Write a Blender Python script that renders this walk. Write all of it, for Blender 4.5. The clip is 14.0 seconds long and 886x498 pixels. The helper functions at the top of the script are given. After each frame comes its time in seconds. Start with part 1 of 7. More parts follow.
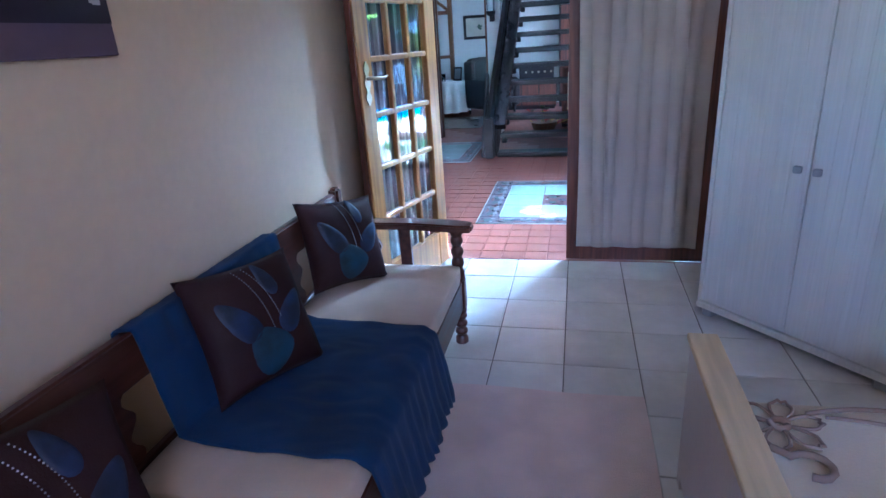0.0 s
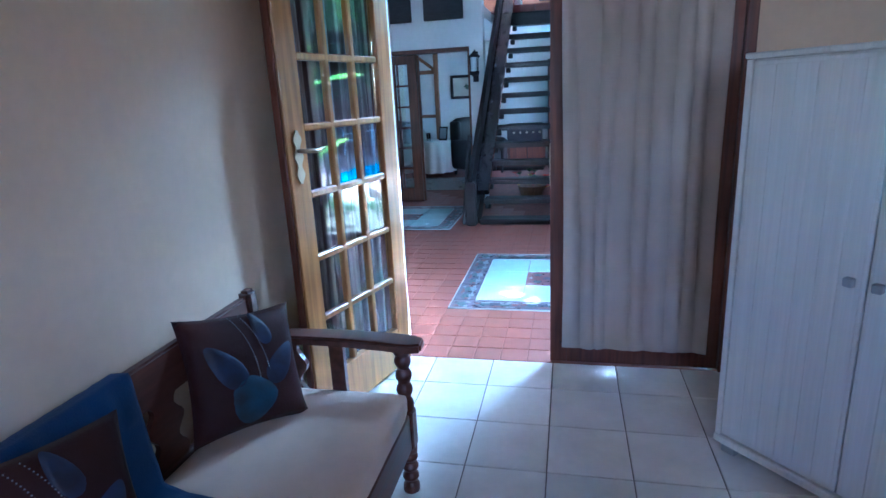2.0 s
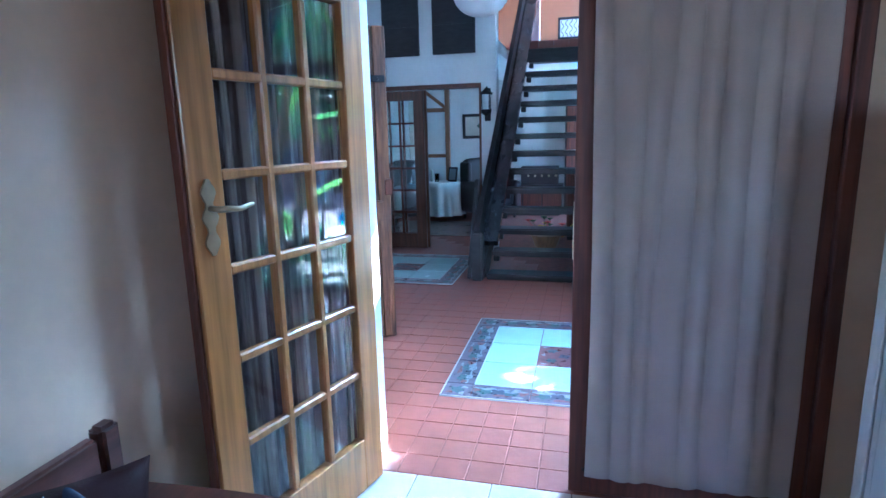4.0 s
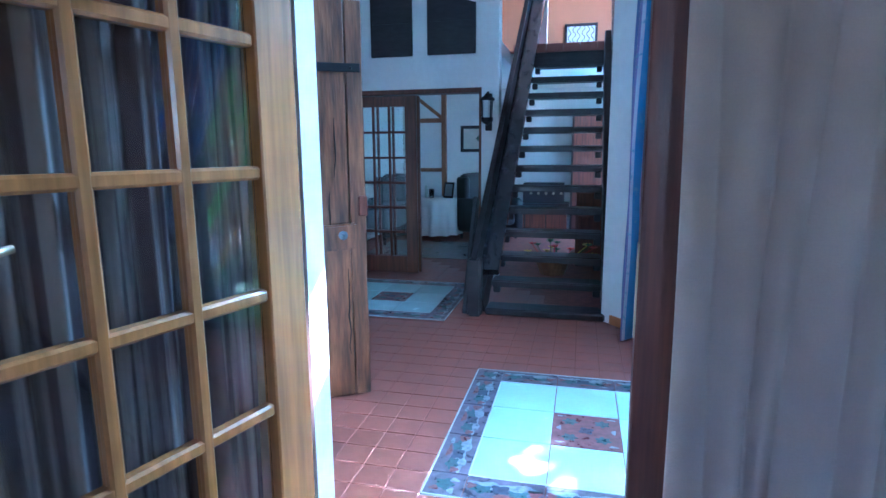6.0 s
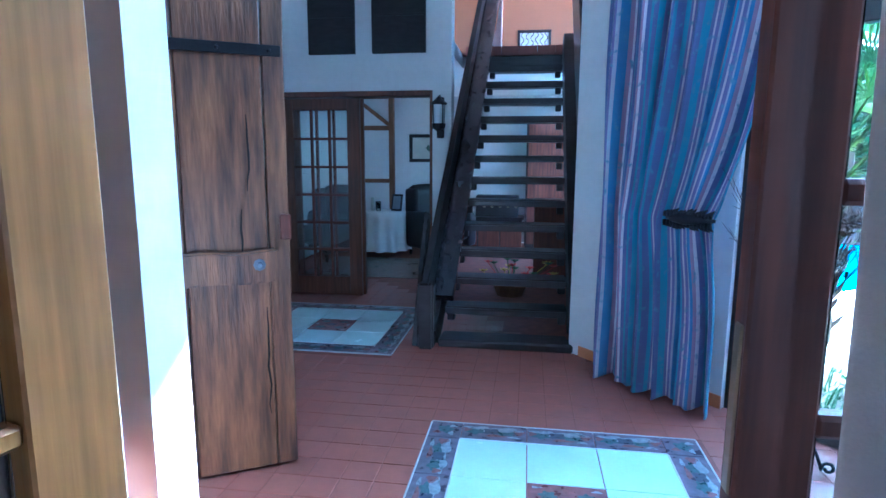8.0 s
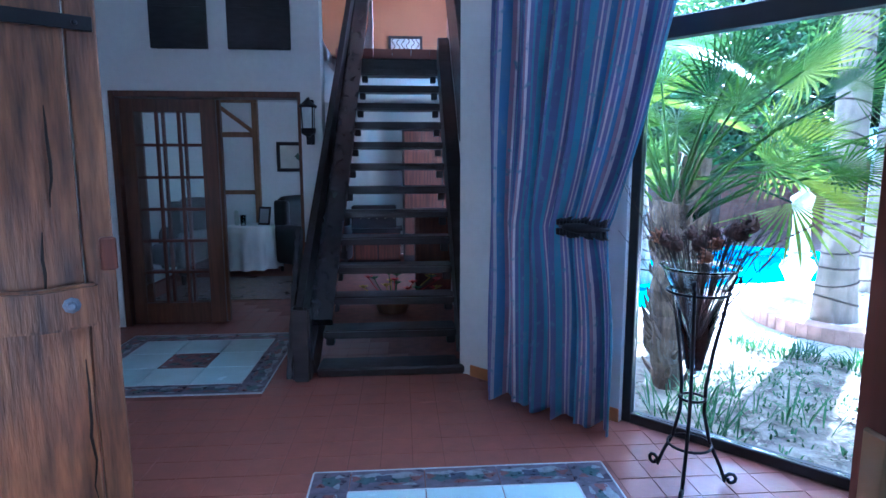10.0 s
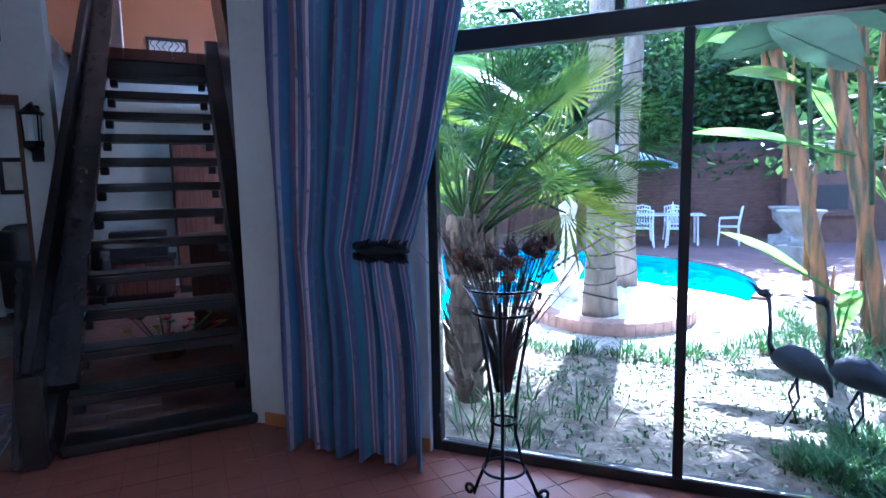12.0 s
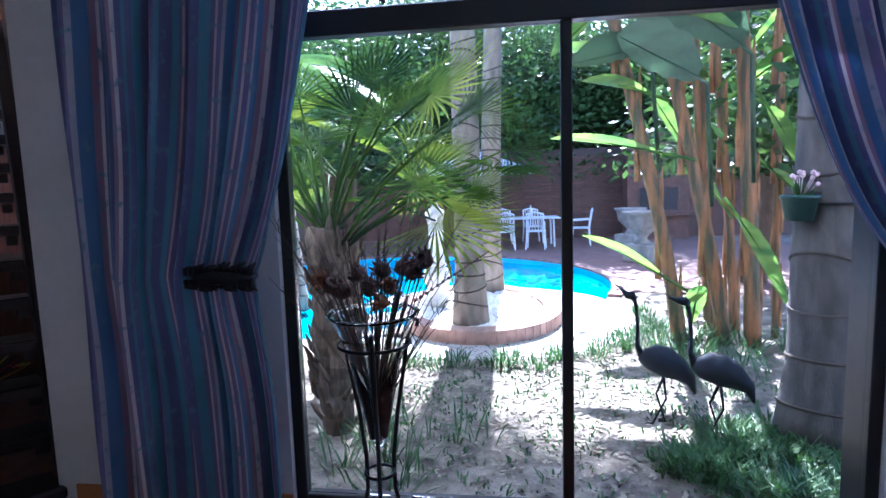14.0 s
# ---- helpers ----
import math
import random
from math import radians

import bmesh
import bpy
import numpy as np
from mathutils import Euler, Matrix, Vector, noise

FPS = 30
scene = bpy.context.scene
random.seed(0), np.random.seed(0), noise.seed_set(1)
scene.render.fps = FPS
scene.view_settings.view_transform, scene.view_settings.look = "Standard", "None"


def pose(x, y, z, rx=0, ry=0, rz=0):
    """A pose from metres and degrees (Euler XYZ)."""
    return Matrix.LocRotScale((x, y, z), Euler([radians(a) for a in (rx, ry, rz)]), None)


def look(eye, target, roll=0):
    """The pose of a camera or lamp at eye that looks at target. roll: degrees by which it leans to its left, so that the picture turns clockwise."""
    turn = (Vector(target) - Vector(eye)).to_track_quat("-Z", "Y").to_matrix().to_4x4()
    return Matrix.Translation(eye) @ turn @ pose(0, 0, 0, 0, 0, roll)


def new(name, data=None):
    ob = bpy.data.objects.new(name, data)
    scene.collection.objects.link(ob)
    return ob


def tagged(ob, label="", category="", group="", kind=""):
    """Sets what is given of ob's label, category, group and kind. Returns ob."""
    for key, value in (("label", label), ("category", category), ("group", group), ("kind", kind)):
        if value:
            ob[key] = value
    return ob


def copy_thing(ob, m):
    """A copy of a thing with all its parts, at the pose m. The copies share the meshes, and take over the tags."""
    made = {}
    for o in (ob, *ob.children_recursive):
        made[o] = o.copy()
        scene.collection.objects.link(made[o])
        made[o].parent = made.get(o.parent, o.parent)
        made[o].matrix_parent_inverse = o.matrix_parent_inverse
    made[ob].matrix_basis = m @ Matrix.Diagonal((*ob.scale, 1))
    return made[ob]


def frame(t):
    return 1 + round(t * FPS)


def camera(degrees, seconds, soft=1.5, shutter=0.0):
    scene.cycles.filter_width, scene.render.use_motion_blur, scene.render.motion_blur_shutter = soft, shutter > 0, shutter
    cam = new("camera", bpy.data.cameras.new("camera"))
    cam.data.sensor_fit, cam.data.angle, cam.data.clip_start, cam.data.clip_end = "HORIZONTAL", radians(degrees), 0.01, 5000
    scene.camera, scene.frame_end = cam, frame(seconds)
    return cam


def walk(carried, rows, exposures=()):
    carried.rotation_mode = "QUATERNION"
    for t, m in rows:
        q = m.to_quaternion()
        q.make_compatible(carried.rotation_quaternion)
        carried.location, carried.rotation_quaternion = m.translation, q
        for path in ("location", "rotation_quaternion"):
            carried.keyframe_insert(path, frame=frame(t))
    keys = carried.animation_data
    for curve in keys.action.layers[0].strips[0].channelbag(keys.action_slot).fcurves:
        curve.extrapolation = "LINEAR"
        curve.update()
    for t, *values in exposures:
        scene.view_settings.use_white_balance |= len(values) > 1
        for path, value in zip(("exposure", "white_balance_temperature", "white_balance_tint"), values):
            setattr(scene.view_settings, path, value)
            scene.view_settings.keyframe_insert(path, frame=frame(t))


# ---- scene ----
cam = camera(76.3, 14.0)

PATH = [
    (0, (0.05, -3.566, 1.44), (-0.402, -1.749, 0.739), -3.9),
    (0.5, (0.054, -3.408, 1.451), (-0.381, -1.572, 0.787), -3.5),
    (1, (0.08, -3.249, 1.455), (-0.353, -1.397, 0.836), -3.3),
    (1.5, (0.087, -3.083, 1.447), (-0.344, -1.218, 0.869), -3.1),
    (2, (0.09, -2.897, 1.461), (-0.342, -1.017, 0.934), -3.0),
    (2.5, (0.087, -2.725, 1.465), (-0.349, -0.832, 0.99), -2.7),
    (3, (0.077, -2.51, 1.458), (-0.366, -0.611, 1.013), -2.1),
    (3.5, (0.077, -2.329, 1.447), (-0.388, -0.431, 1.023), -1.9),
    (4, (0.03, -2.127, 1.459), (-0.447, -0.227, 1.06), -1.4),
    (6.5, (-0.147, -1.104, 1.402), (-0.611, 0.812, 1.06), -0.2),
    (7, (-0.165, -0.942, 1.406), (-0.614, 0.978, 1.071), -0.1),
    (9.5, (-0.375, -0.4, 1.369), (-0.325, 1.58, 1.09), 0.2),
    (10, (-0.321, -0.317, 1.377), (-0.176, 1.658, 1.101), -0.1),
    (10.5, (-0.305, -0.236, 1.379), (0.001, 1.723, 1.117), -0.2),
    (11, (-0.289, -0.143, 1.397), (0.218, 1.776, 1.147), -0.6),
    (11.5, (-0.274, -0.079, 1.401), (0.432, 1.776, 1.16), -0.9),
    (12, (-0.253, -0.025, 1.4), (0.588, 1.774, 1.165), -1.2),
    (12.5, (-0.213, 0.051, 1.404), (0.745, 1.791, 1.17), -1.2),
    (13, (-0.162, 0.131, 1.41), (0.896, 1.812, 1.179), -1.4),
    (13.5, (-0.112, 0.208, 1.415), (1.035, 1.83, 1.184), -1.5),
    (14, (-0.073, 0.291, 1.407), (1.171, 1.841, 1.18), -1.8),
]
walk(cam, [(t, look(eye, target, roll)) for t, eye, target, roll in PATH],
     [(0, 5.25, 4150, 6), (2.5, 5.0, 3950, 2), (4, 4.95, 3950, 3), (7, 4.8, 3750, 1), (9.5, 4.3, 4150, 12), (10.5, 3.85, 4250, 16), (11.5, 3.5, 4400, 18), (14, 2.8, 5050, 24)])

# ---- world, sun ----
SUN_AZ, SUN_EL = radians(47), radians(45)      # azimuth from +y towards +x
world = bpy.data.worlds.new("sky")
scene.world = world
world.use_nodes = True
_n = world.node_tree.nodes
_sky = _n.new("ShaderNodeTexSky")
_sky.sky_type, _sky.sun_disc = "NISHITA", False
_sky.sun_elevation, _sky.sun_rotation = SUN_EL, SUN_AZ
_n["Background"].inputs["Strength"].default_value = 0.15
world.node_tree.links.new(_sky.outputs[0], _n["Background"].inputs["Color"])
sun = new("sun", bpy.data.lights.new("sun", "SUN"))
sun.data.energy, sun.data.angle, sun.data.color = 5.0, radians(0.53), (1.0, 0.95, 0.86)
_sd = Vector((math.sin(SUN_AZ) * math.cos(SUN_EL), math.cos(SUN_AZ) * math.cos(SUN_EL), math.sin(SUN_EL)))
sun.matrix_world = look(_sd * 40, (0, 0, 0))


def area_lamp(name, eye, target, sx, sy, watts, color, spread=180):
    l = new(name, bpy.data.lights.new(name, "AREA"))
    l.data.shape, l.data.size, l.data.size_y, l.data.energy, l.data.color = "RECTANGLE", sx, sy, watts, color
    l.matrix_world = look(eye, target)
    l.data.spread = radians(spread)
    return l


# diagonal window wall: starts beside the stairs, runs towards the bedroom wall
WA = Vector((0.135, 3.33, 0.0))
WANG = math.degrees(math.atan2(-0.73, 0.683))
WM = pose(WA.x, WA.y, 0, 0, 0, WANG)     # local x along the wall, local +y outwards into the garden
# daylight of the high window, of the bedroom's unseen one, behind the walker, of the landing's window, and fill lamps
# added for the lounge
# warm lamp in an assumed, unseen window, placed to balance wall and floor
area_lamp("bedroom_fill", (1.0, -5.12, 1.75), (0.35, -2.7, 0.0), 0.6, 1.0, 0.55, (1.0, 0.6, 0.36))
area_lamp("high_window_daylight", WM @ Vector((1.42, -0.03, 3.42)), (-0.6, 0.2, 0.3), 0.6, 1.2, 2.8, (0.86, 0.97, 1.0), 125)
# two lamps added to brighten the lounge, at windows that are never seen
area_lamp("lounge_fill", (-5.35, 8.0, 1.7), (-2.0, 8.0, 1.2), 2.0, 1.6, 16, (0.86, 1.0, 0.93))
area_lamp("lounge_side_fill", (1.17, 7.4, 1.3), (-1.0, 7.4, 1.1), 1.6, 0.85, 0.3, (0.86, 1.0, 0.93))
area_lamp("landing_daylight", (0.9, 7.6, 3.9), (-0.8, 8.2, 3.6), 1.2, 1.2, 0.9, (0.8, 0.9, 1.0))


# ---- materials ----
def mat(name, color, rough=0.6, metal=0.0, vary=0.12, scale=3.0, bump=0.15, bscale=60.0, each=0.0, stretch=None, color2=None, spec=0.5,
        fine=0.06, sheen=0.0, coat=0.0, lo=0.35, hi=0.65, trans=0.0, detail=6.0):
    """A surface with a broad and a fine variation of its colour and a fine relief. stretch: grain, as scale of the three axes."""
    m = bpy.data.materials.new(name)
    m.use_nodes = True
    nt, nd = m.node_tree, m.node_tree.nodes
    p = nd["Principled BSDF"]
    tc = nd.new("ShaderNodeTexCoord")
    mp = nd.new("ShaderNodeMapping")
    mp.inputs["Scale"].default_value = stretch or (1, 1, 1)
    info = nd.new("ShaderNodeObjectInfo")
    shift = nd.new("ShaderNodeVectorMath")
    shift.operation = "MULTIPLY_ADD"
    comb = nd.new("ShaderNodeCombineXYZ")
    for k in range(3):
        nt.links.new(info.outputs["Random"], comb.inputs[k])
    shift.inputs[1].default_value = (17, 23, 31)
    nt.links.new(comb.outputs[0], shift.inputs[0])
    nt.links.new(tc.outputs["Object"], shift.inputs[2])
    nt.links.new(shift.outputs[0], mp.inputs["Vector"])
    big = nd.new("ShaderNodeTexNoise")
    big.inputs["Scale"].default_value, big.inputs["Detail"].default_value = scale, detail
    small = nd.new("ShaderNodeTexNoise")
    small.inputs["Scale"].default_value, small.inputs["Detail"].default_value = bscale, 4
    nt.links.new(mp.outputs[0], big.inputs["Vector"])
    nt.links.new(mp.outputs[0], small.inputs["Vector"])
    ramp = nd.new("ShaderNodeValToRGB")
    c = Vector(color)
    a, b = c * (1 - vary), c * (1 + vary)
    if color2:
        a, b = c, Vector(color2)
    ramp.color_ramp.elements[0].color, ramp.color_ramp.elements[1].color = (*a, 1), (*[min(v, 0.95) for v in b], 1)
    ramp.color_ramp.elements[0].position, ramp.color_ramp.elements[1].position = lo, hi
    nt.links.new(big.outputs["Fac"], ramp.inputs["Fac"])
    hsv = nd.new("ShaderNodeHueSaturation")
    val = nd.new("ShaderNodeMath")
    val.operation = "MULTIPLY_ADD"
    val.inputs[1].default_value, val.inputs[2].default_value = 2 * fine, 1 - fine
    nt.links.new(small.outputs["Fac"], val.inputs[0])
    val2 = nd.new("ShaderNodeMath")
    val2.operation = "MULTIPLY_ADD"
    val2.inputs[1].default_value = 2 * each
    sub = nd.new("ShaderNodeMath")
    sub.operation = "SUBTRACT"
    sub.inputs[1].default_value = each
    nt.links.new(val.outputs[0], sub.inputs[0])
    nt.links.new(info.outputs["Random"], val2.inputs[0])
    nt.links.new(sub.outputs[0], val2.inputs[2])
    nt.links.new(val2.outputs[0], hsv.inputs["Value"])
    nt.links.new(ramp.outputs["Color"], hsv.inputs["Color"])
    nt.links.new(hsv.outputs["Color"], p.inputs["Base Color"])
    rr = nd.new("ShaderNodeMath")
    rr.operation = "MULTIPLY_ADD"
    rr.inputs[1].default_value, rr.inputs[2].default_value = 0.25, rough - 0.12
    nt.links.new(big.outputs["Fac"], rr.inputs[0])
    nt.links.new(rr.outputs[0], p.inputs["Roughness"])
    p.inputs["Metallic"].default_value = metal
    p.inputs["Specular IOR Level"].default_value = spec
    p.inputs["Sheen Weight"].default_value = sheen
    p.inputs["Coat Weight"].default_value = coat
    p.inputs["Coat Roughness"].default_value = 0.15
    if trans:
        p.inputs["Transmission Weight"].default_value = 0.0
        tl = nd.new("ShaderNodeBsdfTranslucent")
        mix = nd.new("ShaderNodeMixShader")
        mix.inputs[0].default_value = trans
        nt.links.new(hsv.outputs["Color"], tl.inputs["Color"])
        nt.links.new(p.outputs[0], mix.inputs[1])
        nt.links.new(tl.outputs[0], mix.inputs[2])
        nt.links.new(mix.outputs[0], nd["Material Output"].inputs["Surface"])
    if bump:
        bp = nd.new("ShaderNodeBump")
        bp.inputs["Strength"].default_value, bp.inputs["Distance"].default_value = bump, 0.004
        nt.links.new(small.outputs["Fac"], bp.inputs["Height"])
        nt.links.new(bp.outputs[0], p.inputs["Normal"])
    return m


def glass(name, tint=(0.95, 0.98, 0.97), rough=0.0, ior=1.47):
    m = bpy.data.materials.new(name)
    m.use_nodes = True
    p = m.node_tree.nodes["Principled BSDF"]
    p.inputs["Base Color"].default_value = (*tint, 1)
    p.inputs["Transmission Weight"].default_value, p.inputs["Roughness"].default_value, p.inputs["IOR"].default_value = 1.0, rough, ior
    return m


M = {}
M["cream"] = mat("cream_wall_paint", (0.66, 0.5, 0.35), 0.6, vary=0.03, scale=1.2, bump=0.25, bscale=25)
M["white"] = mat("white_wall_paint", (0.78, 0.79, 0.78), 0.65, vary=0.03, scale=1.5, bump=0.35, bscale=22)
M["ceil"] = mat("ceiling_paint", (0.8, 0.79, 0.76), 0.8, vary=0.03)
M["tile"] = mat("white_floor_tile", (0.72, 0.71, 0.69), 0.2, vary=0.06, scale=5, bump=0.06, bscale=30, each=0.04, coat=0.3)
M["grout"] = mat("dark_grout", (0.13, 0.12, 0.115), 0.9, vary=0.2, scale=14)
M["terra"] = mat("terracotta_tile", (0.28, 0.1, 0.07), 0.42, vary=0.1, scale=9, bump=0.15, bscale=40, each=0.1, coat=0.3)
M["terragrout"] = mat("red_grout", (0.23, 0.09, 0.068), 0.7, vary=0.2, scale=12)
M["palegrout"] = mat("blue_grey_grout", (0.18, 0.22, 0.26), 0.8)
M["paletile"] = mat("pale_inlay_tile", (0.6, 0.78, 0.8), 0.22, vary=0.04, scale=6, bump=0.05, each=0.03, coat=0.3)
M["pine"] = mat("varnished_light_wood", (0.38, 0.17, 0.04), 0.35, vary=0.25, scale=3, stretch=(14, 14, 0.8), bump=0.12, bscale=9, coat=0.3)
M["redwood"] = mat("dark_red_varnished_wood", (0.11, 0.03, 0.015), 0.5, vary=0.35, scale=3, stretch=(14, 14, 0.8), bump=0.12, bscale=9, coat=0.05)
M["sofawood"] = mat("dark_brown_varnished_wood", (0.085, 0.03, 0.02), 0.35, vary=0.35, scale=3, stretch=(10, 1.2, 10), bump=0.15, bscale=9, coat=0.3)
M["rustic"] = mat("weathered_door_timber", (0.045, 0.02, 0.014), 0.42, scale=2.6, stretch=(9, 9, 1.1), bump=1.0, bscale=9, color2=(0.25, 0.11, 0.045), fine=0.4, lo=0.3, hi=0.68, each=0.1, detail=10)
M["stair"] = mat("black_stained_timber", (0.014, 0.01, 0.011), 0.42, vary=0.5, scale=3, stretch=(2, 8, 8), bump=0.45, bscale=7, each=0.2, coat=0.35)
M["gloss"] = mat("glossy_black_varnish", (0.02, 0.02, 0.026), 0.24, vary=0.4, scale=3, stretch=(8, 2, 8), bump=0.5, bscale=7, coat=1.0)
M["iron"] = mat("black_iron", (0.02, 0.02, 0.024), 0.45, 0.7, vary=0.3, bump=0.25)
M["steel"] = mat("dark_window_frame_paint", (0.018, 0.018, 0.02), 0.4, 0.2, vary=0.2, bump=0.1)
M["chrome"] = mat("brushed_metal", (0.5, 0.43, 0.3), 0.3, 1.0, vary=0.1, bump=0.05)
M["bolt"] = mat("dull_grey_iron", (0.16, 0.19, 0.24), 0.45, 0.6, vary=0.2, bump=0.2)
M["greyknob"] = mat("grey_knob_paint", (0.3, 0.32, 0.36), 0.4, vary=0.1)
M["wardrobe"] = mat("white_wardrobe_paint", (0.66, 0.65, 0.63), 0.5, vary=0.04, scale=4, stretch=(20, 20, 0.6), bump=0.25, bscale=6)
M["glass"] = glass("clear_glass", ior=1.52)
M["winglass"] = glass("thin_window_glass", (0.97, 0.99, 0.985), ior=1.22)
M["curtainw"] = mat("white_curtain_cotton", (0.54, 0.47, 0.42), 0.85, vary=0.06, scale=4, bump=0.25, bscale=220, sheen=0.1, trans=0.04)
M["blackscreen"] = mat("dark_stained_panel", (0.016, 0.012, 0.014), 0.5, vary=0.4, scale=3, stretch=(3, 12, 12))
M["grass"] = mat("grass_blades", (0.025, 0.085, 0.02), 0.5, vary=0.4, scale=3, color2=(0.07, 0.17, 0.045), trans=0.25, bump=0)
M["soil"] = mat("leafy_soil", (0.09, 0.07, 0.05), 0.95, scale=6, color2=(0.3, 0.26, 0.2), bump=1.0, bscale=60, fine=0.4)
M["pave"] = mat("pale_paving", (0.5, 0.46, 0.42), 0.8, vary=0.12, scale=4, bump=0.4)


# ---- mesh helpers ----
def part(name, bm, material, parent=None, label="", at=None, smooth=False):
    """Links a bmesh as one mesh object, under parent if there is one."""
    me = bpy.data.meshes.new(name)
    bmesh.ops.recalc_face_normals(bm, faces=bm.faces[:])
    bm.to_mesh(me)
    bm.free()
    me.materials.append(material)
    if smooth:
        me.polygons.foreach_set("use_smooth", [True] * len(me.polygons))
    ob = new(name, me)
    if parent is not None:
        ob.parent = parent
    if at is not None:
        ob.matrix_basis = at
    if label:
        tagged(ob, label)
    return ob


def thing(name, label, category, m=None, group="", kind=""):
    ob = new(name)
    ob.empty_display_size = 0.1
    if m is not None:
        ob.matrix_basis = m
    return tagged(ob, label, category, group, kind)


def box(bm, x0, x1, y0, y1, z0, z1, bevel=0.0, m=None, seg=1):
    r = bmesh.ops.create_cube(bm, size=1.0, matrix=(m or Matrix()) @ Matrix.Translation(((x0 + x1) / 2, (y0 + y1) / 2, (z0 + z1) / 2)) @ Matrix.Diagonal((abs(x1 - x0), abs(y1 - y0), abs(z1 - z0), 1)))
    if bevel:
        bmesh.ops.bevel(bm, geom=list({e for v in r["verts"] for e in v.link_edges}), offset=bevel, segments=seg, affect="EDGES")
    return bm


def boxed(*a, **k):
    return box(bmesh.new(), *a, **k)


def tube(bm, pts, radii, n=8, cap=True):
    """A round bar along points, with a radius for each."""
    pts = [Vector(p) for p in pts]
    if not isinstance(radii, (list, tuple)):
        radii = [radii] * len(pts)
    rings = []
    up = None
    for i, p in enumerate(pts):
        d = (pts[min(i + 1, len(pts) - 1)] - pts[max(i - 1, 0)]).normalized()
        if up is None:
            up = d.orthogonal().normalized()
        u = (up - d * up.dot(d))
        u = u.normalized() if u.length > 1e-5 else d.orthogonal().normalized()
        up = u
        w = d.cross(u)
        rings.append([bm.verts.new(p + (u * math.cos(6.2832 * k / n) + w * math.sin(6.2832 * k / n)) * radii[i]) for k in range(n)])
    for a, b in zip(rings, rings[1:]):
        for k in range(n):
            bm.faces.new((a[k], a[(k + 1) % n], b[(k + 1) % n], b[k]))
    if cap:
        bm.faces.new(rings[0][::-1])
        bm.faces.new(rings[-1])
    return bm


def lathe(bm, profile, n=16, m=None):
    """A turned shape round z from (radius, height) pairs."""
    m = m or Matrix()
    rings = [[bm.verts.new(m @ Vector((r * math.cos(6.2832 * k / n), r * math.sin(6.2832 * k / n), z))) for k in range(n)] for r, z in profile]
    for a, b in zip(rings, rings[1:]):
        for k in range(n):
            bm.faces.new((a[k], a[(k + 1) % n], b[(k + 1) % n], b[k]))
    bm.faces.new(rings[0][::-1])
    bm.faces.new(rings[-1])
    return bm


def prism(bm, pts, z0, z1):
    """A flat outline raised from z0 to z1."""
    a = [bm.verts.new((x, y, z0)) for x, y in pts]
    b = [bm.verts.new((x, y, z1)) for x, y in pts]
    n = len(pts)
    bm.faces.new(a[::-1])
    bm.faces.new(b)
    for k in range(n):
        bm.faces.new((a[k], a[(k + 1) % n], b[(k + 1) % n], b[k]))
    return bm


def sheet(bm, fn, nu, nv, thick=0.0):
    """A cloth-like sheet from fn(u, v) with u, v in 0..1."""
    g = [[bm.verts.new(fn(i / nu, j / nv)) for j in range(nv + 1)] for i in range(nu + 1)]
    for i in range(nu):
        for j in range(nv):
            bm.faces.new((g[i][j], g[i + 1][j], g[i + 1][j + 1], g[i][j + 1]))
    if thick:
        bmesh.ops.recalc_face_normals(bm, faces=bm.faces[:])
        bmesh.ops.solidify(bm, geom=bm.faces[:], thickness=thick)
    return bm


def structure(name, bm, material, label=""):
    return tagged(part(name, bm, material), label, kind="structure")


# ---- shell ----
WX0 = -1.15          # bedroom's sofa wall
T = 0.33             # bedroom tile
W0, W1, WTOP, WHEAD = 1.06, 3.42, 4.1, 2.01

structure("wall_sofa_side", boxed(WX0 - 0.2, WX0, -5.2, 0.22, 0, 2.75), M["cream"], "cream painted bedroom wall")
structure("wall_bedroom_back", box(box(box(box(bmesh.new(), WX0, 0.7, -5.4, -5.2, 0, 2.75), 1.3, 3.6, -5.4, -5.2, 0, 2.75), 0.7, 1.3, -5.4, -5.2, 0, 1.25), 0.7, 1.3, -5.4, -5.2, 2.25, 2.75), M["cream"], "cream painted bedroom wall with an added, unseen window opening")
structure("wall_bedroom_far_side", boxed(3.6, 3.8, -5.4, 0.0, 0, 2.75), M["cream"], "cream painted bedroom wall")
bmw = bmesh.new()
box(bmw, WX0, -0.93, 0.0, 0.11, 0, 2.75)
box(bmw, 0.902, 3.8, 0.0, 0.11, 0, 2.75)
box(bmw, -0.93, 0.902, 0.0, 0.11, 2.161, 2.75)
structure("wall_doorway", bmw, M["cream"], "cream painted wall around the double door")
bmw = bmesh.new()
box(bmw, -3.4, -0.86, 0.11, 0.22, 0, 4.3)
box(bmw, 0.935, 3.05, 0.11, 0.22, 0, 4.3)
box(bmw, -0.86, 0.935, 0.11, 0.22, 2.12, 4.3)
structure("wall_hall_doorway", bmw, M["white"], "white plastered hall wall around the doorway")
structure("ceiling_bedroom", boxed(WX0, 3.6, -5.2, 0.0, 2.75, 2.85), M["ceil"], "white bedroom ceiling")
structure("wall_hall_side", boxed(-3.6, -3.4, 0.11, 9.2, 0, 5.2), M["white"], "white plastered hall wall")
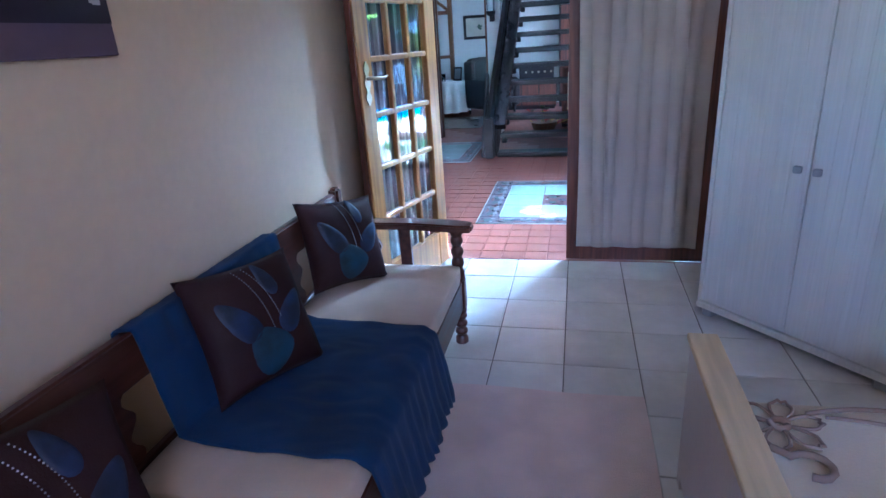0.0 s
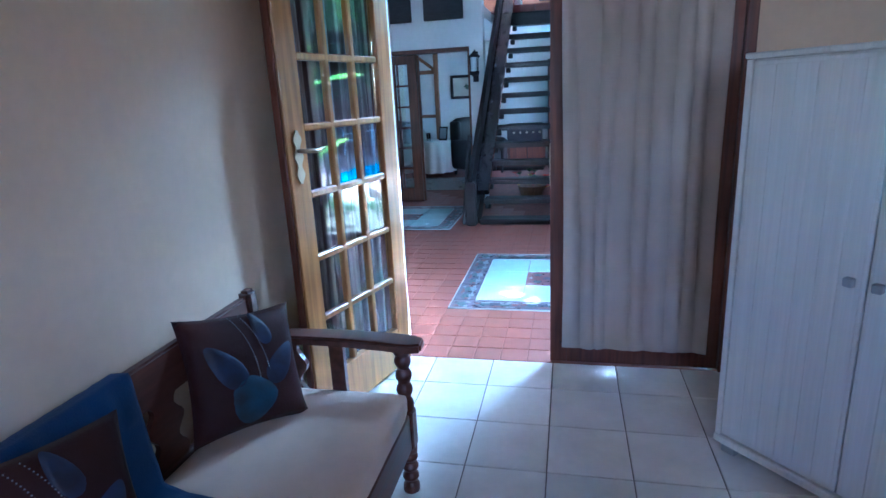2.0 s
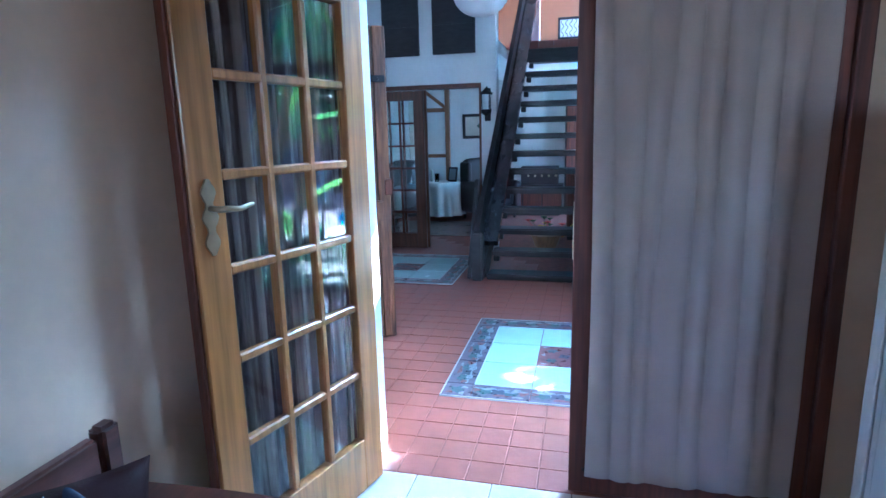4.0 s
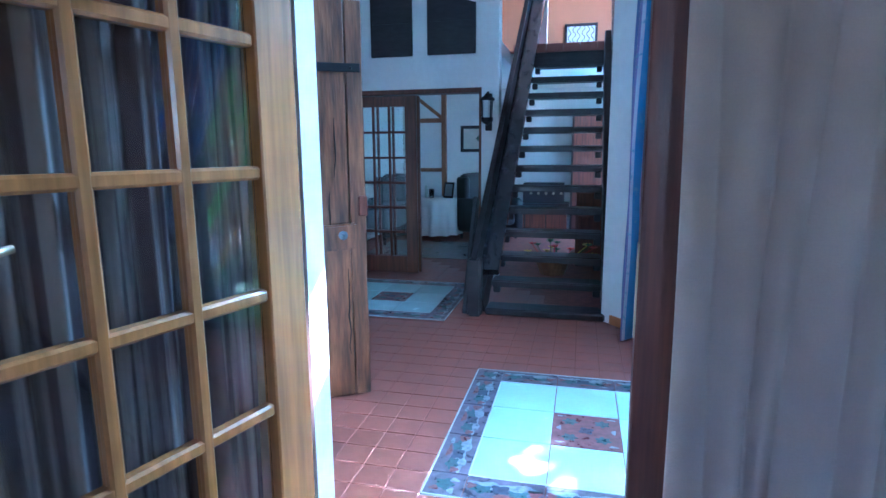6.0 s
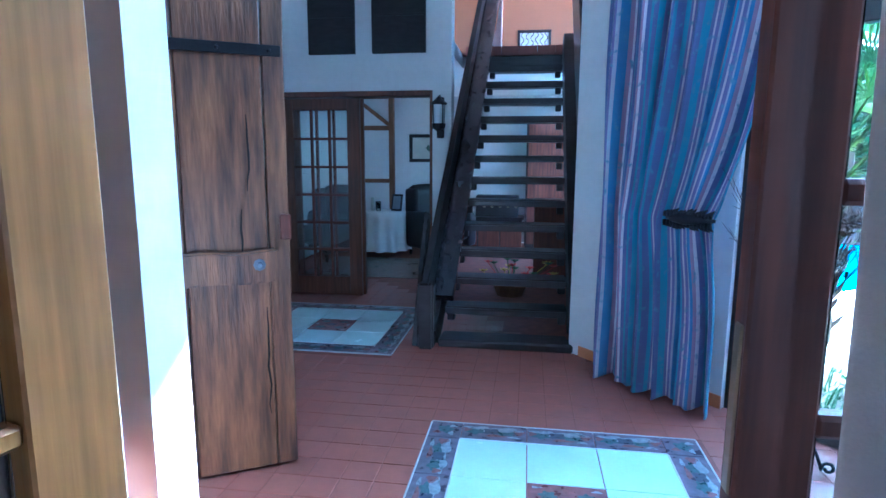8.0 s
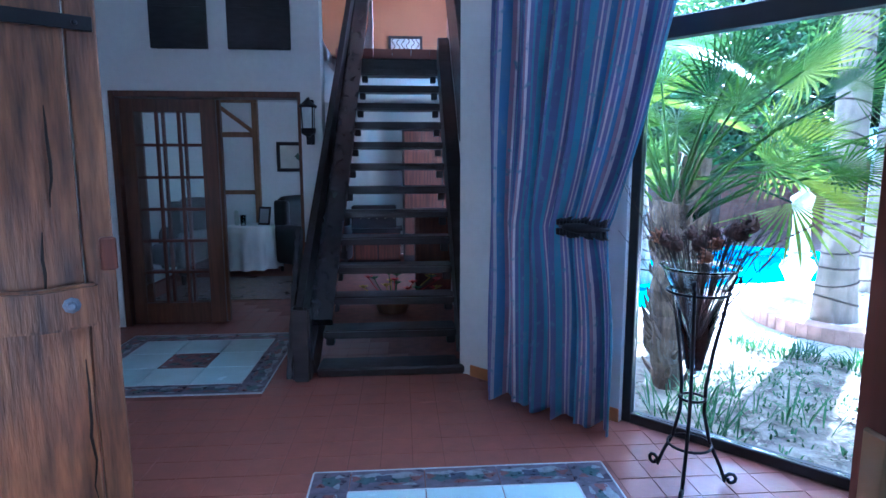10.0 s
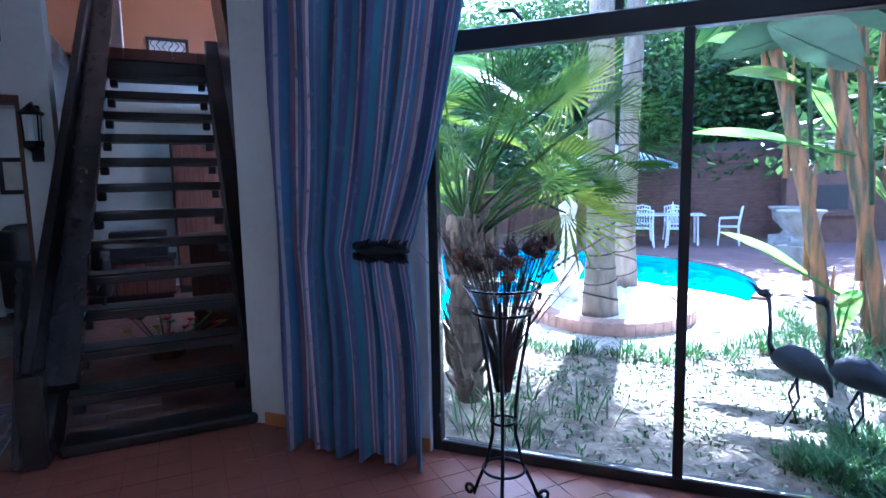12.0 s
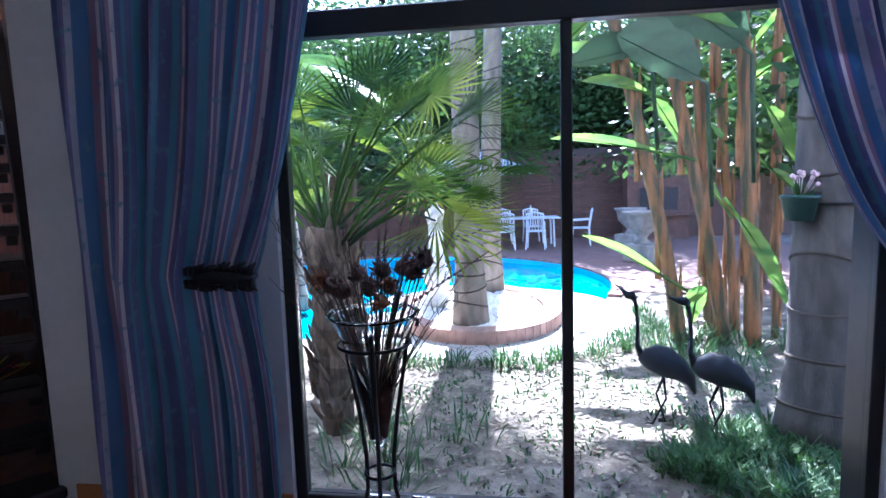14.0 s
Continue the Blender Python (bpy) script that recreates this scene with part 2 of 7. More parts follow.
# wall with the sliding doors, and its lounge beyond
bmw = bmesh.new()
box(bmw, -3.4, -2.78, 4.75, 4.95, 0, 4.3)
box(bmw, -1.18, -1.0, 4.75, 4.95, 0, 4.3)
box(bmw, -2.78, -1.18, 4.75, 4.95, 2.05, 4.3)
structure("wall_sliding_doors", bmw, M["white"], "white plastered wall above sliding doors")
structure("wall_stair_side", boxed(0.2, 0.36, 3.36, 6.1, 0, 4.3), M["white"], "white plastered wall beside the stairs")
structure("wall_lounge_back", boxed(-5.4, 1.4, 9.0, 9.2, 0, 2.45), M["white"], "pale lounge wall")
# unseen openings added in the next two walls for the lounge's fill lamps
structure("wall_lounge_window_side", box(box(box(bmesh.new(), -5.6, -5.4, 4.75, 7.0, 0, 2.45), -5.6, -5.4, 9.0, 9.2, 0, 2.45), -5.6, -5.4, 7.0, 9.0, 0, 0.9), M["white"], "pale lounge wall with an added, unseen window opening")
structure("wall_lounge_far_side", box(box(box(box(bmesh.new(), 1.2, 1.4, 4.0, 6.6, 0, 2.45), 1.2, 1.4, 8.2, 9.0, 0, 2.45), 1.2, 1.4, 6.6, 8.2, 0, 0.85), 1.2, 1.4, 6.6, 8.2, 1.75, 2.45), M["white"], "pale lounge wall")
structure("wall_lounge_front", boxed(-5.4, -3.6, 4.75, 4.95, 0, 2.45), M["white"], "pale lounge wall")
structure("ceiling_lounge", box(boxed(-5.4, -1.05, 4.95, 9.0, 2.45, 2.6), -1.05, 1.2, 6.1, 9.0, 2.45, 2.58), M["ceil"], "lounge ceiling below the upper floor")
structure("ceiling_hall", prism(bmesh.new(), [(-3.6, 0.11), (3.35, 0.11), (0.27, 3.42), (0.36, 3.6), (0.36, 6.1), (1.2, 6.1), (1.2, 9.6), (-3.6, 9.6)], 4.3, 4.4), M["ceil"], "white double-height hall ceiling")
M["ochre"] = mat("ochre_wall_paint", (0.42, 0.2, 0.1), 0.7, vary=0.06, scale=1.5)
structure("wall_landing_back", boxed(-3.4, 1.2, 9.25, 9.4, 2.6, 4.3), M["ochre"], "ochre painted landing wall")
structure("wall_landing_side", box(boxed(0.95, 1.1, 6.1, 7.0, 2.6, 4.3), 0.95, 1.1, 8.2, 9.25, 2.6, 4.3), M["ochre"], "ochre painted landing wall")
structure("wall_landing_pier", boxed(-0.88, -0.62, 6.3, 6.5, 2.6, 4.3), M["white"], "white plastered pier at the head of the stairs")
structure("floor_landing", boxed(-1.05, 1.2, 6.03, 9.4, 2.585, 2.61), M["terra"], "terracotta landing floor")
bmw = bmesh.new()
box(bmw, -0.1, W0, 0, 0.2, -0.4, 4.3, m=WM)
box(bmw, W1, 4.4, 0, 0.2, -0.4, 4.3, m=WM)
box(bmw, W0, W1, 0, 0.2, WTOP, 4.3, m=WM)
box(bmw, W0, W1, 0.0, 0.088, -0.4, -0.012, m=WM)
# unseen upper wall and band, added to trim the sun through the high panes
box(bmw, 1.75, W1, 0.0, 0.2, 2.68, WTOP, m=WM)
box(bmw, W0, 1.75, 0.0, 0.2, 3.22, 3.62, m=WM)
structure("wall_window", bmw, M["white"], "white plastered diagonal wall with a large window")

# ---- floors ----
floor_bed = structure("floor_bedroom", boxed(WX0, 3.6, -5.2, 0.0, -0.12, -0.006), M["grout"], "pale ceramic tiled bedroom floor with dark joints")
tb = bpy.data.meshes.new("tile")
bm = boxed(-T / 2 + 0.0022, T / 2 - 0.0022, -T / 2 + 0.0022, T / 2 - 0.0022, -0.01, 0.0, bevel=0.002)
bm.to_mesh(tb)
bm.free()
tb.materials.append(M["tile"])


def lay(name, me, parent, x, y, z=0.0, rz=0.0):
    o = new(name, me)
    o.parent = parent
    o.matrix_basis = pose(x, y, z, 0, 0, rz)
    return o


TX, TY = 0.015, -0.62     # a joint crossing
for i in range(-4, 11):
    for j in range(-15, 3):
        x0, x1 = max(TX + i * T, WX0), min(TX + (i + 1) * T, 3.6)
        y0, y1 = max(TY + j * T, -5.2), min(TY + (j + 1) * T, 0.0)
        if x1 - x0 < 0.02 or y1 - y0 < 0.02:
            continue
        o = lay("tile", tb, floor_bed, (x0 + x1) / 2, (y0 + y1) / 2)
        o.scale = ((x1 - x0) / T, (y1 - y0) / T, 1)

floor_hall = structure("floor_hall", prism(bmesh.new(), [(-5.4, 4.75), (-3.5, 4.75), (-3.5, 0.0), (3.25, 0.0), (3.25, 0.12), (0.25, 3.36), (0.3, 4.0), (1.2, 4.0), (1.2, 9.0), (-5.4, 9.0)], -0.3, -0.003), M["terragrout"], "worn red terracotta tiled hall floor")
# ---- inlay panels in the hall floor ----
def decor(name, ground, motif):
    """Glazed tile with a printed flower-and-scroll pattern."""
    m = mat(name, ground, 0.3, vary=0.15, scale=8, bump=0.05, coat=0.3)
    nt, nd = m.node_tree, m.node_tree.nodes
    hsv = next(n for n in nd if n.bl_idname == "ShaderNodeHueSaturation")
    p = nd["Principled BSDF"]
    src = hsv.outputs["Color"]
    tc = next(n for n in nd if n.bl_idname == "ShaderNodeTexCoord")
    for k, (sc, col, edge) in enumerate(((20, motif, 0.36), (34, (0.34, 0.4, 0.44), 0.17), (30, (0.05, 0.12, 0.1), 0.2))):
        v = nd.new("ShaderNodeTexVoronoi")
        v.feature, v.inputs["Scale"].default_value = "SMOOTH_F1", sc
        warp = nd.new("ShaderNodeVectorMath")
        warp.operation = "ADD"
        warp.inputs[1].default_value = (k * 3.7, k * 1.9, 0)
        nt.links.new(tc.outputs["Object"], warp.inputs[0])
        nt.links.new(warp.outputs[0], v.inputs["Vector"])
        lt = nd.new("ShaderNodeMath")
        lt.operation, lt.inputs[1].default_value = "LESS_THAN", edge
        nt.links.new(v.outputs["Distance"], lt.inputs[0])
        mx = nd.new("ShaderNodeMix")
        mx.data_type = "RGBA"
        nt.links.new(lt.outputs[0], mx.inputs["Factor"])
        nt.links.new(src, mx.inputs["A"])
        mx.inputs["B"].default_value = (*col, 1)
        src = mx.outputs["Result"]
    nt.links.new(src, p.inputs["Base Color"])
    return m


M["border"] = mat("blue_brown_border_glaze", (0.15, 0.13, 0.17), 0.3, vary=0.3, scale=22, bump=0.05, coat=0.3)
M["flower"] = mat("dark_red_flower_glaze", (0.2, 0.085, 0.085), 0.3, vary=0.3, scale=22, bump=0.05, coat=0.3)
M["prints"] = [mat("teal_print", (0.06, 0.12, 0.125), 0.3, vary=0.3, scale=40), mat("pale_print", (0.3, 0.34, 0.38), 0.3, vary=0.25, scale=40),
               mat("red_print", (0.2, 0.075, 0.075), 0.3, vary=0.3, scale=40), mat("ink_blue_print", (0.05, 0.06, 0.1), 0.3, vary=0.3, scale=40)]


def tile_mesh(name, sx, sy, material, h=0.012):
    me = bpy.data.meshes.new(name)
    b = boxed(-sx / 2 + 0.0022, sx / 2 - 0.0022, -sy / 2 + 0.0022, sy / 2 - 0.0022, -h, 0.0, bevel=0.002)
    b.to_mesh(me)
    b.free()
    me.materials.append(material)
    return me


def printed_tile(name, sx, sy, material, marks):
    """A glazed tile with flat printed flowers and scrolls: (x, y, size across, size along, petals, print) in shares of the tile."""
    me = bpy.data.meshes.new(name)
    b = boxed(-sx / 2 + 0.0022, sx / 2 - 0.0022, -sy / 2 + 0.0022, sy / 2 - 0.0022, -0.012, 0.0, bevel=0.002)
    for n, (x, y, rx, ry, petals, ink) in enumerate(marks):
        vs = []
        for k in range(24):
            an = 6.2832 * k / 24
            w = 1 + 0.22 * math.cos(petals * an + n)
            vs.append(b.verts.new((sx * x + rx * w * math.cos(an), sy * y + ry * w * math.sin(an), 0.0006 + 0.0003 * (n % 4))))
        b.faces.new(vs).material_index = 1 + ink
    b.to_mesh(me)
    b.free()
    for m in [material] + M["prints"]:
        me.materials.append(m)
    return me


M["edging"] = mat("pale_edging_glaze", (0.55, 0.6, 0.62), 0.3, vary=0.08, coat=0.3)
IB = 0.175        # border width
FLOWER = [(sx * 0.24, sy * 0.24, 0.036, 0.032, 6, 0) for sx in (-1, 1) for sy in (-1, 1)] + [(0, 0, 0.036, 0.032, 4, 3)]
FLOWER += [(sx * 0.38, sy * 0.4, 0.022, 0.008, 3, 1) for sx in (-1, 1) for sy in (-1, 1)] + [(sx * 0.4, 0.02, 0.012, 0.022, 3, 1) for sx in (-1, 1)] + [(0.02, sy * 0.36, 0.026, 0.016, 3, 2) for sy in (-1, 1)]
SCROLL = [(-0.24, 0.16, 0.08, 0.026, 5, 1), (0.2, 0.18, 0.075, 0.024, 4, 1), (-0.28, -0.02, 0.045, 0.028, 5, 0), (-0.05, 0.04, 0.04, 0.03, 4, 3), (0.17, -0.02, 0.045, 0.028, 5, 0), (0.38, 0.06, 0.028, 0.026, 3, 2), (-0.42, 0.08, 0.02, 0.02, 3, 2), (0.02, -0.22, 0.05, 0.012, 3, 2), (0.3, -0.24, 0.03, 0.01, 3, 1)]


def inlay(name, x0, y0, x1, y1, label):
    base = structure(name, boxed(x0, x1, y0, y1, -0.02, -0.004), M["palegrout"], label)
    tx, ty = (x1 - x0 - 2 * IB) / 3, (y1 - y0 - 2 * IB) / 3
    plain, flower = tile_mesh("inlay_tile", tx, ty, M["paletile"]), printed_tile("flower_tile", tx, ty, M["flower"], FLOWER)
    bh, bv = printed_tile("border_tile", tx, IB, M["border"], SCROLL), printed_tile("border_tile", IB, ty, M["border"], [(y, x, b, a, p, q) for x, y, a, b, p, q in SCROLL])
    bc = printed_tile("corner_tile", IB, IB, M["border"], [(0.0, 0.0, 0.04, 0.04, 5, 0), (0.22, 0.2, 0.02, 0.014, 3, 1), (-0.22, -0.2, 0.02, 0.016, 3, 2), (0.2, -0.25, 0.014, 0.02, 3, 1)])
    for i in range(3):
        for j in range(3):
            mid = i == 1 and j == 1
            lay("flower_tile" if mid else "inlay_tile", flower if mid else plain, base, x0 + IB + (i + 0.5) * tx, y0 + IB + (j + 0.5) * ty, 0.004)
    for i in range(3):
        for y in (y0 + IB / 2, y1 - IB / 2):
            lay("border_tile", bh, base, x0 + IB + (i + 0.5) * tx, y, 0.004)
        for x in (x0 + IB / 2, x1 - IB / 2):
            lay("border_tile", bv, base, x, y0 + IB + (i + 0.5) * ty, 0.004)
    for x in (x0 + IB / 2, x1 - IB / 2):
        for y in (y0 + IB / 2, y1 - IB / 2):
            lay("corner_tile", bc, base, x, y, 0.004)
    for e in (0.005, IB):
        ex, ey = x1 - x0 - 2 * e + 0.008, y1 - y0 - 2 * e - 0.009
        sh, sv = tile_mesh("edging_strip", ex, 0.013, M["edging"]), tile_mesh("edging_strip", 0.013, ey, M["edging"])
        for y in (y0 + e, y1 - e):
            lay("edging_strip", sh, base, (x0 + x1) / 2, y, 0.0065)
        for x in (x0 + e, x1 - e):
            lay("edging_strip", sv, base, x, (y0 + y1) / 2, 0.0065)


IN1 = (-0.74, 0.757, 0.615, 2.145)
IN2 = (-2.56, 3.12, -1.2, 4.45)
inlay("floor_inlay_1", *IN1, "pale tile panel with a patterned border set in terracotta")
inlay("floor_inlay_2", *IN2, "pale tile panel with a patterned border by the stairs")


# ---- double door between bedroom and hall ----
def leaf(name, label, m, w, wood, rows=6, glazed=True, st=0.115):
    """A glazed leaf: hinge at local x 0, free edge at x w, thickness along y."""
    th, top, bot, z0, z1 = 0.044, 0.15, 0.226, 0.012, 2.07
    t = thing(name, label, "door", m)
    part("stile", boxed(0, st, 0, th, z0, z1, 0.004), wood, t)
    part("stile", boxed(w - st, w, 0, th, z0, z1, 0.004), wood, t)
    part("bottom_rail", boxed(st, w - st, 0, th, z0, z0 + bot, 0.003), wood, t)
    part("top_rail", boxed(st, w - st, 0, th, z1 - top, z1, 0.003), wood, t)
    if glazed:
        a, b, c, d = st, w - st, z0 + bot, z1 - top
        bar = 0.03
        for i in (1, 2):
            x = a + (b - a) * i / 3
            part("glazing_bar", boxed(x - bar / 2, x + bar / 2, 0.004, th - 0.004, c, d, 0.006), wood, t)
        for j in range(1, rows):
            z = c + (d - c) * j / rows
            part("glazing_bar", boxed(a, b, 0.005, th - 0.005, z - bar / 2, z + bar / 2, 0.006), wood, t)
        for i in range(3):
            for j in range(rows):
                x0, x1 = a + (b - a) * i / 3, a + (b - a) * (i + 1) / 3
                q0, q1 = c + (d - c) * j / rows, c + (d - c) * (j + 1) / rows
                g = part("pane", boxed(x0 + 0.01, x1 - 0.01, th / 2 - 0.002, th / 2 + 0.002, q0 + 0.01, q1 - 0.01), M["glass"], t)
                g.visible_shadow = False
    return t


LEAF_W = 0.8
# leaf standing open against the sofa wall; hinge on the jamb
LEAF_M = pose(-0.827, -0.035, 0, 0, 0, -105.5)
dl = leaf("door_1", "open light-wood glazed door with small panes", LEAF_M, LEAF_W, M["pine"])
tagged(dl, kind="structure")
hb = bmesh.new()
pl = part("handle_plate", prism(bmesh.new(), [(0.019 * (1 + 0.42 * math.cos(3 * math.pi * math.sin(6.2832 * k / 48))) * abs(math.cos(6.2832 * k / 48)) ** 0.35 * (1 if math.cos(6.2832 * k / 48) >= 0 else -1), 0.108 * math.sin(6.2832 * k / 48)) for k in range(48)], 0, 0.006), M["chrome"], dl, "ornate brass handle plate", pose(LEAF_W - 0.055, 0.051, 1.245, 90, 0, 0) , False)
tube(hb, [(LEAF_W - 0.055, 0.045, 1.27), (LEAF_W - 0.055, 0.095, 1.27), (LEAF_W - 0.075, 0.1, 1.27), (LEAF_W - 0.12, 0.1, 1.266), (LEAF_W - 0.165, 0.1, 1.275)], [0.009, 0.009, 0.01, 0.008, 0.006])
part("lever_handle", hb, M["chrome"], dl, "curved metal lever", smooth=True)
dr = leaf("door_2", "closed dark-red wooden door leaf behind a gathered white curtain", pose(0.85, 0.0, 0, 0, 0, 180) @ pose(0, -0.045, 0), 0.85, M["redwood"], st=0.088)
tagged(dr, kind="structure")
part("lock_strip", boxed(0.848, 0.853, 0.012, 0.034, 0.98, 1.2, 0.002), M["chrome"], dr, "metal lock strip")
fr = bmesh.new()
box(fr, 0.852, 0.9, -0.02, 0.1, 0, 2.16, 0.004)
box(fr, -0.93, -0.866, -0.012, 0.05, 0, 2.16, 0.004)
box(fr, -0.862, 0.852, -0.012, 0.1, 2.08, 2.16, 0.004)
structure("door_frame", fr, M["redwood"], "dark-red varnished door frame")


def gather(u, v, w, folds, depth, seed, pinch0=0.25, pinch1=0.3):
    """Offset across a gathered curtain: u along, v up."""
    k = noise.noise(Vector((u * folds * 0.55 + seed, v * 0.6, seed))) * 1.5
    a = math.sin(u * folds * 6.2832 + k * 2.2 + 0.5 * math.sin(v * 3 + seed))
    b = 0.4 * math.sin(u * folds * 2.3 * 6.2832 + seed + v * 2)
    ends = min(1.0, pinch0 + 4 * v) * min(1.0, pinch1 + 4 * (1 - v))
    return depth * (a + b) * ends


def door_curtain():
    t = thing("door_curtain", "gathered white cotton curtain stretched over the door leaf", "curtain")
    w0, w1, z0, z1 = 0.062, 0.775, 0.125, 2.0

    def f(u, v):
        x = w0 + (w1 - w0) * (u + 0.008 * math.sin(v * 5 + u * 9))
        sag = 0.003 * math.sin(u * 23) * (1 - v) ** 8
        ends = min(1.0, 0.3 + 3.5 * v) * min(1.0, 0.4 + 4 * (1 - v))
        ph = u * 8.5 + 0.55 * noise.noise(Vector((u * 5, v * 0.7, 4.1))) + 0.12 * noise.noise(Vector((u * 11, v * 2.5, 9.0)))
        big = 0.55 + 0.45 * abs(noise.noise(Vector((math.floor(ph) * 1.7, 0.3, 2.0)))) * 2
        return Vector((x, -0.06 - 0.046 * ends * big * abs(math.sin(ph * math.pi)) ** 0.75, z0 + sag + (z1 - z0) * v))
    part("cloth", sheet(bmesh.new(), f, 160, 30, 0.002), M["curtainw"], t, smooth=True)
    part("rod", tube(bmesh.new(), [(w0 - 0.01, -0.055, z0 + 0.025), (w1 + 0.01, -0.055, z0 + 0.025)], 0.006), M["steel"], t)
    part("rod", tube(bmesh.new(), [(w0 - 0.01, -0.062, z1 - 0.025), (w1 + 0.01, -0.062, z1 - 0.025)], 0.006), M["steel"], t)


door_curtain()
bb = bmesh.new()
box(bb, 0.904, 3.6, -0.016, 0.0, 0, 0.075, 0.003)
box(bb, WX0, WX0 + 0.015, -5.2, -0.0, 0, 0.075, 0.003)
structure("baseboard_bedroom", bb, M["redwood"], "dark wooden baseboard")
sk = bmesh.new()
box(sk, 0.0, W0, -0.012, 0.0, 0, 0.075, 0.002, m=WM)
box(sk, W1, 4.3, -0.012, 0.0, 0, 0.075, 0.002, m=WM)
box(sk, -3.4, -0.86, 0.22, 0.232, 0, 0.075, 0.002)
box(sk, 0.935, 3.0, 0.22, 0.232, 0, 0.075, 0.002)
structure("baseboard_hall", sk, mat("orange_skirting_tile", (0.5, 0.2, 0.06), 0.45, vary=0.15), "orange clay skirting tiles")


# ---- window ----
def window():
    t = thing("window_1", "large dark-framed picture window with top lights", "window", WM, kind="structure")
    F, y0, y1 = 0.05, 0.03, 0.085
    mull = 2.25
    part("jamb", boxed(W0, W0 + F, y0, y1, 0.0, WTOP, 0.004), M["steel"], t)
    part("jamb", boxed(W1 - F, W1, y0, 0.205, 0.0, 2.62, 0.004), M["steel"], t)
    part("sill", boxed(W0 + F, W1 - F, y0, y1 + 0.008, 0.0, 0.055, 0.004), M["steel"], t)
    part("head", boxed(W0 + F, 1.95, y0, y1, WTOP - F, WTOP, 0.004), M["steel"], t)
    part("transom", boxed(W0 + F, W1 - F, y0 - 0.02, y1, WHEAD, WHEAD + 0.1, 0.006), M["steel"], t)
    part("mullion", boxed(mull - 0.022, mull + 0.022, y0 - 0.004, y1 - 0.002, 0.055, WHEAD, 0.004), M["steel"], t)
    part("mullion", boxed(mull - 0.3, mull - 0.26, y0, y1 - 0.002, WHEAD + 0.1, WTOP - F, 0.004), M["steel"], t)
    part("transom", boxed(W0 + F, W1 - F, y0 - 0.002, y1, 2.62, 2.68, 0.006), M["steel"], t)
    for a, b, c, d in ((W0 + F, mull - 0.022, 0.055, WHEAD), (mull + 0.022, W1 - F, 0.055, WHEAD), (W0 + F, mull - 0.3, WHEAD + 0.1, WTOP - F), (mull - 0.26, W1 - F, WHEAD + 0.1, 2.62)):
        g = part("pane", boxed(a, b, 0.055, 0.06, c, d), M["winglass"], t)
        g.visible_shadow = False
    st = part("stay", tube(bmesh.new(), [(1.45, 0.02, WHEAD + 0.16), (1.52, 0.0, WHEAD + 0.15), (1.56, -0.02, WHEAD + 0.1)], 0.009), M["iron"], t)
    return t


window()


# ---- curtains of the window ----
def striped():
    m = mat("blue_striped_curtain", (0.1, 0.2, 0.4), 0.75, vary=0.3, scale=6, bump=0.3, bscale=300, sheen=0.25, trans=0.25)
    nt, nd = m.node_tree, m.node_tree.nodes
    hsv = next(n for n in nd if n.bl_idname == "ShaderNodeHueSaturation")
    uv = nd.new("ShaderNodeUVMap")
    uv.uv_map = "UVMap"
    sep = nd.new("ShaderNodeSeparateXYZ")
    nt.links.new(uv.outputs[0], sep.inputs[0])
    fr = nd.new("ShaderNodeMath")
    fr.operation, fr.inputs[1].default_value = "MULTIPLY", 7.0
    nt.links.new(sep.outputs["X"], fr.inputs[0])
    fc = nd.new("ShaderNodeMath")
    fc.operation = "FRACT"
    nt.links.new(fr.outputs[0], fc.inputs[0])
    rp = nd.new("ShaderNodeValToRGB")
    rp.color_ramp.interpolation = "CONSTANT"
    cols = [(0.0, (0.15, 0.18, 0.38)), (0.15, (0.12, 0.34, 0.5)), (0.27, (0.2, 0.2, 0.38)), (0.34, (0.7, 0.58, 0.64)), (0.39, (0.22, 0.2, 0.4)),
            (0.5, (0.5, 0.5, 0.6)), (0.57, (0.12, 0.26, 0.5)), (0.7, (0.4, 0.26, 0.38)), (0.78, (0.76, 0.72, 0.78)), (0.84, (0.16, 0.18, 0.38)), (0.93, (0.13, 0.32, 0.46))]
    el = rp.color_ramp.elements
    el[0].position, el[0].color = cols[0][0], (*cols[0][1], 1)
    el[1].position, el[1].color = cols[1][0], (*cols[1][1], 1)
    for q, c in cols[2:]:
        e = el.new(q)
        e.color = (*c, 1)
    nt.links.new(fc.outputs[0], rp.inputs["Fac"])
    bl = nd.new("ShaderNodeTexNoise")
    bl.inputs["Scale"].default_value, bl.inputs["Detail"].default_value = 22, 3
    dots = nd.new("ShaderNodeMapRange")
    dots.inputs["From Min"].default_value, dots.inputs["From Max"].default_value = 0.58, 0.72
    tc = next(n for n in nd if n.bl_idname == "ShaderNodeTexCoord")
    nt.links.new(tc.outputs["Object"], bl.inputs["Vector"])
    nt.links.new(bl.outputs["Fac"], dots.inputs["Value"])
    mx = nd.new("ShaderNodeMix")
    mx.data_type = "RGBA"
    mx.inputs["B"].default_value = (0.18, 0.32, 0.46, 1)
    nt.links.new(dots.outputs[0], mx.inputs["Factor"])
    nt.links.new(rp.outputs[0], mx.inputs["A"])
    nt.links.new(mx.outputs["Result"], hsv.inputs["Color"])
    return m


M["striped"] = striped()


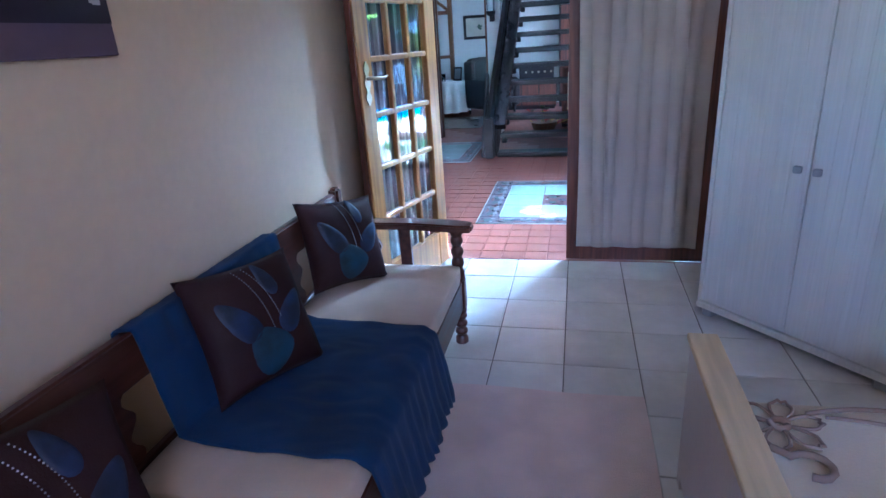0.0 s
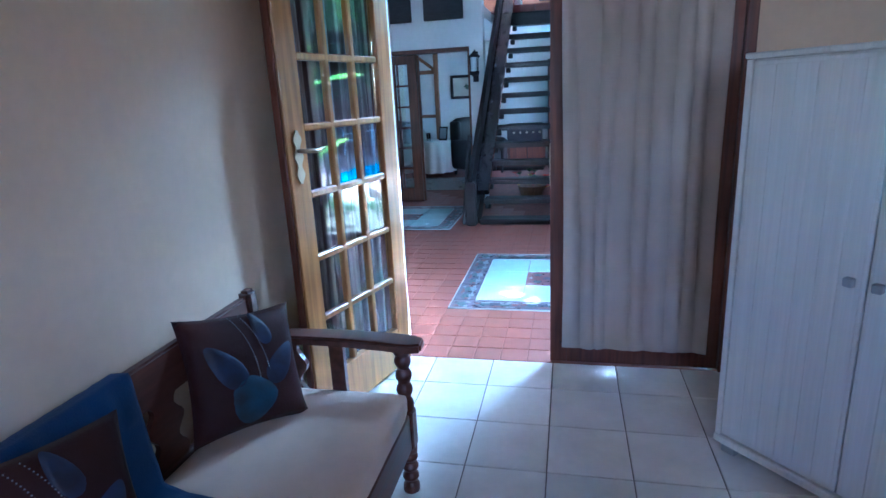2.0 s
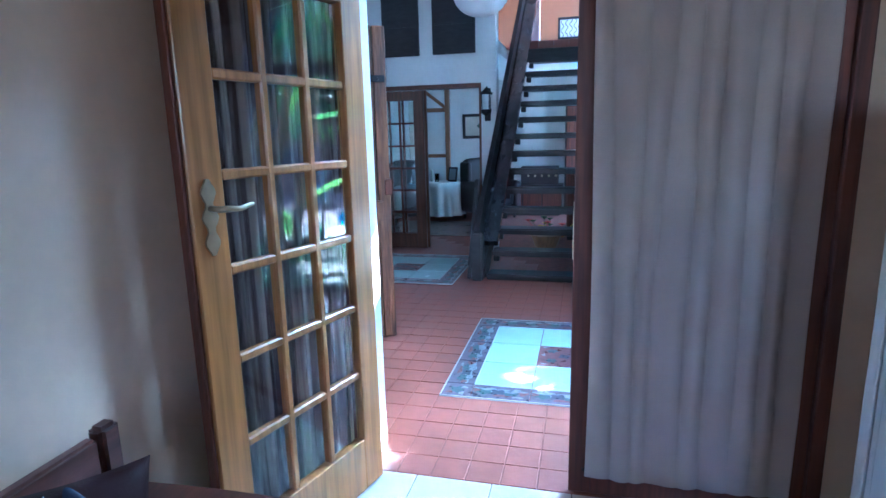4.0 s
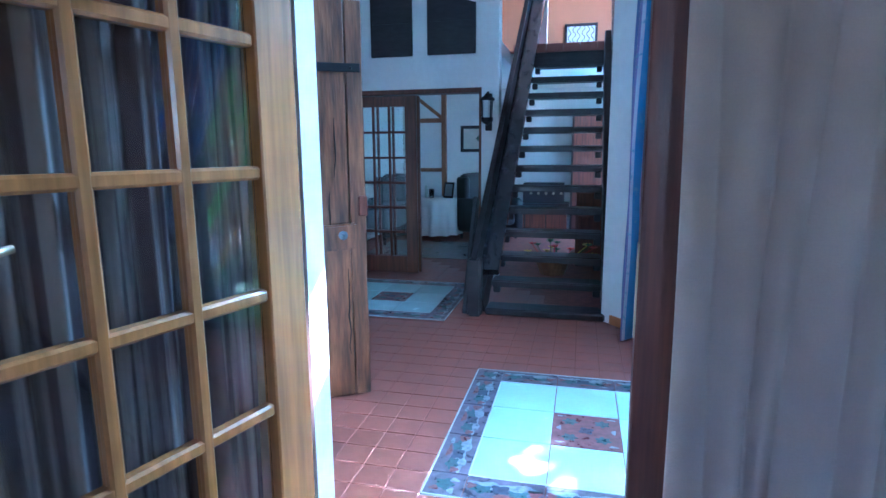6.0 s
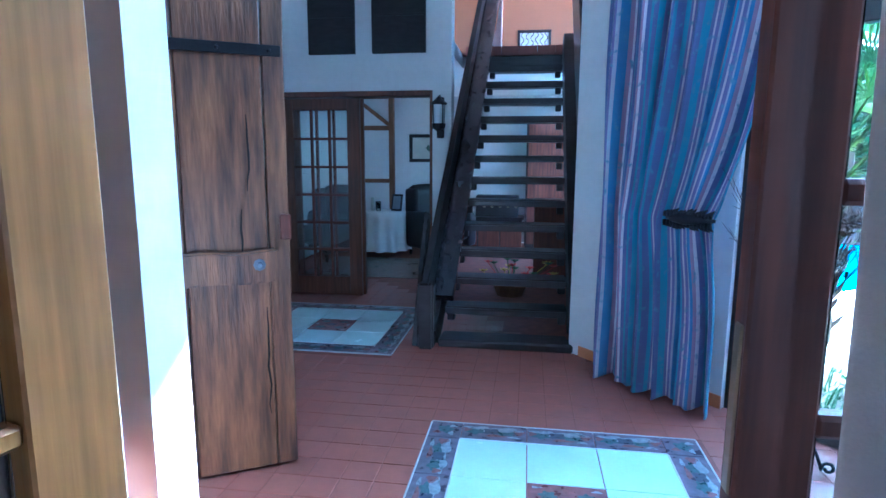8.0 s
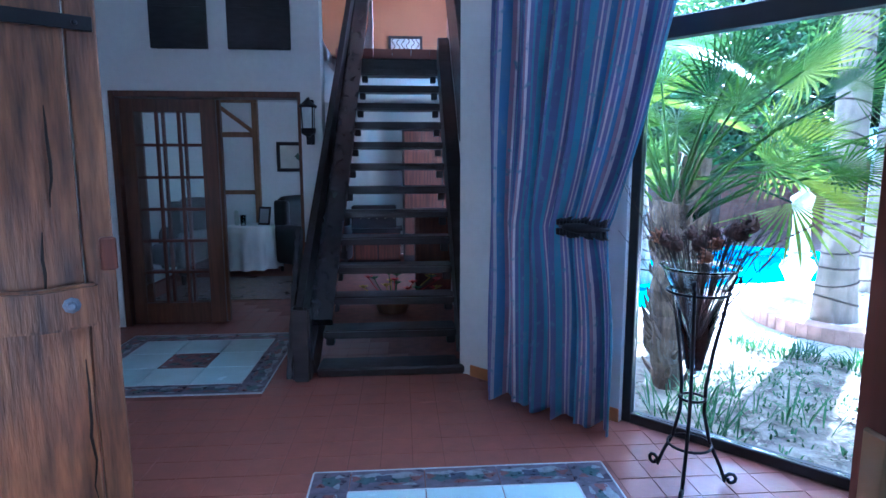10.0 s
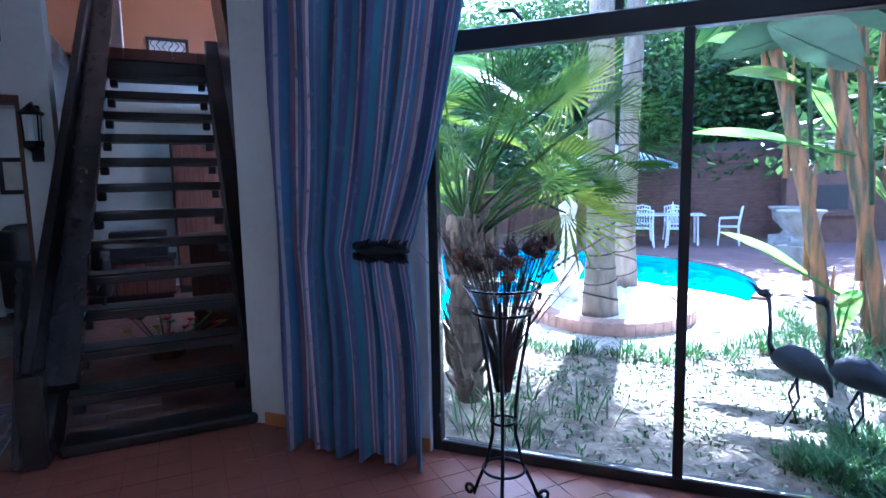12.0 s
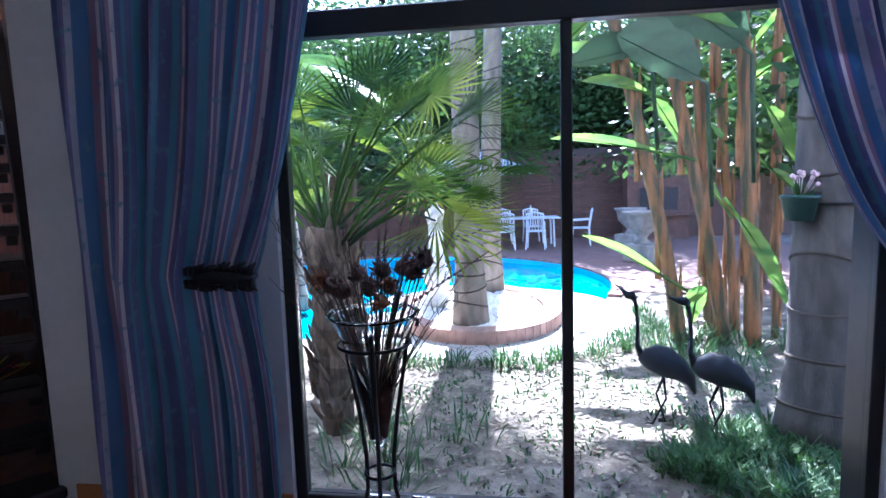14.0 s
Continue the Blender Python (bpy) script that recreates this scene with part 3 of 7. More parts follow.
def uv_sheet(name, fn, nu, nv, material, parent, thick=0.003):
    vs = [fn(i / nu, j / nv) for i in range(nu + 1) for j in range(nv + 1)]
    fs = [(i * (nv + 1) + j, (i + 1) * (nv + 1) + j, (i + 1) * (nv + 1) + j + 1, i * (nv + 1) + j + 1) for i in range(nu) for j in range(nv)]
    me = bpy.data.meshes.new(name)
    me.from_pydata(vs, [], fs)
    uvl = me.uv_layers.new(name="UVMap")
    for lp in me.loops:
        k = lp.vertex_index
        uvl.data[lp.index].uv = (k // (nv + 1) / nu, k % (nv + 1) / nv)
    me.materials.append(material)
    me.polygons.foreach_set("use_smooth", [True] * len(me.polygons))
    ob = new(name, me)
    ob.parent = parent
    sd = ob.modifiers.new("thickness", "SOLIDIFY")
    sd.thickness = thick
    return ob


def tied_curtain(label, s_wall, s_free, s_tie, w_tie, zt, z0, z1, off, seed, drop=0.0, sweep=0.75):
    """Curtain that hangs at the wall side and is tied back at height zt. s: along the window wall."""
    t = thing("curtain", label, "curtain", WM, group="window curtains")
    side = 1 if s_free > s_wall else -1

    def edges(z):
        if z >= zt:                                 # swept from the open width at the top down to the tie
            k = min(1.0, (z - zt) / (2.62 - zt))
            e = k ** sweep
            b = s_tie + side * w_tie / 2 + (s_free - s_tie - side * w_tie / 2) * e
            a = s_wall + (s_tie - side * w_tie * 1.9 - s_wall) * (1 - k) ** 2 * drop
        else:
            k = (zt - z) / (zt - z0)
            b = s_tie + side * (w_tie / 2 + 0.05 * math.sin(min(1.0, 1.5 * k) * 1.57))
            a = s_wall + (s_tie - side * w_tie * 1.9 - s_wall) * (1 - k) ** 2 * drop
        return a, b

    def f(u, v):
        z = z0 + (z1 - z0) * v
        a, b = edges(z)
        s = a + (b - a) * u
        pin = 1 - 0.55 * math.exp(-((z - zt) / 0.16) ** 2) * u
        d = gather(u, 0.5, 1, 5.2, 0.06, seed) * pin + 0.01 * math.sin(z * 4 + u * 20)
        belly = 0.05 * math.exp(-((z - zt) / 0.3) ** 2) * u
        return Vector((s, off - d - belly, z + 0.012 * math.sin(u * 50 + seed) * (1 - v) ** 10))
    uv_sheet("cloth", f, 220, 80, M["striped"], t)
    return t


tied_curtain("blue striped curtain tied back beside the window", 0.31, 1.46, 0.93, 0.3, 1.09, 0.02, 2.66, -0.18, 1.7)
tied_curtain("blue striped curtain tied back at the window's end", 4.05, 2.72, 3.75, 0.3, 0.95, 0.02, 2.66, -0.15, 6.1, sweep=0.42)


def tieback(s, z):
    t = thing("curtain_tieback", "dark carved leaf-shaped curtain tieback", "tieback", WM @ pose(s, -0.255, z))
    b = bmesh.new()
    tube(b, [(-0.14, 0.0, 0.0), (-0.08, -0.035, 0.0), (0.0, -0.045, 0), (0.08, -0.035, 0.0), (0.14, 0.0, 0)], [0.008, 0.022, 0.03, 0.022, 0.008], 10)
    part("bar", b, M["iron"], t, smooth=True)
    rnd = random.Random(4)
    for k in range(14):
        x = -0.13 + 0.26 * k / 13
        for sg in (-1, 1):
            b = bmesh.new()
            h = 0.03 + 0.016 * rnd.random()
            tube(b, [(x, -0.035, sg * 0.012), (x + 0.008, -0.045, sg * h), (x + 0.02, -0.03, sg * (h + 0.012))], [0.011, 0.012, 0.003], 6)
            part("leaf", b, M["iron"], t, smooth=True)


tieback(0.95, 1.09)
cr = thing("curtain_pole", "dark iron curtain pole on brackets above the window", "curtain pole", WM)
part("pole", tube(bmesh.new(), [(0.05, -0.16, 2.68), (4.12, -0.16, 2.68)], 0.016, 10), M["iron"], cr)
for s_ in (0.12, W0 - 0.02, W1 + 0.06, 4.05):
    part("bracket", tube(bmesh.new(), [(s_, 0.0, 2.66), (s_, -0.16, 2.662)], 0.01, 6), M["iron"], cr)


# ---- stairs ----
def stairs():
    t = thing("staircase", "open-riser staircase of dark rough timber beams", "stairs")
    y0, z0, dy, dz = 3.42, 0.055, 0.2, 0.198
    rnd = random.Random(7)
    for n in range(13):
        y, z = y0 + n * dy, z0 + n * dz
        b = boxed(-0.9 + 0.014 * n, 0.06 + 0.004 * n, y - 0.01, y + 0.2, z - 0.065, z, 0.012, seg=2)
        for v in b.verts:
            v.co += Vector((0, 0.012, 0.008)) * (noise.noise(v.co * 7) + rnd.uniform(-0.2, 0.2))
        part("tread", b, M["stair"], t)
        for x in (-0.86 + 0.014 * n, 0.03):
            part("bracket", boxed(x - 0.03, x + 0.03, y + 0.05, y + 0.13, z - 0.13, z - 0.067, 0.008), M["stair"], t)
    top = (y0 + 12.6 * dy, z0 + 13.0 * dz)

    def board(name, x, a, b, w, th, label="", dx=0.0, wood="stair"):
        a, b = Vector((0, *a)), Vector((0, *b))
        d = (b - a)
        n = 26
        bm = bmesh.new()
        up = Vector((0, -d.z, d.y)).normalized()
        rings = []
        for i in range(n + 1):
            p = a + d * i / n
            wob = 0.018 * noise.noise(Vector((i * 0.35, x * 5, w)))
            rings.append([bm.verts.new(p + up * (w / 2 + wob) * s + Vector((x + dx * i / n + th / 2 * q, 0, 0))) for s, q in ((1, 1), (1, -1), (-1, -1), (-1, 1))])
        for p, q in zip(rings, rings[1:]):
            for k in range(4):
                bm.faces.new((p[k], p[(k + 1) % 4], q[(k + 1) % 4], q[k]))
        bm.faces.new(rings[0])
        bm.faces.new(rings[-1])
        bmesh.ops.bevel(bm, geom=[e for e in bm.edges if abs((e.verts[0].co - e.verts[1].co).normalized().dot(d.normalized())) > 0.8], offset=0.012, segments=1, affect="EDGES")
        return part(name, bm, M[wood], t, label)

    board("stringer", -0.945, (y0 - 0.02, z0), (top[0], top[1] + 0.02), 0.24, 0.07, dx=0.17)
    board("stringer", 0.125, (y0 + 0.1, z0 + 0.12), (top[0], top[1] + 0.02), 0.3, 0.12, dx=0.01)
    board("handrail", -0.985, (y0 - 0.06, 0.42), (top[0] + 0.5, top[1] + 0.88), 0.26, 0.05, "wide dark timber rail", dx=0.17)
    board("handrail", -0.875, (y0 + 0.02, 0.36), (top[0] + 0.5, top[1] + 0.86), 0.06, 0.16, "flat glossy plank beside the wide rail", dx=0.17, wood="gloss")
    board("leaning_board", -1.06, (y0 - 0.12, 0.02), (y0 + 0.22, 0.98), 0.12, 0.04, "short dark board against the rail", dx=0.03)
    board("handrail", 0.14, (y0 + 0.12, 1.74), (top[0] + 0.1, top[1] + 1.45), 0.46, 0.1, "wide rough dark timber rail", dx=0.03)
    for x, h in ((-0.985, 0.5),):
        b = boxed(x - 0.06, x + 0.06, y0 - 0.14, y0 - 0.02, 0, h, 0.015, seg=2)
        part("newel_post", b, M["stair"], t)
    part("base_beam", boxed(-0.9, 0.095, y0 - 0.06, y0 + 0.1, 0, 0.06, 0.012), M["stair"], t)
    e = part("landing_beam", boxed(-1.0, 0.2, 5.96, 6.03, 2.42, 2.56, 0.01), M["stair"], t)


stairs()
ld = structure("landing_edge", boxed(-1.0, 0.2, 5.955, 6.03, 2.56, 2.584), M["terragrout"], "terracotta edge tiles of the landing")
em = tile_mesh("edge_tile", 0.2, 0.1, M["terra"], 0.1)
for k in range(6):
    lay("edge_tile", em, ld, -0.9 + k * 0.2, 5.99, 2.66)
# ---- bedroom things ----
dc = bmesh.new()
sheet(dc, lambda u, v: Vector((0.1 + 0.6 * u, -0.03 + gather(u, v, 1, 7.5, 0.014, 5.2, 0.6, 0.6), 0.2 + 1.8 * v)), 140, 24, 0.002)
M["curtaing"] = mat("grey_striped_curtain", (0.3, 0.28, 0.28), 0.85, scale=5, stretch=(9, 1, 0.12), color2=(0.07, 0.055, 0.07), lo=0.4, hi=0.55, bump=0.2, bscale=200)
part("curtain", dc, M["curtaing"], dl, "grey striped curtain behind the panes", smooth=True)
part("edge_strip", boxed(LEAF_W, LEAF_W + 0.012, 0.0, 0.036, 0.012, 2.07, 0.003), M["redwood"], dl, "dark-red edge")


def turned(bm, x, y, z0, z1, r):
    """A turned wooden leg or post with beads."""
    n = 30
    prof = []
    for k in range(n + 1):
        f = k / n
        z = z0 + (z1 - z0) * f
        bead = abs(math.sin(f * 4.5 * math.pi))
        rr = r * (0.62 + 0.38 * bead) if 0.1 < f < 0.9 else r
        prof.append((rr, z))
    return lathe(bm, prof, 14, Matrix.Translation((x, y, 0)))


def sofa():
    t = thing("day_bed_sofa", "dark wooden day-bed sofa with turned legs beside the wall", "sofa")
    W = M["sofawood"]
    X0, X1, Y0, Y1 = -1.1, -0.47, -3.45, -1.10
    part("seat_frame", box(box(box(bmesh.new(), X1 - 0.035, X1, Y0, Y1, 0.19, 0.34, 0.006), X0, X0 + 0.03, Y0, Y1, 0.19, 0.34, 0.006), X0 + 0.03, X1 - 0.035, Y0, Y1, 0.29, 0.33), W, t)
    for y in (Y1 - 0.035, Y0):
        part("end_rail", boxed(X0 + 0.03, X1 - 0.035, y, y + 0.035, 0.19, 0.34, 0.005), W, t)
    for y in (Y1 - 0.02, Y0 + 0.03):
        b = bmesh.new()
        turned(b, X1 - 0.02, y, 0.0, 0.19, 0.032)
        part("leg", b, W, t, smooth=True)
        b = boxed(X1 - 0.05, X1 + 0.01, y - 0.03, y + 0.03, 0.19, 0.345, 0.006)
        part("corner_block", b, W, t)
        b = bmesh.new()
        turned(b, X1 - 0.02, y, 0.345, 0.6, 0.031)
        part("arm_post", b, W, t, smooth=True)
        b = bmesh.new()
        box(b, X0 + 0.0, X0 + 0.05, y - 0.03, y + 0.03, 0.0, 0.8, 0.012, seg=2)
        part("back_post", b, W, t)
        # arm: a flat board that bows and widens to the front
        b = bmesh.new()
        sheet(b, lambda u, v: Vector((X0 + 0.03 + (X1 + 0.03 - X0) * u, y + (v - 0.5) * (0.075 + 0.03 * u - 0.045 * max(0, u - 0.93) / 0.07), 0.63 + 0.012 * math.sin(u * 3.1) - 0.008 * u)), 18, 4, 0.035)
        bmesh.ops.bevel(b, geom=[e for e in b.edges if e.calc_face_angle(0) > 0.8], offset=0.008, segments=2, affect="EDGES")
        part("armrest", b, W, t)
        for x, wd in ((X0 + 0.17, 0.1), (X0 + 0.36, 0.055)):
            n = 14
            pts = [(x - wd / 2 * (1 + (0.35 * math.sin(k / n * 12.5) if wd > 0.06 else 0)), 0.34 + 0.265 * k / n) for k in range(n + 1)]
            pts += [(2 * x - p, q) for p, q in reversed(pts)]
            b = bmesh.new()
            prism(b, pts, y - 0.012, y + 0.012)
            bmesh.ops.transform(b, matrix=Matrix(((1, 0, 0, 0), (0, 0, 1, 0), (0, 1, 0, 0), (0, 0, 0, 1))), verts=b.verts)
            part("arm_splat", b, W, t)
    part("top_rail", boxed(X0 + 0.005, X0 + 0.04, Y0 + 0.06, Y1 - 0.05, 0.64, 0.78, 0.008, seg=2), W, t)
    part("lower_rail", boxed(X0 + 0.008, X0 + 0.035, Y0 + 0.06, Y1 - 0.05, 0.36, 0.42, 0.005), W, t)
    y = Y1 - 0.2
    while y > Y0 + 0.15:
        n = 14
        pts = [(y - 0.06 * (1 + 0.3 * math.sin(k / n * 12.5)), 0.42 + 0.22 * k / n) for k in range(n + 1)]
        pts += [(2 * y - p, q) for p, q in reversed(pts)]
        b = bmesh.new()
        prism(b, pts, X0 + 0.012, X0 + 0.03)
        bmesh.ops.transform(b, matrix=Matrix(((0, 0, 1, 0), (1, 0, 0, 0), (0, 1, 0, 0), (0, 0, 0, 1))), verts=b.verts)
        part("back_splat", b, W, t)
        y -= 0.33
    return X0, X1, Y0, Y1


SX0, SX1, SY0, SY1 = sofa()
M["cushion"] = mat("cream_cushion_cloth", (0.6, 0.48, 0.38), 0.85, vary=0.06, scale=8, bump=0.25, bscale=260, sheen=0.2)


def rounded_slab(x0, x1, y0, y1, z0, z1, puff=0.012, r=0.03):
    b = boxed(x0, x1, y0, y1, z0, z1)
    bmesh.ops.subdivide_edges(b, edges=b.edges[:], cuts=9, use_grid_fill=True)
    cx, cy, cz = (x0 + x1) / 2, (y0 + y1) / 2, (z0 + z1) / 2
    hx, hy, hz = (x1 - x0) / 2, (y1 - y0) / 2, (z1 - z0) / 2
    for v in b.verts:
        d = Vector((v.co.x - cx, v.co.y - cy, v.co.z - cz))
        i = Vector((max(-hx + r, min(hx - r, d.x)), max(-hy + r, min(hy - r, d.y)), max(-hz + r, min(hz - r, d.z))))
        o = d - i
        if o.length > 1e-6:
            o = o.normalized() * r
        bulge = puff * (1 - (d.x / hx) ** 2) * (1 - (d.y / hy) ** 2) * (1 if d.z > 0 else 0)
        v.co = Vector((cx, cy, cz)) + i + o + Vector((0, 0, bulge + 0.004 * noise.noise(v.co * 6)))
    return b


ys = [SY1 - 0.04, -1.9, -2.67, SY0 + 0.04]
for a, b2 in zip(ys, ys[1:]):
    c = part("seat_cushion", rounded_slab(SX0 + 0.05, SX1 + 0.005, b2 + 0.004, a - 0.004, 0.338, 0.435), M["cushion"], smooth=True)
    tagged(c, "cream cloth seat cushion on the wooden sofa", "cushion", "sofa seat cushions")


def throw():
    M["throw"] = mat("blue_throw_cloth", (0.005, 0.03, 0.1), 0.9, vary=0.25, scale=5, bump=0.5, bscale=240, sheen=0.05)
    path = [(SX0 + 0.0, 0.62), (SX0 - 0.005, 0.79), (SX0 + 0.055, 0.795), (SX0 + 0.08, 0.6), (SX0 + 0.11, 0.46), (SX0 + 0.2, 0.452), (-0.7, 0.458), (SX1 - 0.01, 0.456), (SX1 + 0.03, 0.43), (SX1 + 0.045, 0.28), (SX1 + 0.05, 0.1)]
    ln = [0]
    for p, q in zip(path, path[1:]):
        ln.append(ln[-1] + math.hypot(q[0] - p[0], q[1] - p[1]))

    def f(u, v):
        s = u * ln[-1]
        k = max(i for i in range(len(ln) - 1) if ln[i] <= s + 1e-9)
        g = (s - ln[k]) / (ln[k + 1] - ln[k])
        x = path[k][0] + (path[k + 1][0] - path[k][0]) * g
        z = path[k][1] + (path[k + 1][1] - path[k][1]) * g
        drop = max(0, (u - 0.72) / 0.28)
        y = -2.52 + 0.76 * v + 0.05 * drop * (v - 0.5) + 0.025 * math.sin(u * 7) + 0.07 * u * (1 - v) - 0.02
        wob = 0.012 * noise.noise(Vector((u * 9, v * 12, 1))) + drop * 0.022 * math.sin(v * 38 + 1.5 * math.sin(u * 9))
        flat = 0.25 < u < 0.75
        return Vector((x + (0 if flat else abs(wob) + 0.006 * drop), y, z + (abs(wob) + 0.002 if flat else 0) + drop * 0.015 * math.sin(v * 17)))
    o = part("throw_blanket", sheet(bmesh.new(), f, 90, 60, 0.006), M["throw"], smooth=True)
    tagged(o, "dark blue woven throw draped over the sofa", "blanket")


throw()


def pillow_cloth():
    m = mat("brown_cushion_satin", (0.03, 0.011, 0.012), 0.6, vary=0.3, scale=5, bump=0.25, bscale=180, spec=0.2)
    return m


M["pillow"] = pillow_cloth()
M["leafblue"] = mat("blue_applique", (0.01, 0.018, 0.052), 0.5, vary=0.5, scale=14, bump=0.2, bscale=120)
M["leafteal"] = mat("teal_applique", (0.007, 0.032, 0.06), 0.5, vary=0.5, scale=14, bump=0.2, bscale=120)
M["bead"] = mat("silver_beads", (0.6, 0.6, 0.65), 0.25, 0.6)


def pillow(m, s=0.42, th=0.13):
    t = thing("scatter_cushion", "dark brown scatter cushion with blue appliqué flowers", "cushion", m, "scatter cushions")

    def h(a, b):
        return th / 2 * max(0.0, (1 - a ** 4) * (1 - b ** 4)) ** 0.6

    def side(sg):
        def f(u, v):
            a, b = 2 * u - 1, 2 * v - 1
            pinch = 1 - 0.09 * (1 - a * a) * abs(b) ** 3
            pinch2 = 1 - 0.09 * (1 - b * b) * abs(a) ** 3
            return Vector((a * s / 2 * pinch2, b * s / 2 * pinch, sg * (h(a, b) + 0.004 * noise.noise(Vector((a * 4, b * 4, sg))) * (1 - a * a) * (1 - b * b))))
        return f
    b = bmesh.new()
    sheet(b, side(1), 20, 20)
    sheet(b, side(-1), 20, 20)
    bmesh.ops.remove_doubles(b, verts=b.verts[:], dist=0.002)
    part("cover", b, M["pillow"], t, smooth=True)

    def patch(cx, cy, lx, ly, rot, material, label):
        b = bmesh.new()
        rings = []
        for r in (0.0, 0.5, 0.85, 1.0):
            ring = []
            for k in range(20):
                an = 6.2832 * k / 20
                px, py = lx * r * math.cos(an), ly * r * math.sin(an) * (1 - 0.35 * math.cos(an))
                x, y = cx + px * math.cos(rot) - py * math.sin(rot), cy + px * math.sin(rot) + py * math.cos(rot)
                ring.append(b.verts.new((x, y, h(2 * x / s, 2 * y / s) + (0.004 if r < 1 else 0.0))))
            rings.append(ring)
        for p, q in zip(rings, rings[1:]):
            for k in range(20):
                b.faces.new((p[k], p[(k + 1) % 20], q[(k + 1) % 20], q[k]))
        bmesh.ops.remove_doubles(b, verts=b.verts[:], dist=0.0005)
        part("flower_patch", b, material, t, label, smooth=True)
    patch(-0.005, -0.09, 0.075, 0.07, 0, M["leafteal"], "teal round appliqué flower")
    patch(-0.08, 0.02, 0.09, 0.04, 2.2, M["leafblue"], "blue leaf-shaped appliqué")
    patch(0.1, 0.0, 0.075, 0.036, 0.9, M["leafblue"], "blue leaf-shaped appliqué")
    patch(0.05, 0.12, 0.06, 0.025, 1.9, M["leafblue"], "blue leaf-shaped appliqué")
    b = bmesh.new()
    for k in range(26):
        f = k / 25
        for dx in (0, 0.035):
            x, y = 0.02 + dx - 0.06 * f * f, -0.03 + 0.2 * f
            bmesh.ops.create_icosphere(b, subdivisions=1, radius=0.0022, matrix=Matrix.Translation((x, y, h(2 * x / s, 2 * y / s) + 0.002)))
    tagged(part("beading", b, M["bead"], t, "lines of small silver beads"), kind="stuff")
    return t


def lean(x, y, z, yaw, tilt, spin):
    return Matrix.Translation((x, y, z)) @ Euler((0, 0, radians(yaw))).to_matrix().to_4x4() @ Euler((0, radians(tilt), 0)).to_matrix().to_4x4() @ Euler((0, 0, radians(90 + spin))).to_matrix().to_4x4()


pillow(lean(-0.93, -1.42, 0.635, -30, 68, -8), 0.39)
pillow(lean(-0.92, -2.17, 0.64, -22, 66, -4), 0.4)
pillow(lean(-0.88, -2.98, 0.65, -10, 64, -8))

# rug
rg = bmesh.new()
sheet(rg, lambda u, v: Vector((-0.48 + 0.82 * u + 0.006 * math.sin(v * 9), -3.9 + 2.4 * v + 0.006 * math.sin(u * 7), 0.007 + 0.0015 * noise.noise(Vector((u * 9, v * 20, 0))))), 16, 40, 0.006)
tagged(part("rug", rg, mat("pale_rug_weave", (0.68, 0.56, 0.54), 0.95, vary=0.08, scale=6, bump=0.7, bscale=180, sheen=0.3)), "pale pinkish flat-woven rug on the tiled floor", "rug")


def wardrobe():
    # front-bottom corner nearest the door, front running towards the walker
    ang = math.degrees(math.atan2(-0.645, 0.575))
    t = thing("wardrobe", "white wooden two-door wardrobe standing across the corner", "wardrobe", pose(0.682, -0.7, 0, 0, 0, ang))
    w, d, hgt = 0.9, 0.5, 1.545
    P = M["wardrobe"]
    part("body", boxed(0.01, w - 0.01, 0.02, d, 0.075, hgt - 0.02, 0.003), P, t)
    part("top", boxed(-0.008, w + 0.008, -0.004, d, hgt - 0.02, hgt, 0.005), P, t)
    part("plinth", boxed(-0.004, w + 0.004, -0.006, d, 0.045, 0.078, 0.005), P, t)
    part("side_frame", boxed(0.0, 0.022, -0.001, 0.05, 0.08, hgt - 0.022, 0.002), P, t)
    part("side_frame", boxed(w - 0.022, w, -0.001, 0.05, 0.08, hgt - 0.022, 0.002), P, t)
    for x in (0.02, w - 0.08):
        for y in (0.012, d - 0.07):
            part("foot", boxed(x, x + 0.06, y, y + 0.06, 0.0, 0.045, 0.006), M["greyknob"], t, "grey foot")
    for k in (0, 1):
        x0, x1 = (0.025, w / 2 - 0.0025) if k == 0 else (w / 2 + 0.0025, w - 0.025)
        dd = part("door", boxed(x0, x1, 0.004, 0.02, 0.085, hgt - 0.027, 0.002), P, t)
        n = 6
        for i in range(n):
            a, b2 = x0 + 0.012 + (x1 - x0 - 0.024) * i / n, x0 + 0.012 + (x1 - x0 - 0.024) * (i + 1) / n
            part("plank", boxed(a + 0.0012, b2 - 0.0012, 0.0015, 0.006, 0.1, hgt - 0.042, 0.001), P, dd)
        kx = x1 - 0.045 if k == 0 else x0 + 0.03
        part("knob", boxed(kx - 0.012, kx + 0.018, -0.022, 0.003, 0.82, 0.85, 0.004), M["greyknob"], dd, "square grey knob")


wardrobe()


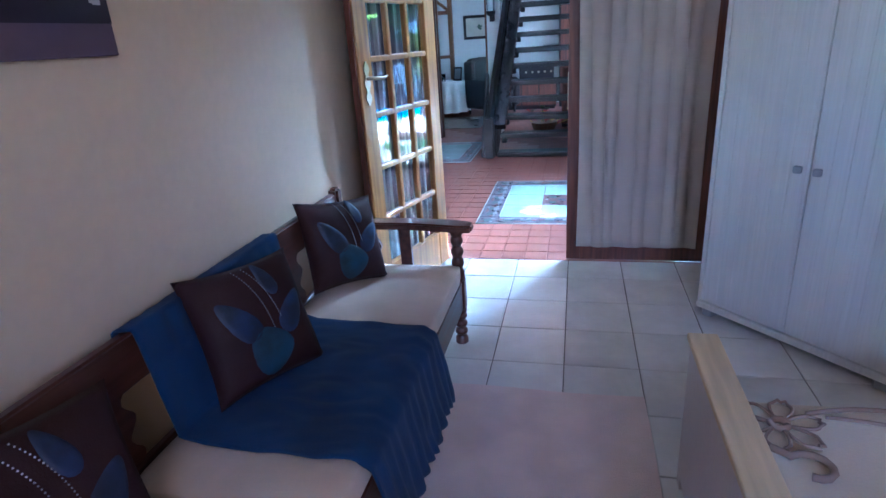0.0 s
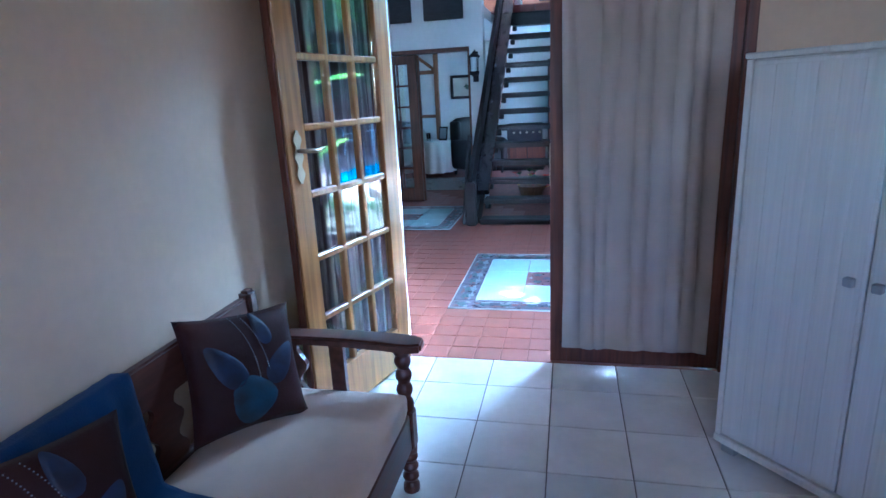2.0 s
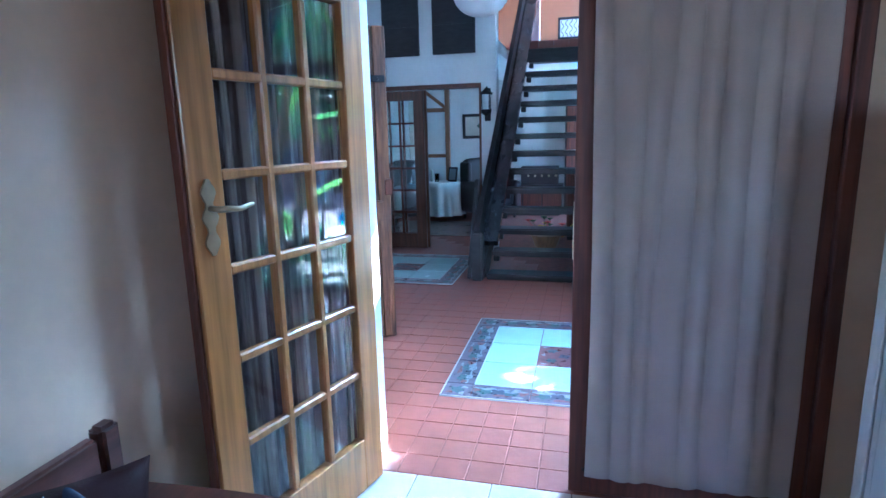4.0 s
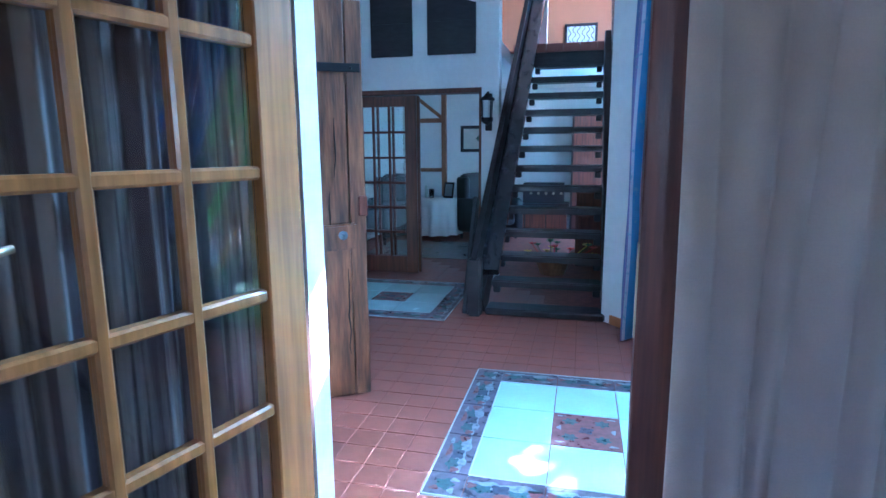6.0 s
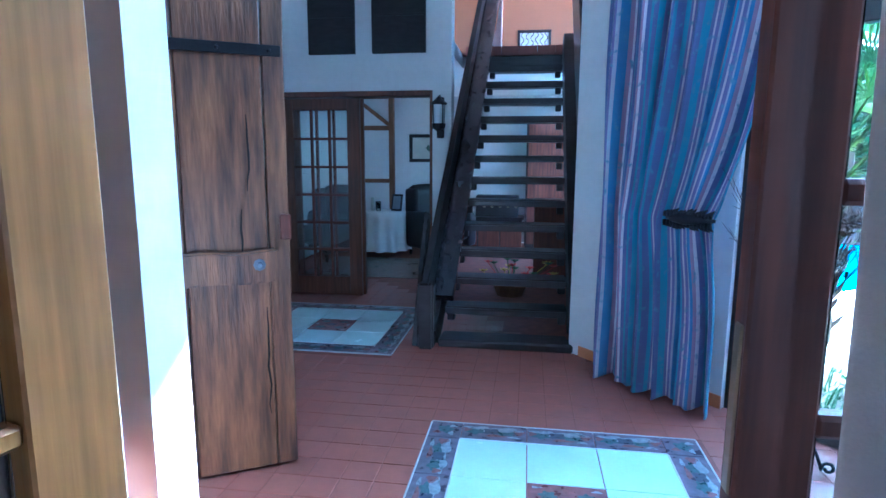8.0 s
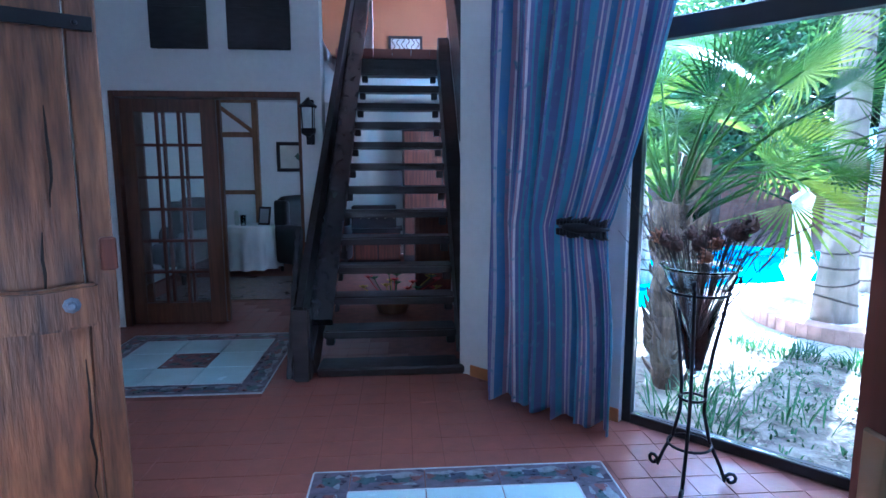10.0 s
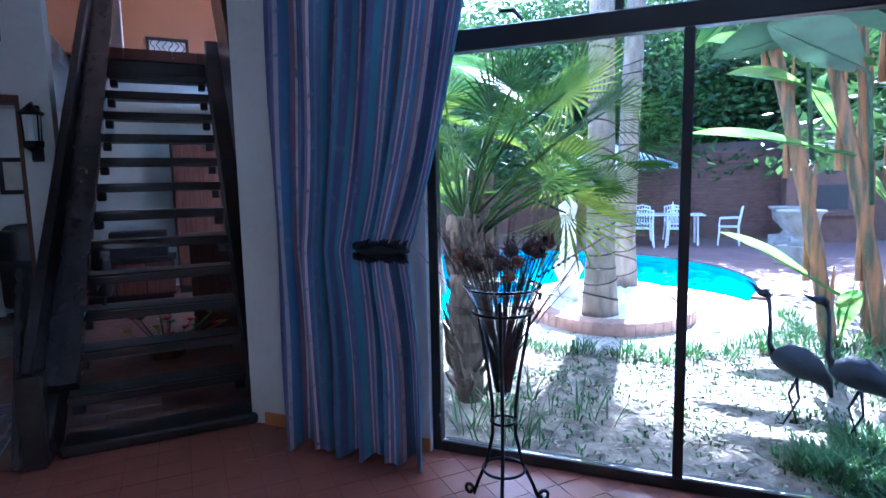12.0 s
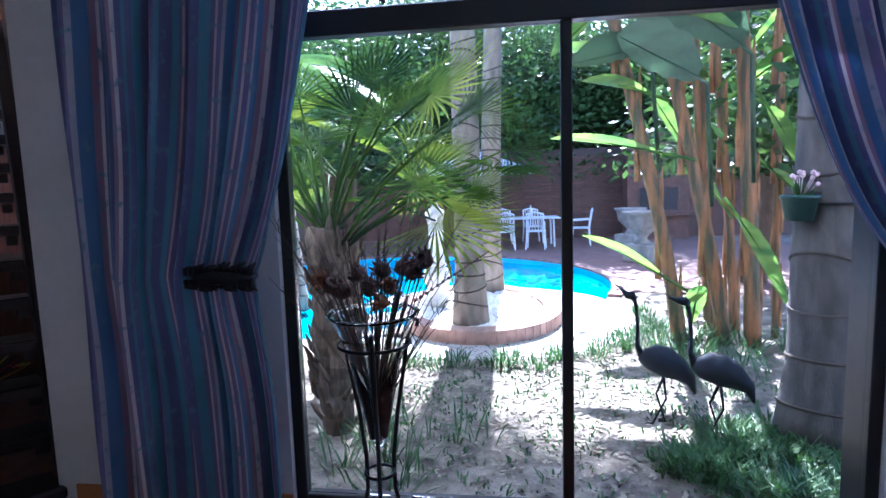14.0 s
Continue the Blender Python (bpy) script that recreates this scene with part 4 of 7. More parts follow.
def bed():
    t = thing("bed", "pale wooden bed with an embroidered cream bedspread", "bed")
    PW = mat("pale_pine_board", (0.66, 0.53, 0.33), 0.5, vary=0.12, scale=3, stretch=(10, 0.8, 10), bump=0.1, bscale=9)
    PF = mat("white_board_paint", (0.66, 0.62, 0.62), 0.45, vary=0.05)
    part("footboard_panel", boxed(0.4, 0.47, -3.6, -1.945, 0.04, 0.53, 0.003), PF, t, "white painted footboard panel")
    part("footboard_cap", boxed(0.392, 0.478, -3.62, -1.93, 0.53, 0.552, 0.003), PW, t, "pale pine top board")
    part("foot_leg", boxed(0.4, 0.47, -1.99, -1.95, 0.0, 0.04), PF, t)
    part("foot_leg", boxed(0.4, 0.47, -3.6, -3.55, 0.0, 0.04), PF, t)
    part("side_board", boxed(0.478, 2.5, -2.14, -2.11, 0.15, 0.36, 0.004), PW, t)
    part("mattress", rounded_slab(0.485, 2.5, -3.58, -2.15, 0.2, 0.47, 0.01, 0.06), M["cushion"], t, smooth=True)
    part("head_leg", boxed(2.4, 2.5, -3.5, -2.2, 0.0, 0.2), PW, t)
    sp = mat("cream_bedspread", (0.68, 0.6, 0.49), 0.85, vary=0.06, scale=4, bump=0.3, bscale=160, sheen=0.2)

    def f(u, v):
        y = -3.62 + 1.53 * v
        e = max(0, (v - 0.93) / 0.07)
        return Vector((0.482 + 2.05 * u, y - 0.04 * e * e, 0.497 - 0.2 * e * e + 0.006 * noise.noise(Vector((u * 8, v * 8, 0)))))
    part("bedspread", sheet(bmesh.new(), f, 40, 40, 0.008), sp, t, "cream bedspread with brown embroidery", smooth=True)
    em = mat("brown_embroidery", (0.26, 0.2, 0.17), 0.8, vary=0.2)
    b = bmesh.new()

    def stitch(pts, r=0.005):
        tube(b, [(x, y, 0.508) for x, y in pts], r, 6)
    cx, cy = 0.545, -2.29
    for k in range(6):
        a0 = k * 1.047 + 0.2
        pts = []
        for i in range(13):
            f2 = i / 12 * 2 - 1
            rr = 0.1 * (1 - 0.55 * f2 * f2) + 0.006 * math.cos(i * 2.6)
            an = a0 + f2 * 0.5
            if abs(f2) > 0.9:
                rr *= 0.45
            pts.append((max(0.492, cx + rr * math.cos(an)), cy + rr * math.sin(an)))
        stitch(pts, 0.0042)
    stitch([(cx + 0.02 * math.cos(k), cy + 0.02 * math.sin(k)) for k in range(7)], 0.009)
    stitch([(0.62 + 0.35 * k / 12, -2.24 + 0.03 * math.sin(k / 3) + 0.06 * (k / 12) ** 3) for k in range(13)], 0.006)
    stitch([(0.66 + 0.35 * k / 12, -2.25 - 0.1 * (k / 12) ** 2) for k in range(13)], 0.005)
    stitch([(0.5 + 0.03 * k / 4, -2.38 - 0.02 * k / 4) for k in range(5)] + [(0.57 + 0.05 * math.cos(2.4 - k * 0.55) * (1 - k * 0.05), -2.44 + 0.05 * math.sin(2.4 - k * 0.55) * (1 - k * 0.05)) for k in range(9)], 0.009)
    part("embroidery", b, em, t, "brown embroidered flower and scrolls", smooth=True)


bed()


def wall_picture():
    t = thing("canvas_picture", "unframed purple night skyline canvas on the wall", "picture")
    part("canvas", boxed(WX0 + 0.002, WX0 + 0.03, -3.15, -2.225, 1.45, 1.98, 0.002), mat("canvas_violet", (0.11, 0.07, 0.1), 0.7, vary=0.15, scale=3), t)
    part("sky_area", boxed(WX0 + 0.03, WX0 + 0.0315, -3.149, -2.226, 1.527, 1.979), mat("canvas_night_sky", (0.02, 0.012, 0.025), 0.65, vary=0.3), t)
    b = bmesh.new()
    rnd = random.Random(3)
    for k in range(46):
        y, z = rnd.uniform(-3.12, -2.25), rnd.choice((1.57, 1.595, 1.6, 1.6))
        box(b, WX0 + 0.0315, WX0 + 0.0325, y, y + rnd.uniform(0.006, 0.03), z + rnd.uniform(0, 0.006), z + rnd.uniform(0.009, 0.02))
    tagged(part("city_lights", b, mat("pale_light_paint", (0.5, 0.47, 0.5), 0.6), t), kind="stuff")


wall_picture()
# ---- hall things ----
def rustic_door():
    e, h = Vector((-1.295, 1.655, 0)), Vector((-0.86, -0.51, 0)).normalized()
    ang = math.degrees(math.atan2(h.y, h.x))
    t = thing("plank_door", "open rustic plank door of weathered timber with iron straps", "door", pose(e.x, e.y, 0.012, 0, 0, ang))
    # local x from the free edge to the hinge, local y into the hall's far side
    w, th = 0.98, 0.06
    rnd = random.Random(5)
    xs = [0, 0.09, 0.42, 0.7, w]
    for a, b2 in zip(xs, xs[1:]):
        b = boxed(a + 0.002, b2 - 0.002, -th / 2, th / 2, 0, 2.16)
        bmesh.ops.subdivide_edges(b, edges=[q for q in b.edges if abs(q.verts[0].co.z - q.verts[1].co.z) > 1], cuts=24)
        for v in b.verts:
            v.co.x += 0.007 * noise.noise(Vector((a * 9, v.co.z * 2.2, v.co.y * 3)))
            v.co.z += 0.006 * noise.noise(v.co * 9)
        bmesh.ops.bevel(b, geom=[q for q in b.edges if q.calc_face_angle(0) > 0.9], offset=0.005, segments=1, affect="EDGES")
        part("plank", b, M["rustic"], t)
    for z in (1.8,):
        s = part("iron_strap", boxed(0.012, w, th / 2 + 0.001, th / 2 + 0.008, z, z + 0.045, 0.002), M["iron"], t, "flat black iron strap")
        for k in range(5):
            part("nail", lathe(bmesh.new(), [(0.009, 0), (0.008, 0.005), (0.003, 0.008)], 8, pose(0.06 + 0.2 * k, th / 2 + 0.008, z + 0.022, -90, 0, 0)), M["iron"], s)
    b = boxed(0.06, 0.5, th / 2 + 0.001, th / 2 + 0.04, 0.86, 1.0)
    bmesh.ops.subdivide_edges(b, edges=[q for q in b.edges if abs(q.verts[0].co.x - q.verts[1].co.x) > 0.3], cuts=10)
    for v in b.verts:
        v.co.z += 0.012 * noise.noise(Vector((v.co.x * 7, v.co.z * 2, 3)))
    bmesh.ops.bevel(b, geom=[q for q in b.edges if q.calc_face_angle(0) > 0.9], offset=0.01, segments=2, affect="EDGES")
    lb = part("latch_block", b, M["rustic"], t, "rough timber latch bar")
    part("bolt", lathe(bmesh.new(), [(0.026, 0), (0.026, 0.006), (0.014, 0.01), (0.014, 0.026), (0.009, 0.03)], 8, pose(0.135, th / 2 + 0.04, 0.94, -90, 0, 0)), M["bolt"], lb, "round metal bolt head")
    b = boxed(-0.004, 0.045, th / 2 + 0.001, th / 2 + 0.03, 1.04, 1.15, 0.006)
    part("keeper", b, M["redwood"], t, "dark wooden keeper block")
    # cracks in the face
    b = bmesh.new()
    for x, z, n in ((0.11, 0.25, 12), (0.2, 0.95, 6), (0.16, 1.25, 8), (0.5, 0.4, 14), (0.62, 1.3, 10)):
        pts = [(x + 0.012 * noise.noise(Vector((k * 0.5, x * 9, 0))), th / 2 + 0.0005, z + 0.045 * k) for k in range(n)]
        tube(b, pts, [0.0015 + 0.004 * math.sin(3.1 * k / (n - 1)) for k in range(n)], 5)
    part("crack", b, mat("dark_crack", (0.012, 0.007, 0.005), 0.9), t)


rustic_door()

for x0, x1 in ((-2.385, -1.925), (-1.757, -1.241)):
    t = thing("wall_panel", "tall dark-stained wooden panel high on the white wall", "wall panel", group="dark wall panels")
    part("board", boxed(x0, x1, 4.71, 4.748, 2.39, 3.7, 0.004), M["blackscreen"], t)
    for q in range(1, 4):
        part("batten", boxed(x0 + 0.01, x1 - 0.01, 4.703, 4.709, 2.39 + q * 0.33, 2.41 + q * 0.33, 0.001), M["blackscreen"], t)


def sliding():
    Wd = mat("brown_door_wood", (0.12, 0.045, 0.02), 0.4, vary=0.25, scale=3, stretch=(12, 12, 0.8), bump=0.1, bscale=9, coat=0.2)
    f = structure("sliding_door_frame", box(box(box(bmesh.new(), -2.78, -2.73, 4.76, 4.94, 0, 2.05, 0.003), -1.21, -1.18, 4.76, 4.94, 0, 2.05, 0.003), -2.73, -1.21, 4.76, 4.94, 2.0, 2.05, 0.003), Wd, "brown wooden frame of the sliding doors")
    for k, (x0, x1, y) in enumerate(((-2.72, -1.92, 4.83), (-2.68, -1.9, 4.89))):
        t = thing("sliding_door", "brown wooden sliding door with small panes, slid open", "door", group="sliding doors", kind="")
        part("stile", boxed(x0, x0 + 0.11, y - 0.02, y + 0.02, 0.01, 1.99, 0.003), Wd, t)
        part("stile", boxed(x1 - 0.13, x1, y - 0.02, y + 0.02, 0.01, 1.99, 0.003), Wd, t)
        part("bottom_rail", boxed(x0 + 0.11, x1 - 0.13, y - 0.02, y + 0.02, 0.01, 0.2, 0.003), Wd, t)
        part("top_rail", boxed(x0 + 0.11, x1 - 0.13, y - 0.02, y + 0.02, 1.88, 1.99, 0.003), Wd, t)
        a, b2 = x0 + 0.11, x1 - 0.13
        for i in (1, 2):
            x = a + (b2 - a) * i / 3
            part("glazing_bar", boxed(x - 0.012, x + 0.012, y - 0.015, y + 0.015, 0.2, 1.88), M["redwood"], t)
        for j in range(1, 6):
            z = 0.2 + 1.68 * j / 6
            part("glazing_bar", boxed(a, b2, y - 0.014, y + 0.014, z - 0.012, z + 0.012), M["redwood"], t)
        g = part("pane", boxed(a, b2, y - 0.002, y + 0.002, 0.2, 1.88), M["glass"], t)
        g.visible_shadow = False


sliding()


def lantern():
    t = thing("wall_lantern", "black iron wall lantern with a pale glass", "lantern")
    x, y = -1.1, 4.62
    part("back_plate", boxed(x - 0.035, x + 0.035, 4.72, 4.749, 1.6, 1.98, 0.006), M["iron"], t)
    part("arm", tube(bmesh.new(), [(x, 4.73, 1.95), (x, 4.68, 1.99), (x, y, 1.97)], 0.009), M["iron"], t)
    part("cap", lathe(bmesh.new(), [(0.075, 1.9), (0.08, 1.915), (0.03, 1.955), (0.012, 1.975)], 10, Matrix.Translation((x, y, 0))), M["iron"], t)
    part("glass", lathe(bmesh.new(), [(0.045, 1.73), (0.055, 1.9)], 10, Matrix.Translation((x, y, 0))), mat("milky_glass", (0.6, 0.65, 0.66), 0.3), t, "pale lantern glass")
    part("base", lathe(bmesh.new(), [(0.015, 1.66), (0.06, 1.69), (0.065, 1.73)], 10, Matrix.Translation((x, y, 0))), M["iron"], t)
    for k in range(4):
        an = 0.785 + k * 1.571
        part("bar", tube(bmesh.new(), [(x + 0.058 * math.cos(an), y + 0.058 * math.sin(an), 1.72), (x + 0.066 * math.cos(an), y + 0.066 * math.sin(an), 1.91)], 0.006, 6), M["iron"], t)


lantern()


def pendant():
    t = thing("pendant_lamp", "round white paper globe lamp hanging from the ceiling", "lamp")
    c = Vector((-0.8, 2.62, 2.63))
    b = bmesh.new()
    prof = [(0.045 + 0.2 * math.sin(math.pi * k / 28) * (1 + 0.012 * (-1) ** k), c.z - 0.25 * math.cos(math.pi * k / 28)) for k in range(29)]
    lathe(b, prof, 28, Matrix.Translation((c.x, c.y, 0)))
    part("shade", b, mat("white_paper", (0.8, 0.8, 0.78), 0.8, vary=0.04, trans=0.3), t, smooth=True)
    part("cord", tube(bmesh.new(), [(c.x, c.y, c.z + 0.24), (c.x, c.y, 4.3)], 0.004), M["iron"], t)


pendant()


def plant_stand():
    C = Vector((0.925, 1.93, 0.0))
    t = thing("flower_stand", "black wrought-iron stand on three curled feet", "plant stand", pose(*C))
    for k in range(3):
        an = math.radians((115, -10, 235)[k])
        d = Vector((math.cos(an), math.sin(an), 0))
        b = bmesh.new()
        prof = [(0.16, 0.02), (0.135, 0.09), (0.085, 0.2), (0.055, 0.33), (0.055, 0.45), (0.075, 0.6), (0.105, 0.75), (0.128, 0.88), (0.15, 0.935), (0.168, 0.93), (0.165, 0.905)]
        foot = [(0.16 + 0.025 + 0.026 * math.cos(2.6 - q * 0.75) * (1 - q * 0.06), 0.033 + 0.026 * math.sin(2.6 - q * 0.75) * (1 - q * 0.06)) for q in range(9)][::-1]
        pts = [d * r + Vector((0, 0, z)) for r, z in foot + prof]
        tube(b, pts, 0.008, 8)
        part("leg", b, M["iron"], t, smooth=True)
    for z, r in ((0.19, 0.089), (0.4, 0.053), (0.87, 0.125)):
        b = bmesh.new()
        tube(b, [(r * math.cos(q * 0.2618), r * math.sin(q * 0.2618), z) for q in range(25)], 0.006, 6)
        part("ring", b, M["iron"], t, smooth=True)
    v = thing("glass_vase", "tall conical clear glass vase in the iron stand", "vase", pose(*C))
    b = bmesh.new()
    outer = [(0.022, 0.5), (0.03, 0.52), (0.105, 0.88), (0.15, 0.965), (0.16, 0.975)]
    inner = [(0.154, 0.977), (0.145, 0.965), (0.1, 0.88), (0.026, 0.53)]
    lathe(b, outer + inner, 28)
    part("bowl", b, M["glass"], v, smooth=True)
    part("rim", tube(bmesh.new(), [(0.158 * math.cos(q * 0.2618), 0.158 * math.sin(q * 0.2618), 0.978) for q in range(25)], 0.004, 6), M["glass"], v, "rolled glass rim", smooth=True)
    a = thing("dried_flowers", "bunch of dried brown pods and twigs in the vase", "dried flowers", pose(*C))
    rnd = random.Random(11)
    tw = mat("dried_twig", (0.05, 0.032, 0.026), 0.8, vary=0.3)
    pod = mat("dried_pod", (0.09, 0.045, 0.035), 0.75, vary=0.4, scale=30, bump=0.6, bscale=60)
    podr = mat("orange_dried_pod", (0.24, 0.1, 0.05), 0.75, vary=0.3, scale=30, bump=0.6, bscale=60)
    heads = [(-0.19, 0.04, 1.04), (-0.09, -0.03, 1.02), (-0.06, 0.06, 1.06), (0.0, -0.02, 1.03), (0.05, -0.08, 0.99), (0.07, -0.04, 1.04), (0.11, 0.03, 1.09), (0.15, -0.03, 1.08), (-0.13, -0.05, 1.04), (0.19, -0.02, 1.12), (0.02, 0.08, 1.07)]
    # spread across the window's direction
    R = Euler((0, 0, radians(-47))).to_matrix()
    for k, hd in enumerate(heads):
        hd = R @ (Vector(hd) + Vector((0, 0, 0.04)))
        b = bmesh.new()
        tube(b, [Vector((hd.x * 0.05, hd.y * 0.05, 0.56)), Vector((hd.x * 0.45, hd.y * 0.45, 0.85)), hd], 0.0035, 5)
        st = part("stem", b, tw, a, smooth=True)
        r = rnd.uniform(0.026, 0.036)
        mm = Matrix.Translation(hd) @ Euler((rnd.uniform(0.5, 1.6), 0, rnd.uniform(0, 6))).to_matrix().to_4x4()
        b = bmesh.new()
        lathe(b, [(0.008, -r), (r * 0.85, -r * 0.5), (r, 0.1 * r), (r * 0.8, r * 0.75), (r * 0.5, r * 0.8), (r * 0.4, r * 0.3)], 12, mm)
        for q in range(9):
            an = q * 0.698
            p0, p1 = mm @ Vector((r * 0.85 * math.cos(an), r * 0.85 * math.sin(an), r * 0.4)), mm @ Vector((r * 1.25 * math.cos(an), r * 1.25 * math.sin(an), r * 1.1))
            tube(b, [p0, p1], [0.008, 0.002], 5)
        part("seed_head", b, podr if k in (0, 4, 5) else pod, a)
    b = bmesh.new()
    for k in range(70):
        an, sp = rnd.uniform(0, 6.28), rnd.uniform(0.1, 0.34)
        d = R @ Vector((math.cos(an) * sp * 1.1, math.sin(an) * sp * 0.6, 0))
        top = rnd.uniform(1.05, 1.38)
        pts = [Vector((d.x * 0.06, d.y * 0.06, 0.55))]
        for q in range(1, 9):
            f = q / 8
            pts.append(Vector((d.x * f ** 1.4 + 0.02 * noise.noise(Vector((f * 4, k, 0))) * f, d.y * f ** 1.4 + 0.02 * noise.noise(Vector((f * 4, k, 5))) * f, 0.55 + (top - 0.55) * f)))
        tube(b, pts, [0.003 - 0.0022 * q / 8 for q in range(9)], 4)
        for q in (5, 6, 7):
            e = pts[q] + Vector((rnd.uniform(-1, 1), rnd.uniform(-1, 1), rnd.uniform(0.2, 1))).normalized() * rnd.uniform(0.04, 0.1)
            tube(b, [pts[q], (pts[q] + e) / 2 + Vector((rnd.uniform(-0.01, 0.01), 0, 0.008)), e], [0.0016, 0.0013, 0.0008], 4)
    tagged(part("twig_tangle", b, tw, a), kind="stuff")
    b = bmesh.new()
    base, tip = R @ Vector((0.15, 0.0, 1.02)), R @ Vector((0.4, 0.02, 1.18))
    for q in range(14):
        p = base.lerp(tip, q / 13)
        bmesh.ops.create_icosphere(b, subdivisions=1, radius=0.008 - 0.0003 * q, matrix=Matrix.Translation(p))
    tube(b, [R @ Vector((0.01, 0, 0.6)), base, tip], 0.002, 4)
    part("bead_spray", b, pod, a)


plant_stand()


# ---- lounge beyond the sliding doors ----
BR = mat("brown_frame_timber", (0.24, 0.12, 0.055), 0.5, vary=0.2, scale=3, stretch=(10, 10, 0.8))
t = thing("timber_screen", "brown timber frame with a diagonal brace against the lounge wall", "timber frame")
for x0, x1 in ((-2.93, -2.85), (-2.42, -2.34)):
    part("post", boxed(x0, x1, 8.0, 8.08, 0, 2.33, 0.006), BR, t)
part("beam", boxed(-3.0, -2.34, 7.995, 8.085, 2.33, 2.43, 0.006), BR, t)
part("cross_rail", boxed(-2.85, -2.42, 8.01, 8.07, 1.85, 1.92, 0.004), BR, t)
part("cross_rail", boxed(-2.85, -2.42, 8.01, 8.07, 1.04, 1.1, 0.004), BR, t)
bm = bmesh.new()
tube(bm, [(-2.85, 8.04, 2.26), (-2.42, 8.04, 1.93)], 0.035, 4)
part("brace", bm, BR, t)


def framed(name, x0, x1, z0, z1, y, label):
    t = thing(name, label, "picture")
    F = 0.055
    for a, b2, c, d in ((x0, x1, z0, z0 + F), (x0, x1, z1 - F, z1), (x0, x0 + F, z0 + F, z1 - F), (x1 - F, x1, z0 + F, z1 - F)):
        part("frame_bar", boxed(a, b2, y - 0.03, y, c, d, 0.005), M["blackscreen"], t)
    part("mount", boxed(x0 + F, x1 - F, y - 0.012, y - 0.004, z0 + F, z1 - F), mat("cream_mount", (0.62, 0.6, 0.52), 0.8), t)
    mx, mz = (x0 + x1) / 2, (z0 + z1) / 2
    part("drawing", prism(bmesh.new(), [(mx + 0.05 * (1 + 0.4 * math.sin(k * 2.1)) * math.cos(k * 0.42), 0.05 * (1 + 0.4 * math.sin(k * 1.7)) * math.sin(k * 0.42)) for k in range(15)], 0, 0.003), mat("green_ink", (0.12, 0.16, 0.12), 0.8), t, at=Matrix.Translation((0, y - 0.012, mz)) @ pose(0, 0, 0, 90, 0, 0))
    return t


framed("framed_picture", -2.3, -1.62, 1.36, 1.83, 8.998, "dark-framed small drawing with a wide cream mount")


def scroll():
    t = thing("hanging_scroll", "pale hanging scroll with brushed characters", "scroll")
    part("paper", boxed(-3.62, -3.3, 8.985, 8.997, 0.95, 2.1), mat("scroll_paper", (0.7, 0.7, 0.6), 0.8), t)
    ink = mat("black_ink", (0.015, 0.015, 0.015), 0.7)
    rnd = random.Random(8)
    for k in range(4):
        z = 1.95 - 0.27 * k
        b = bmesh.new()
        for q in range(4):
            zz = z - 0.05 * q
            box(b, -3.54 + rnd.uniform(0, 0.03), -3.38 - rnd.uniform(0, 0.04), 8.98, 8.984, zz - 0.008, zz + 0.006)
        for q in range(2):
            xx = -3.5 + 0.08 * q + rnd.uniform(-0.01, 0.02)
            box(b, xx - 0.007, xx + 0.007, 8.979, 8.9795, z - 0.18, z + 0.03)
        part("brush_stroke", b, ink, t)


scroll()


def cloth_table():
    c = Vector((-2.35, 7.45, 0))
    t = thing("round_side_table", "round side table under the white cloth", "table", pose(*c))
    part("tabletop", lathe(bmesh.new(), [(0.3, 0.62), (0.3, 0.64)], 24), BR, t)
    part("pedestal", lathe(bmesh.new(), [(0.16, 0.0), (0.05, 0.06), (0.04, 0.62)], 12), BR, t)
    b = bmesh.new()
    rings = []
    for r, z, w in ((0.02, 0.65, 0), (0.29, 0.65, 0), (0.312, 0.64, 0.0), (0.325, 0.55, 0.012), (0.34, 0.35, 0.025), (0.36, 0.08, 0.045)):
        rings.append([b.verts.new(((r + w * math.sin(k * 6.2832 / 72 * 11)) * math.cos(6.2832 * k / 72), (r + w * math.sin(k * 6.2832 / 72 * 11)) * math.sin(6.2832 * k / 72), z)) for k in range(72)])
    for p, q in zip(rings, rings[1:]):
        for k in range(72):
            b.faces.new((p[k], p[(k + 1) % 72], q[(k + 1) % 72], q[k]))
    b.faces.new(rings[0])
    o = part("tablecloth", b, mat("white_tablecloth", (0.75, 0.76, 0.72), 0.85, vary=0.05, bump=0.2, bscale=200), None, at=pose(*c), smooth=True)
    tagged(o, "white cloth hanging in folds over the table", "tablecloth")
    p = thing("photo_frame", "small dark photo frame standing on the cloth", "photo frame", pose(c.x + 0.18, c.y - 0.05, 0.652, -12, 0, -20))
    part("frame", boxed(-0.09, 0.09, -0.008, 0.008, 0, 0.25, 0.004), M["blackscreen"], p)
    part("print", boxed(-0.065, 0.065, -0.01, -0.0085, 0.03, 0.22), mat("grey_print", (0.3, 0.3, 0.32), 0.5), p)
    g = thing("drinking_glass", "small clear glass on the white cloth", "glass", pose(c.x - 0.08, c.y - 0.08, 0.652))
    part("glass_body", lathe(bmesh.new(), [(0.035, 0), (0.042, 0.14), (0.039, 0.14), (0.03, 0.01)], 14), M["glass"], g, smooth=True)
    part("holder", lathe(bmesh.new(), [(0.03, 0), (0.025, 0.19), (0.008, 0.2)], 12, Matrix.Translation((-0.1, 0.05, 0))), mat("pale_candle", (0.5, 0.55, 0.5), 0.5), thing("candle", "pale candle on the white cloth", "candle", pose(c.x - 0.08, c.y - 0.08, 0.652)))


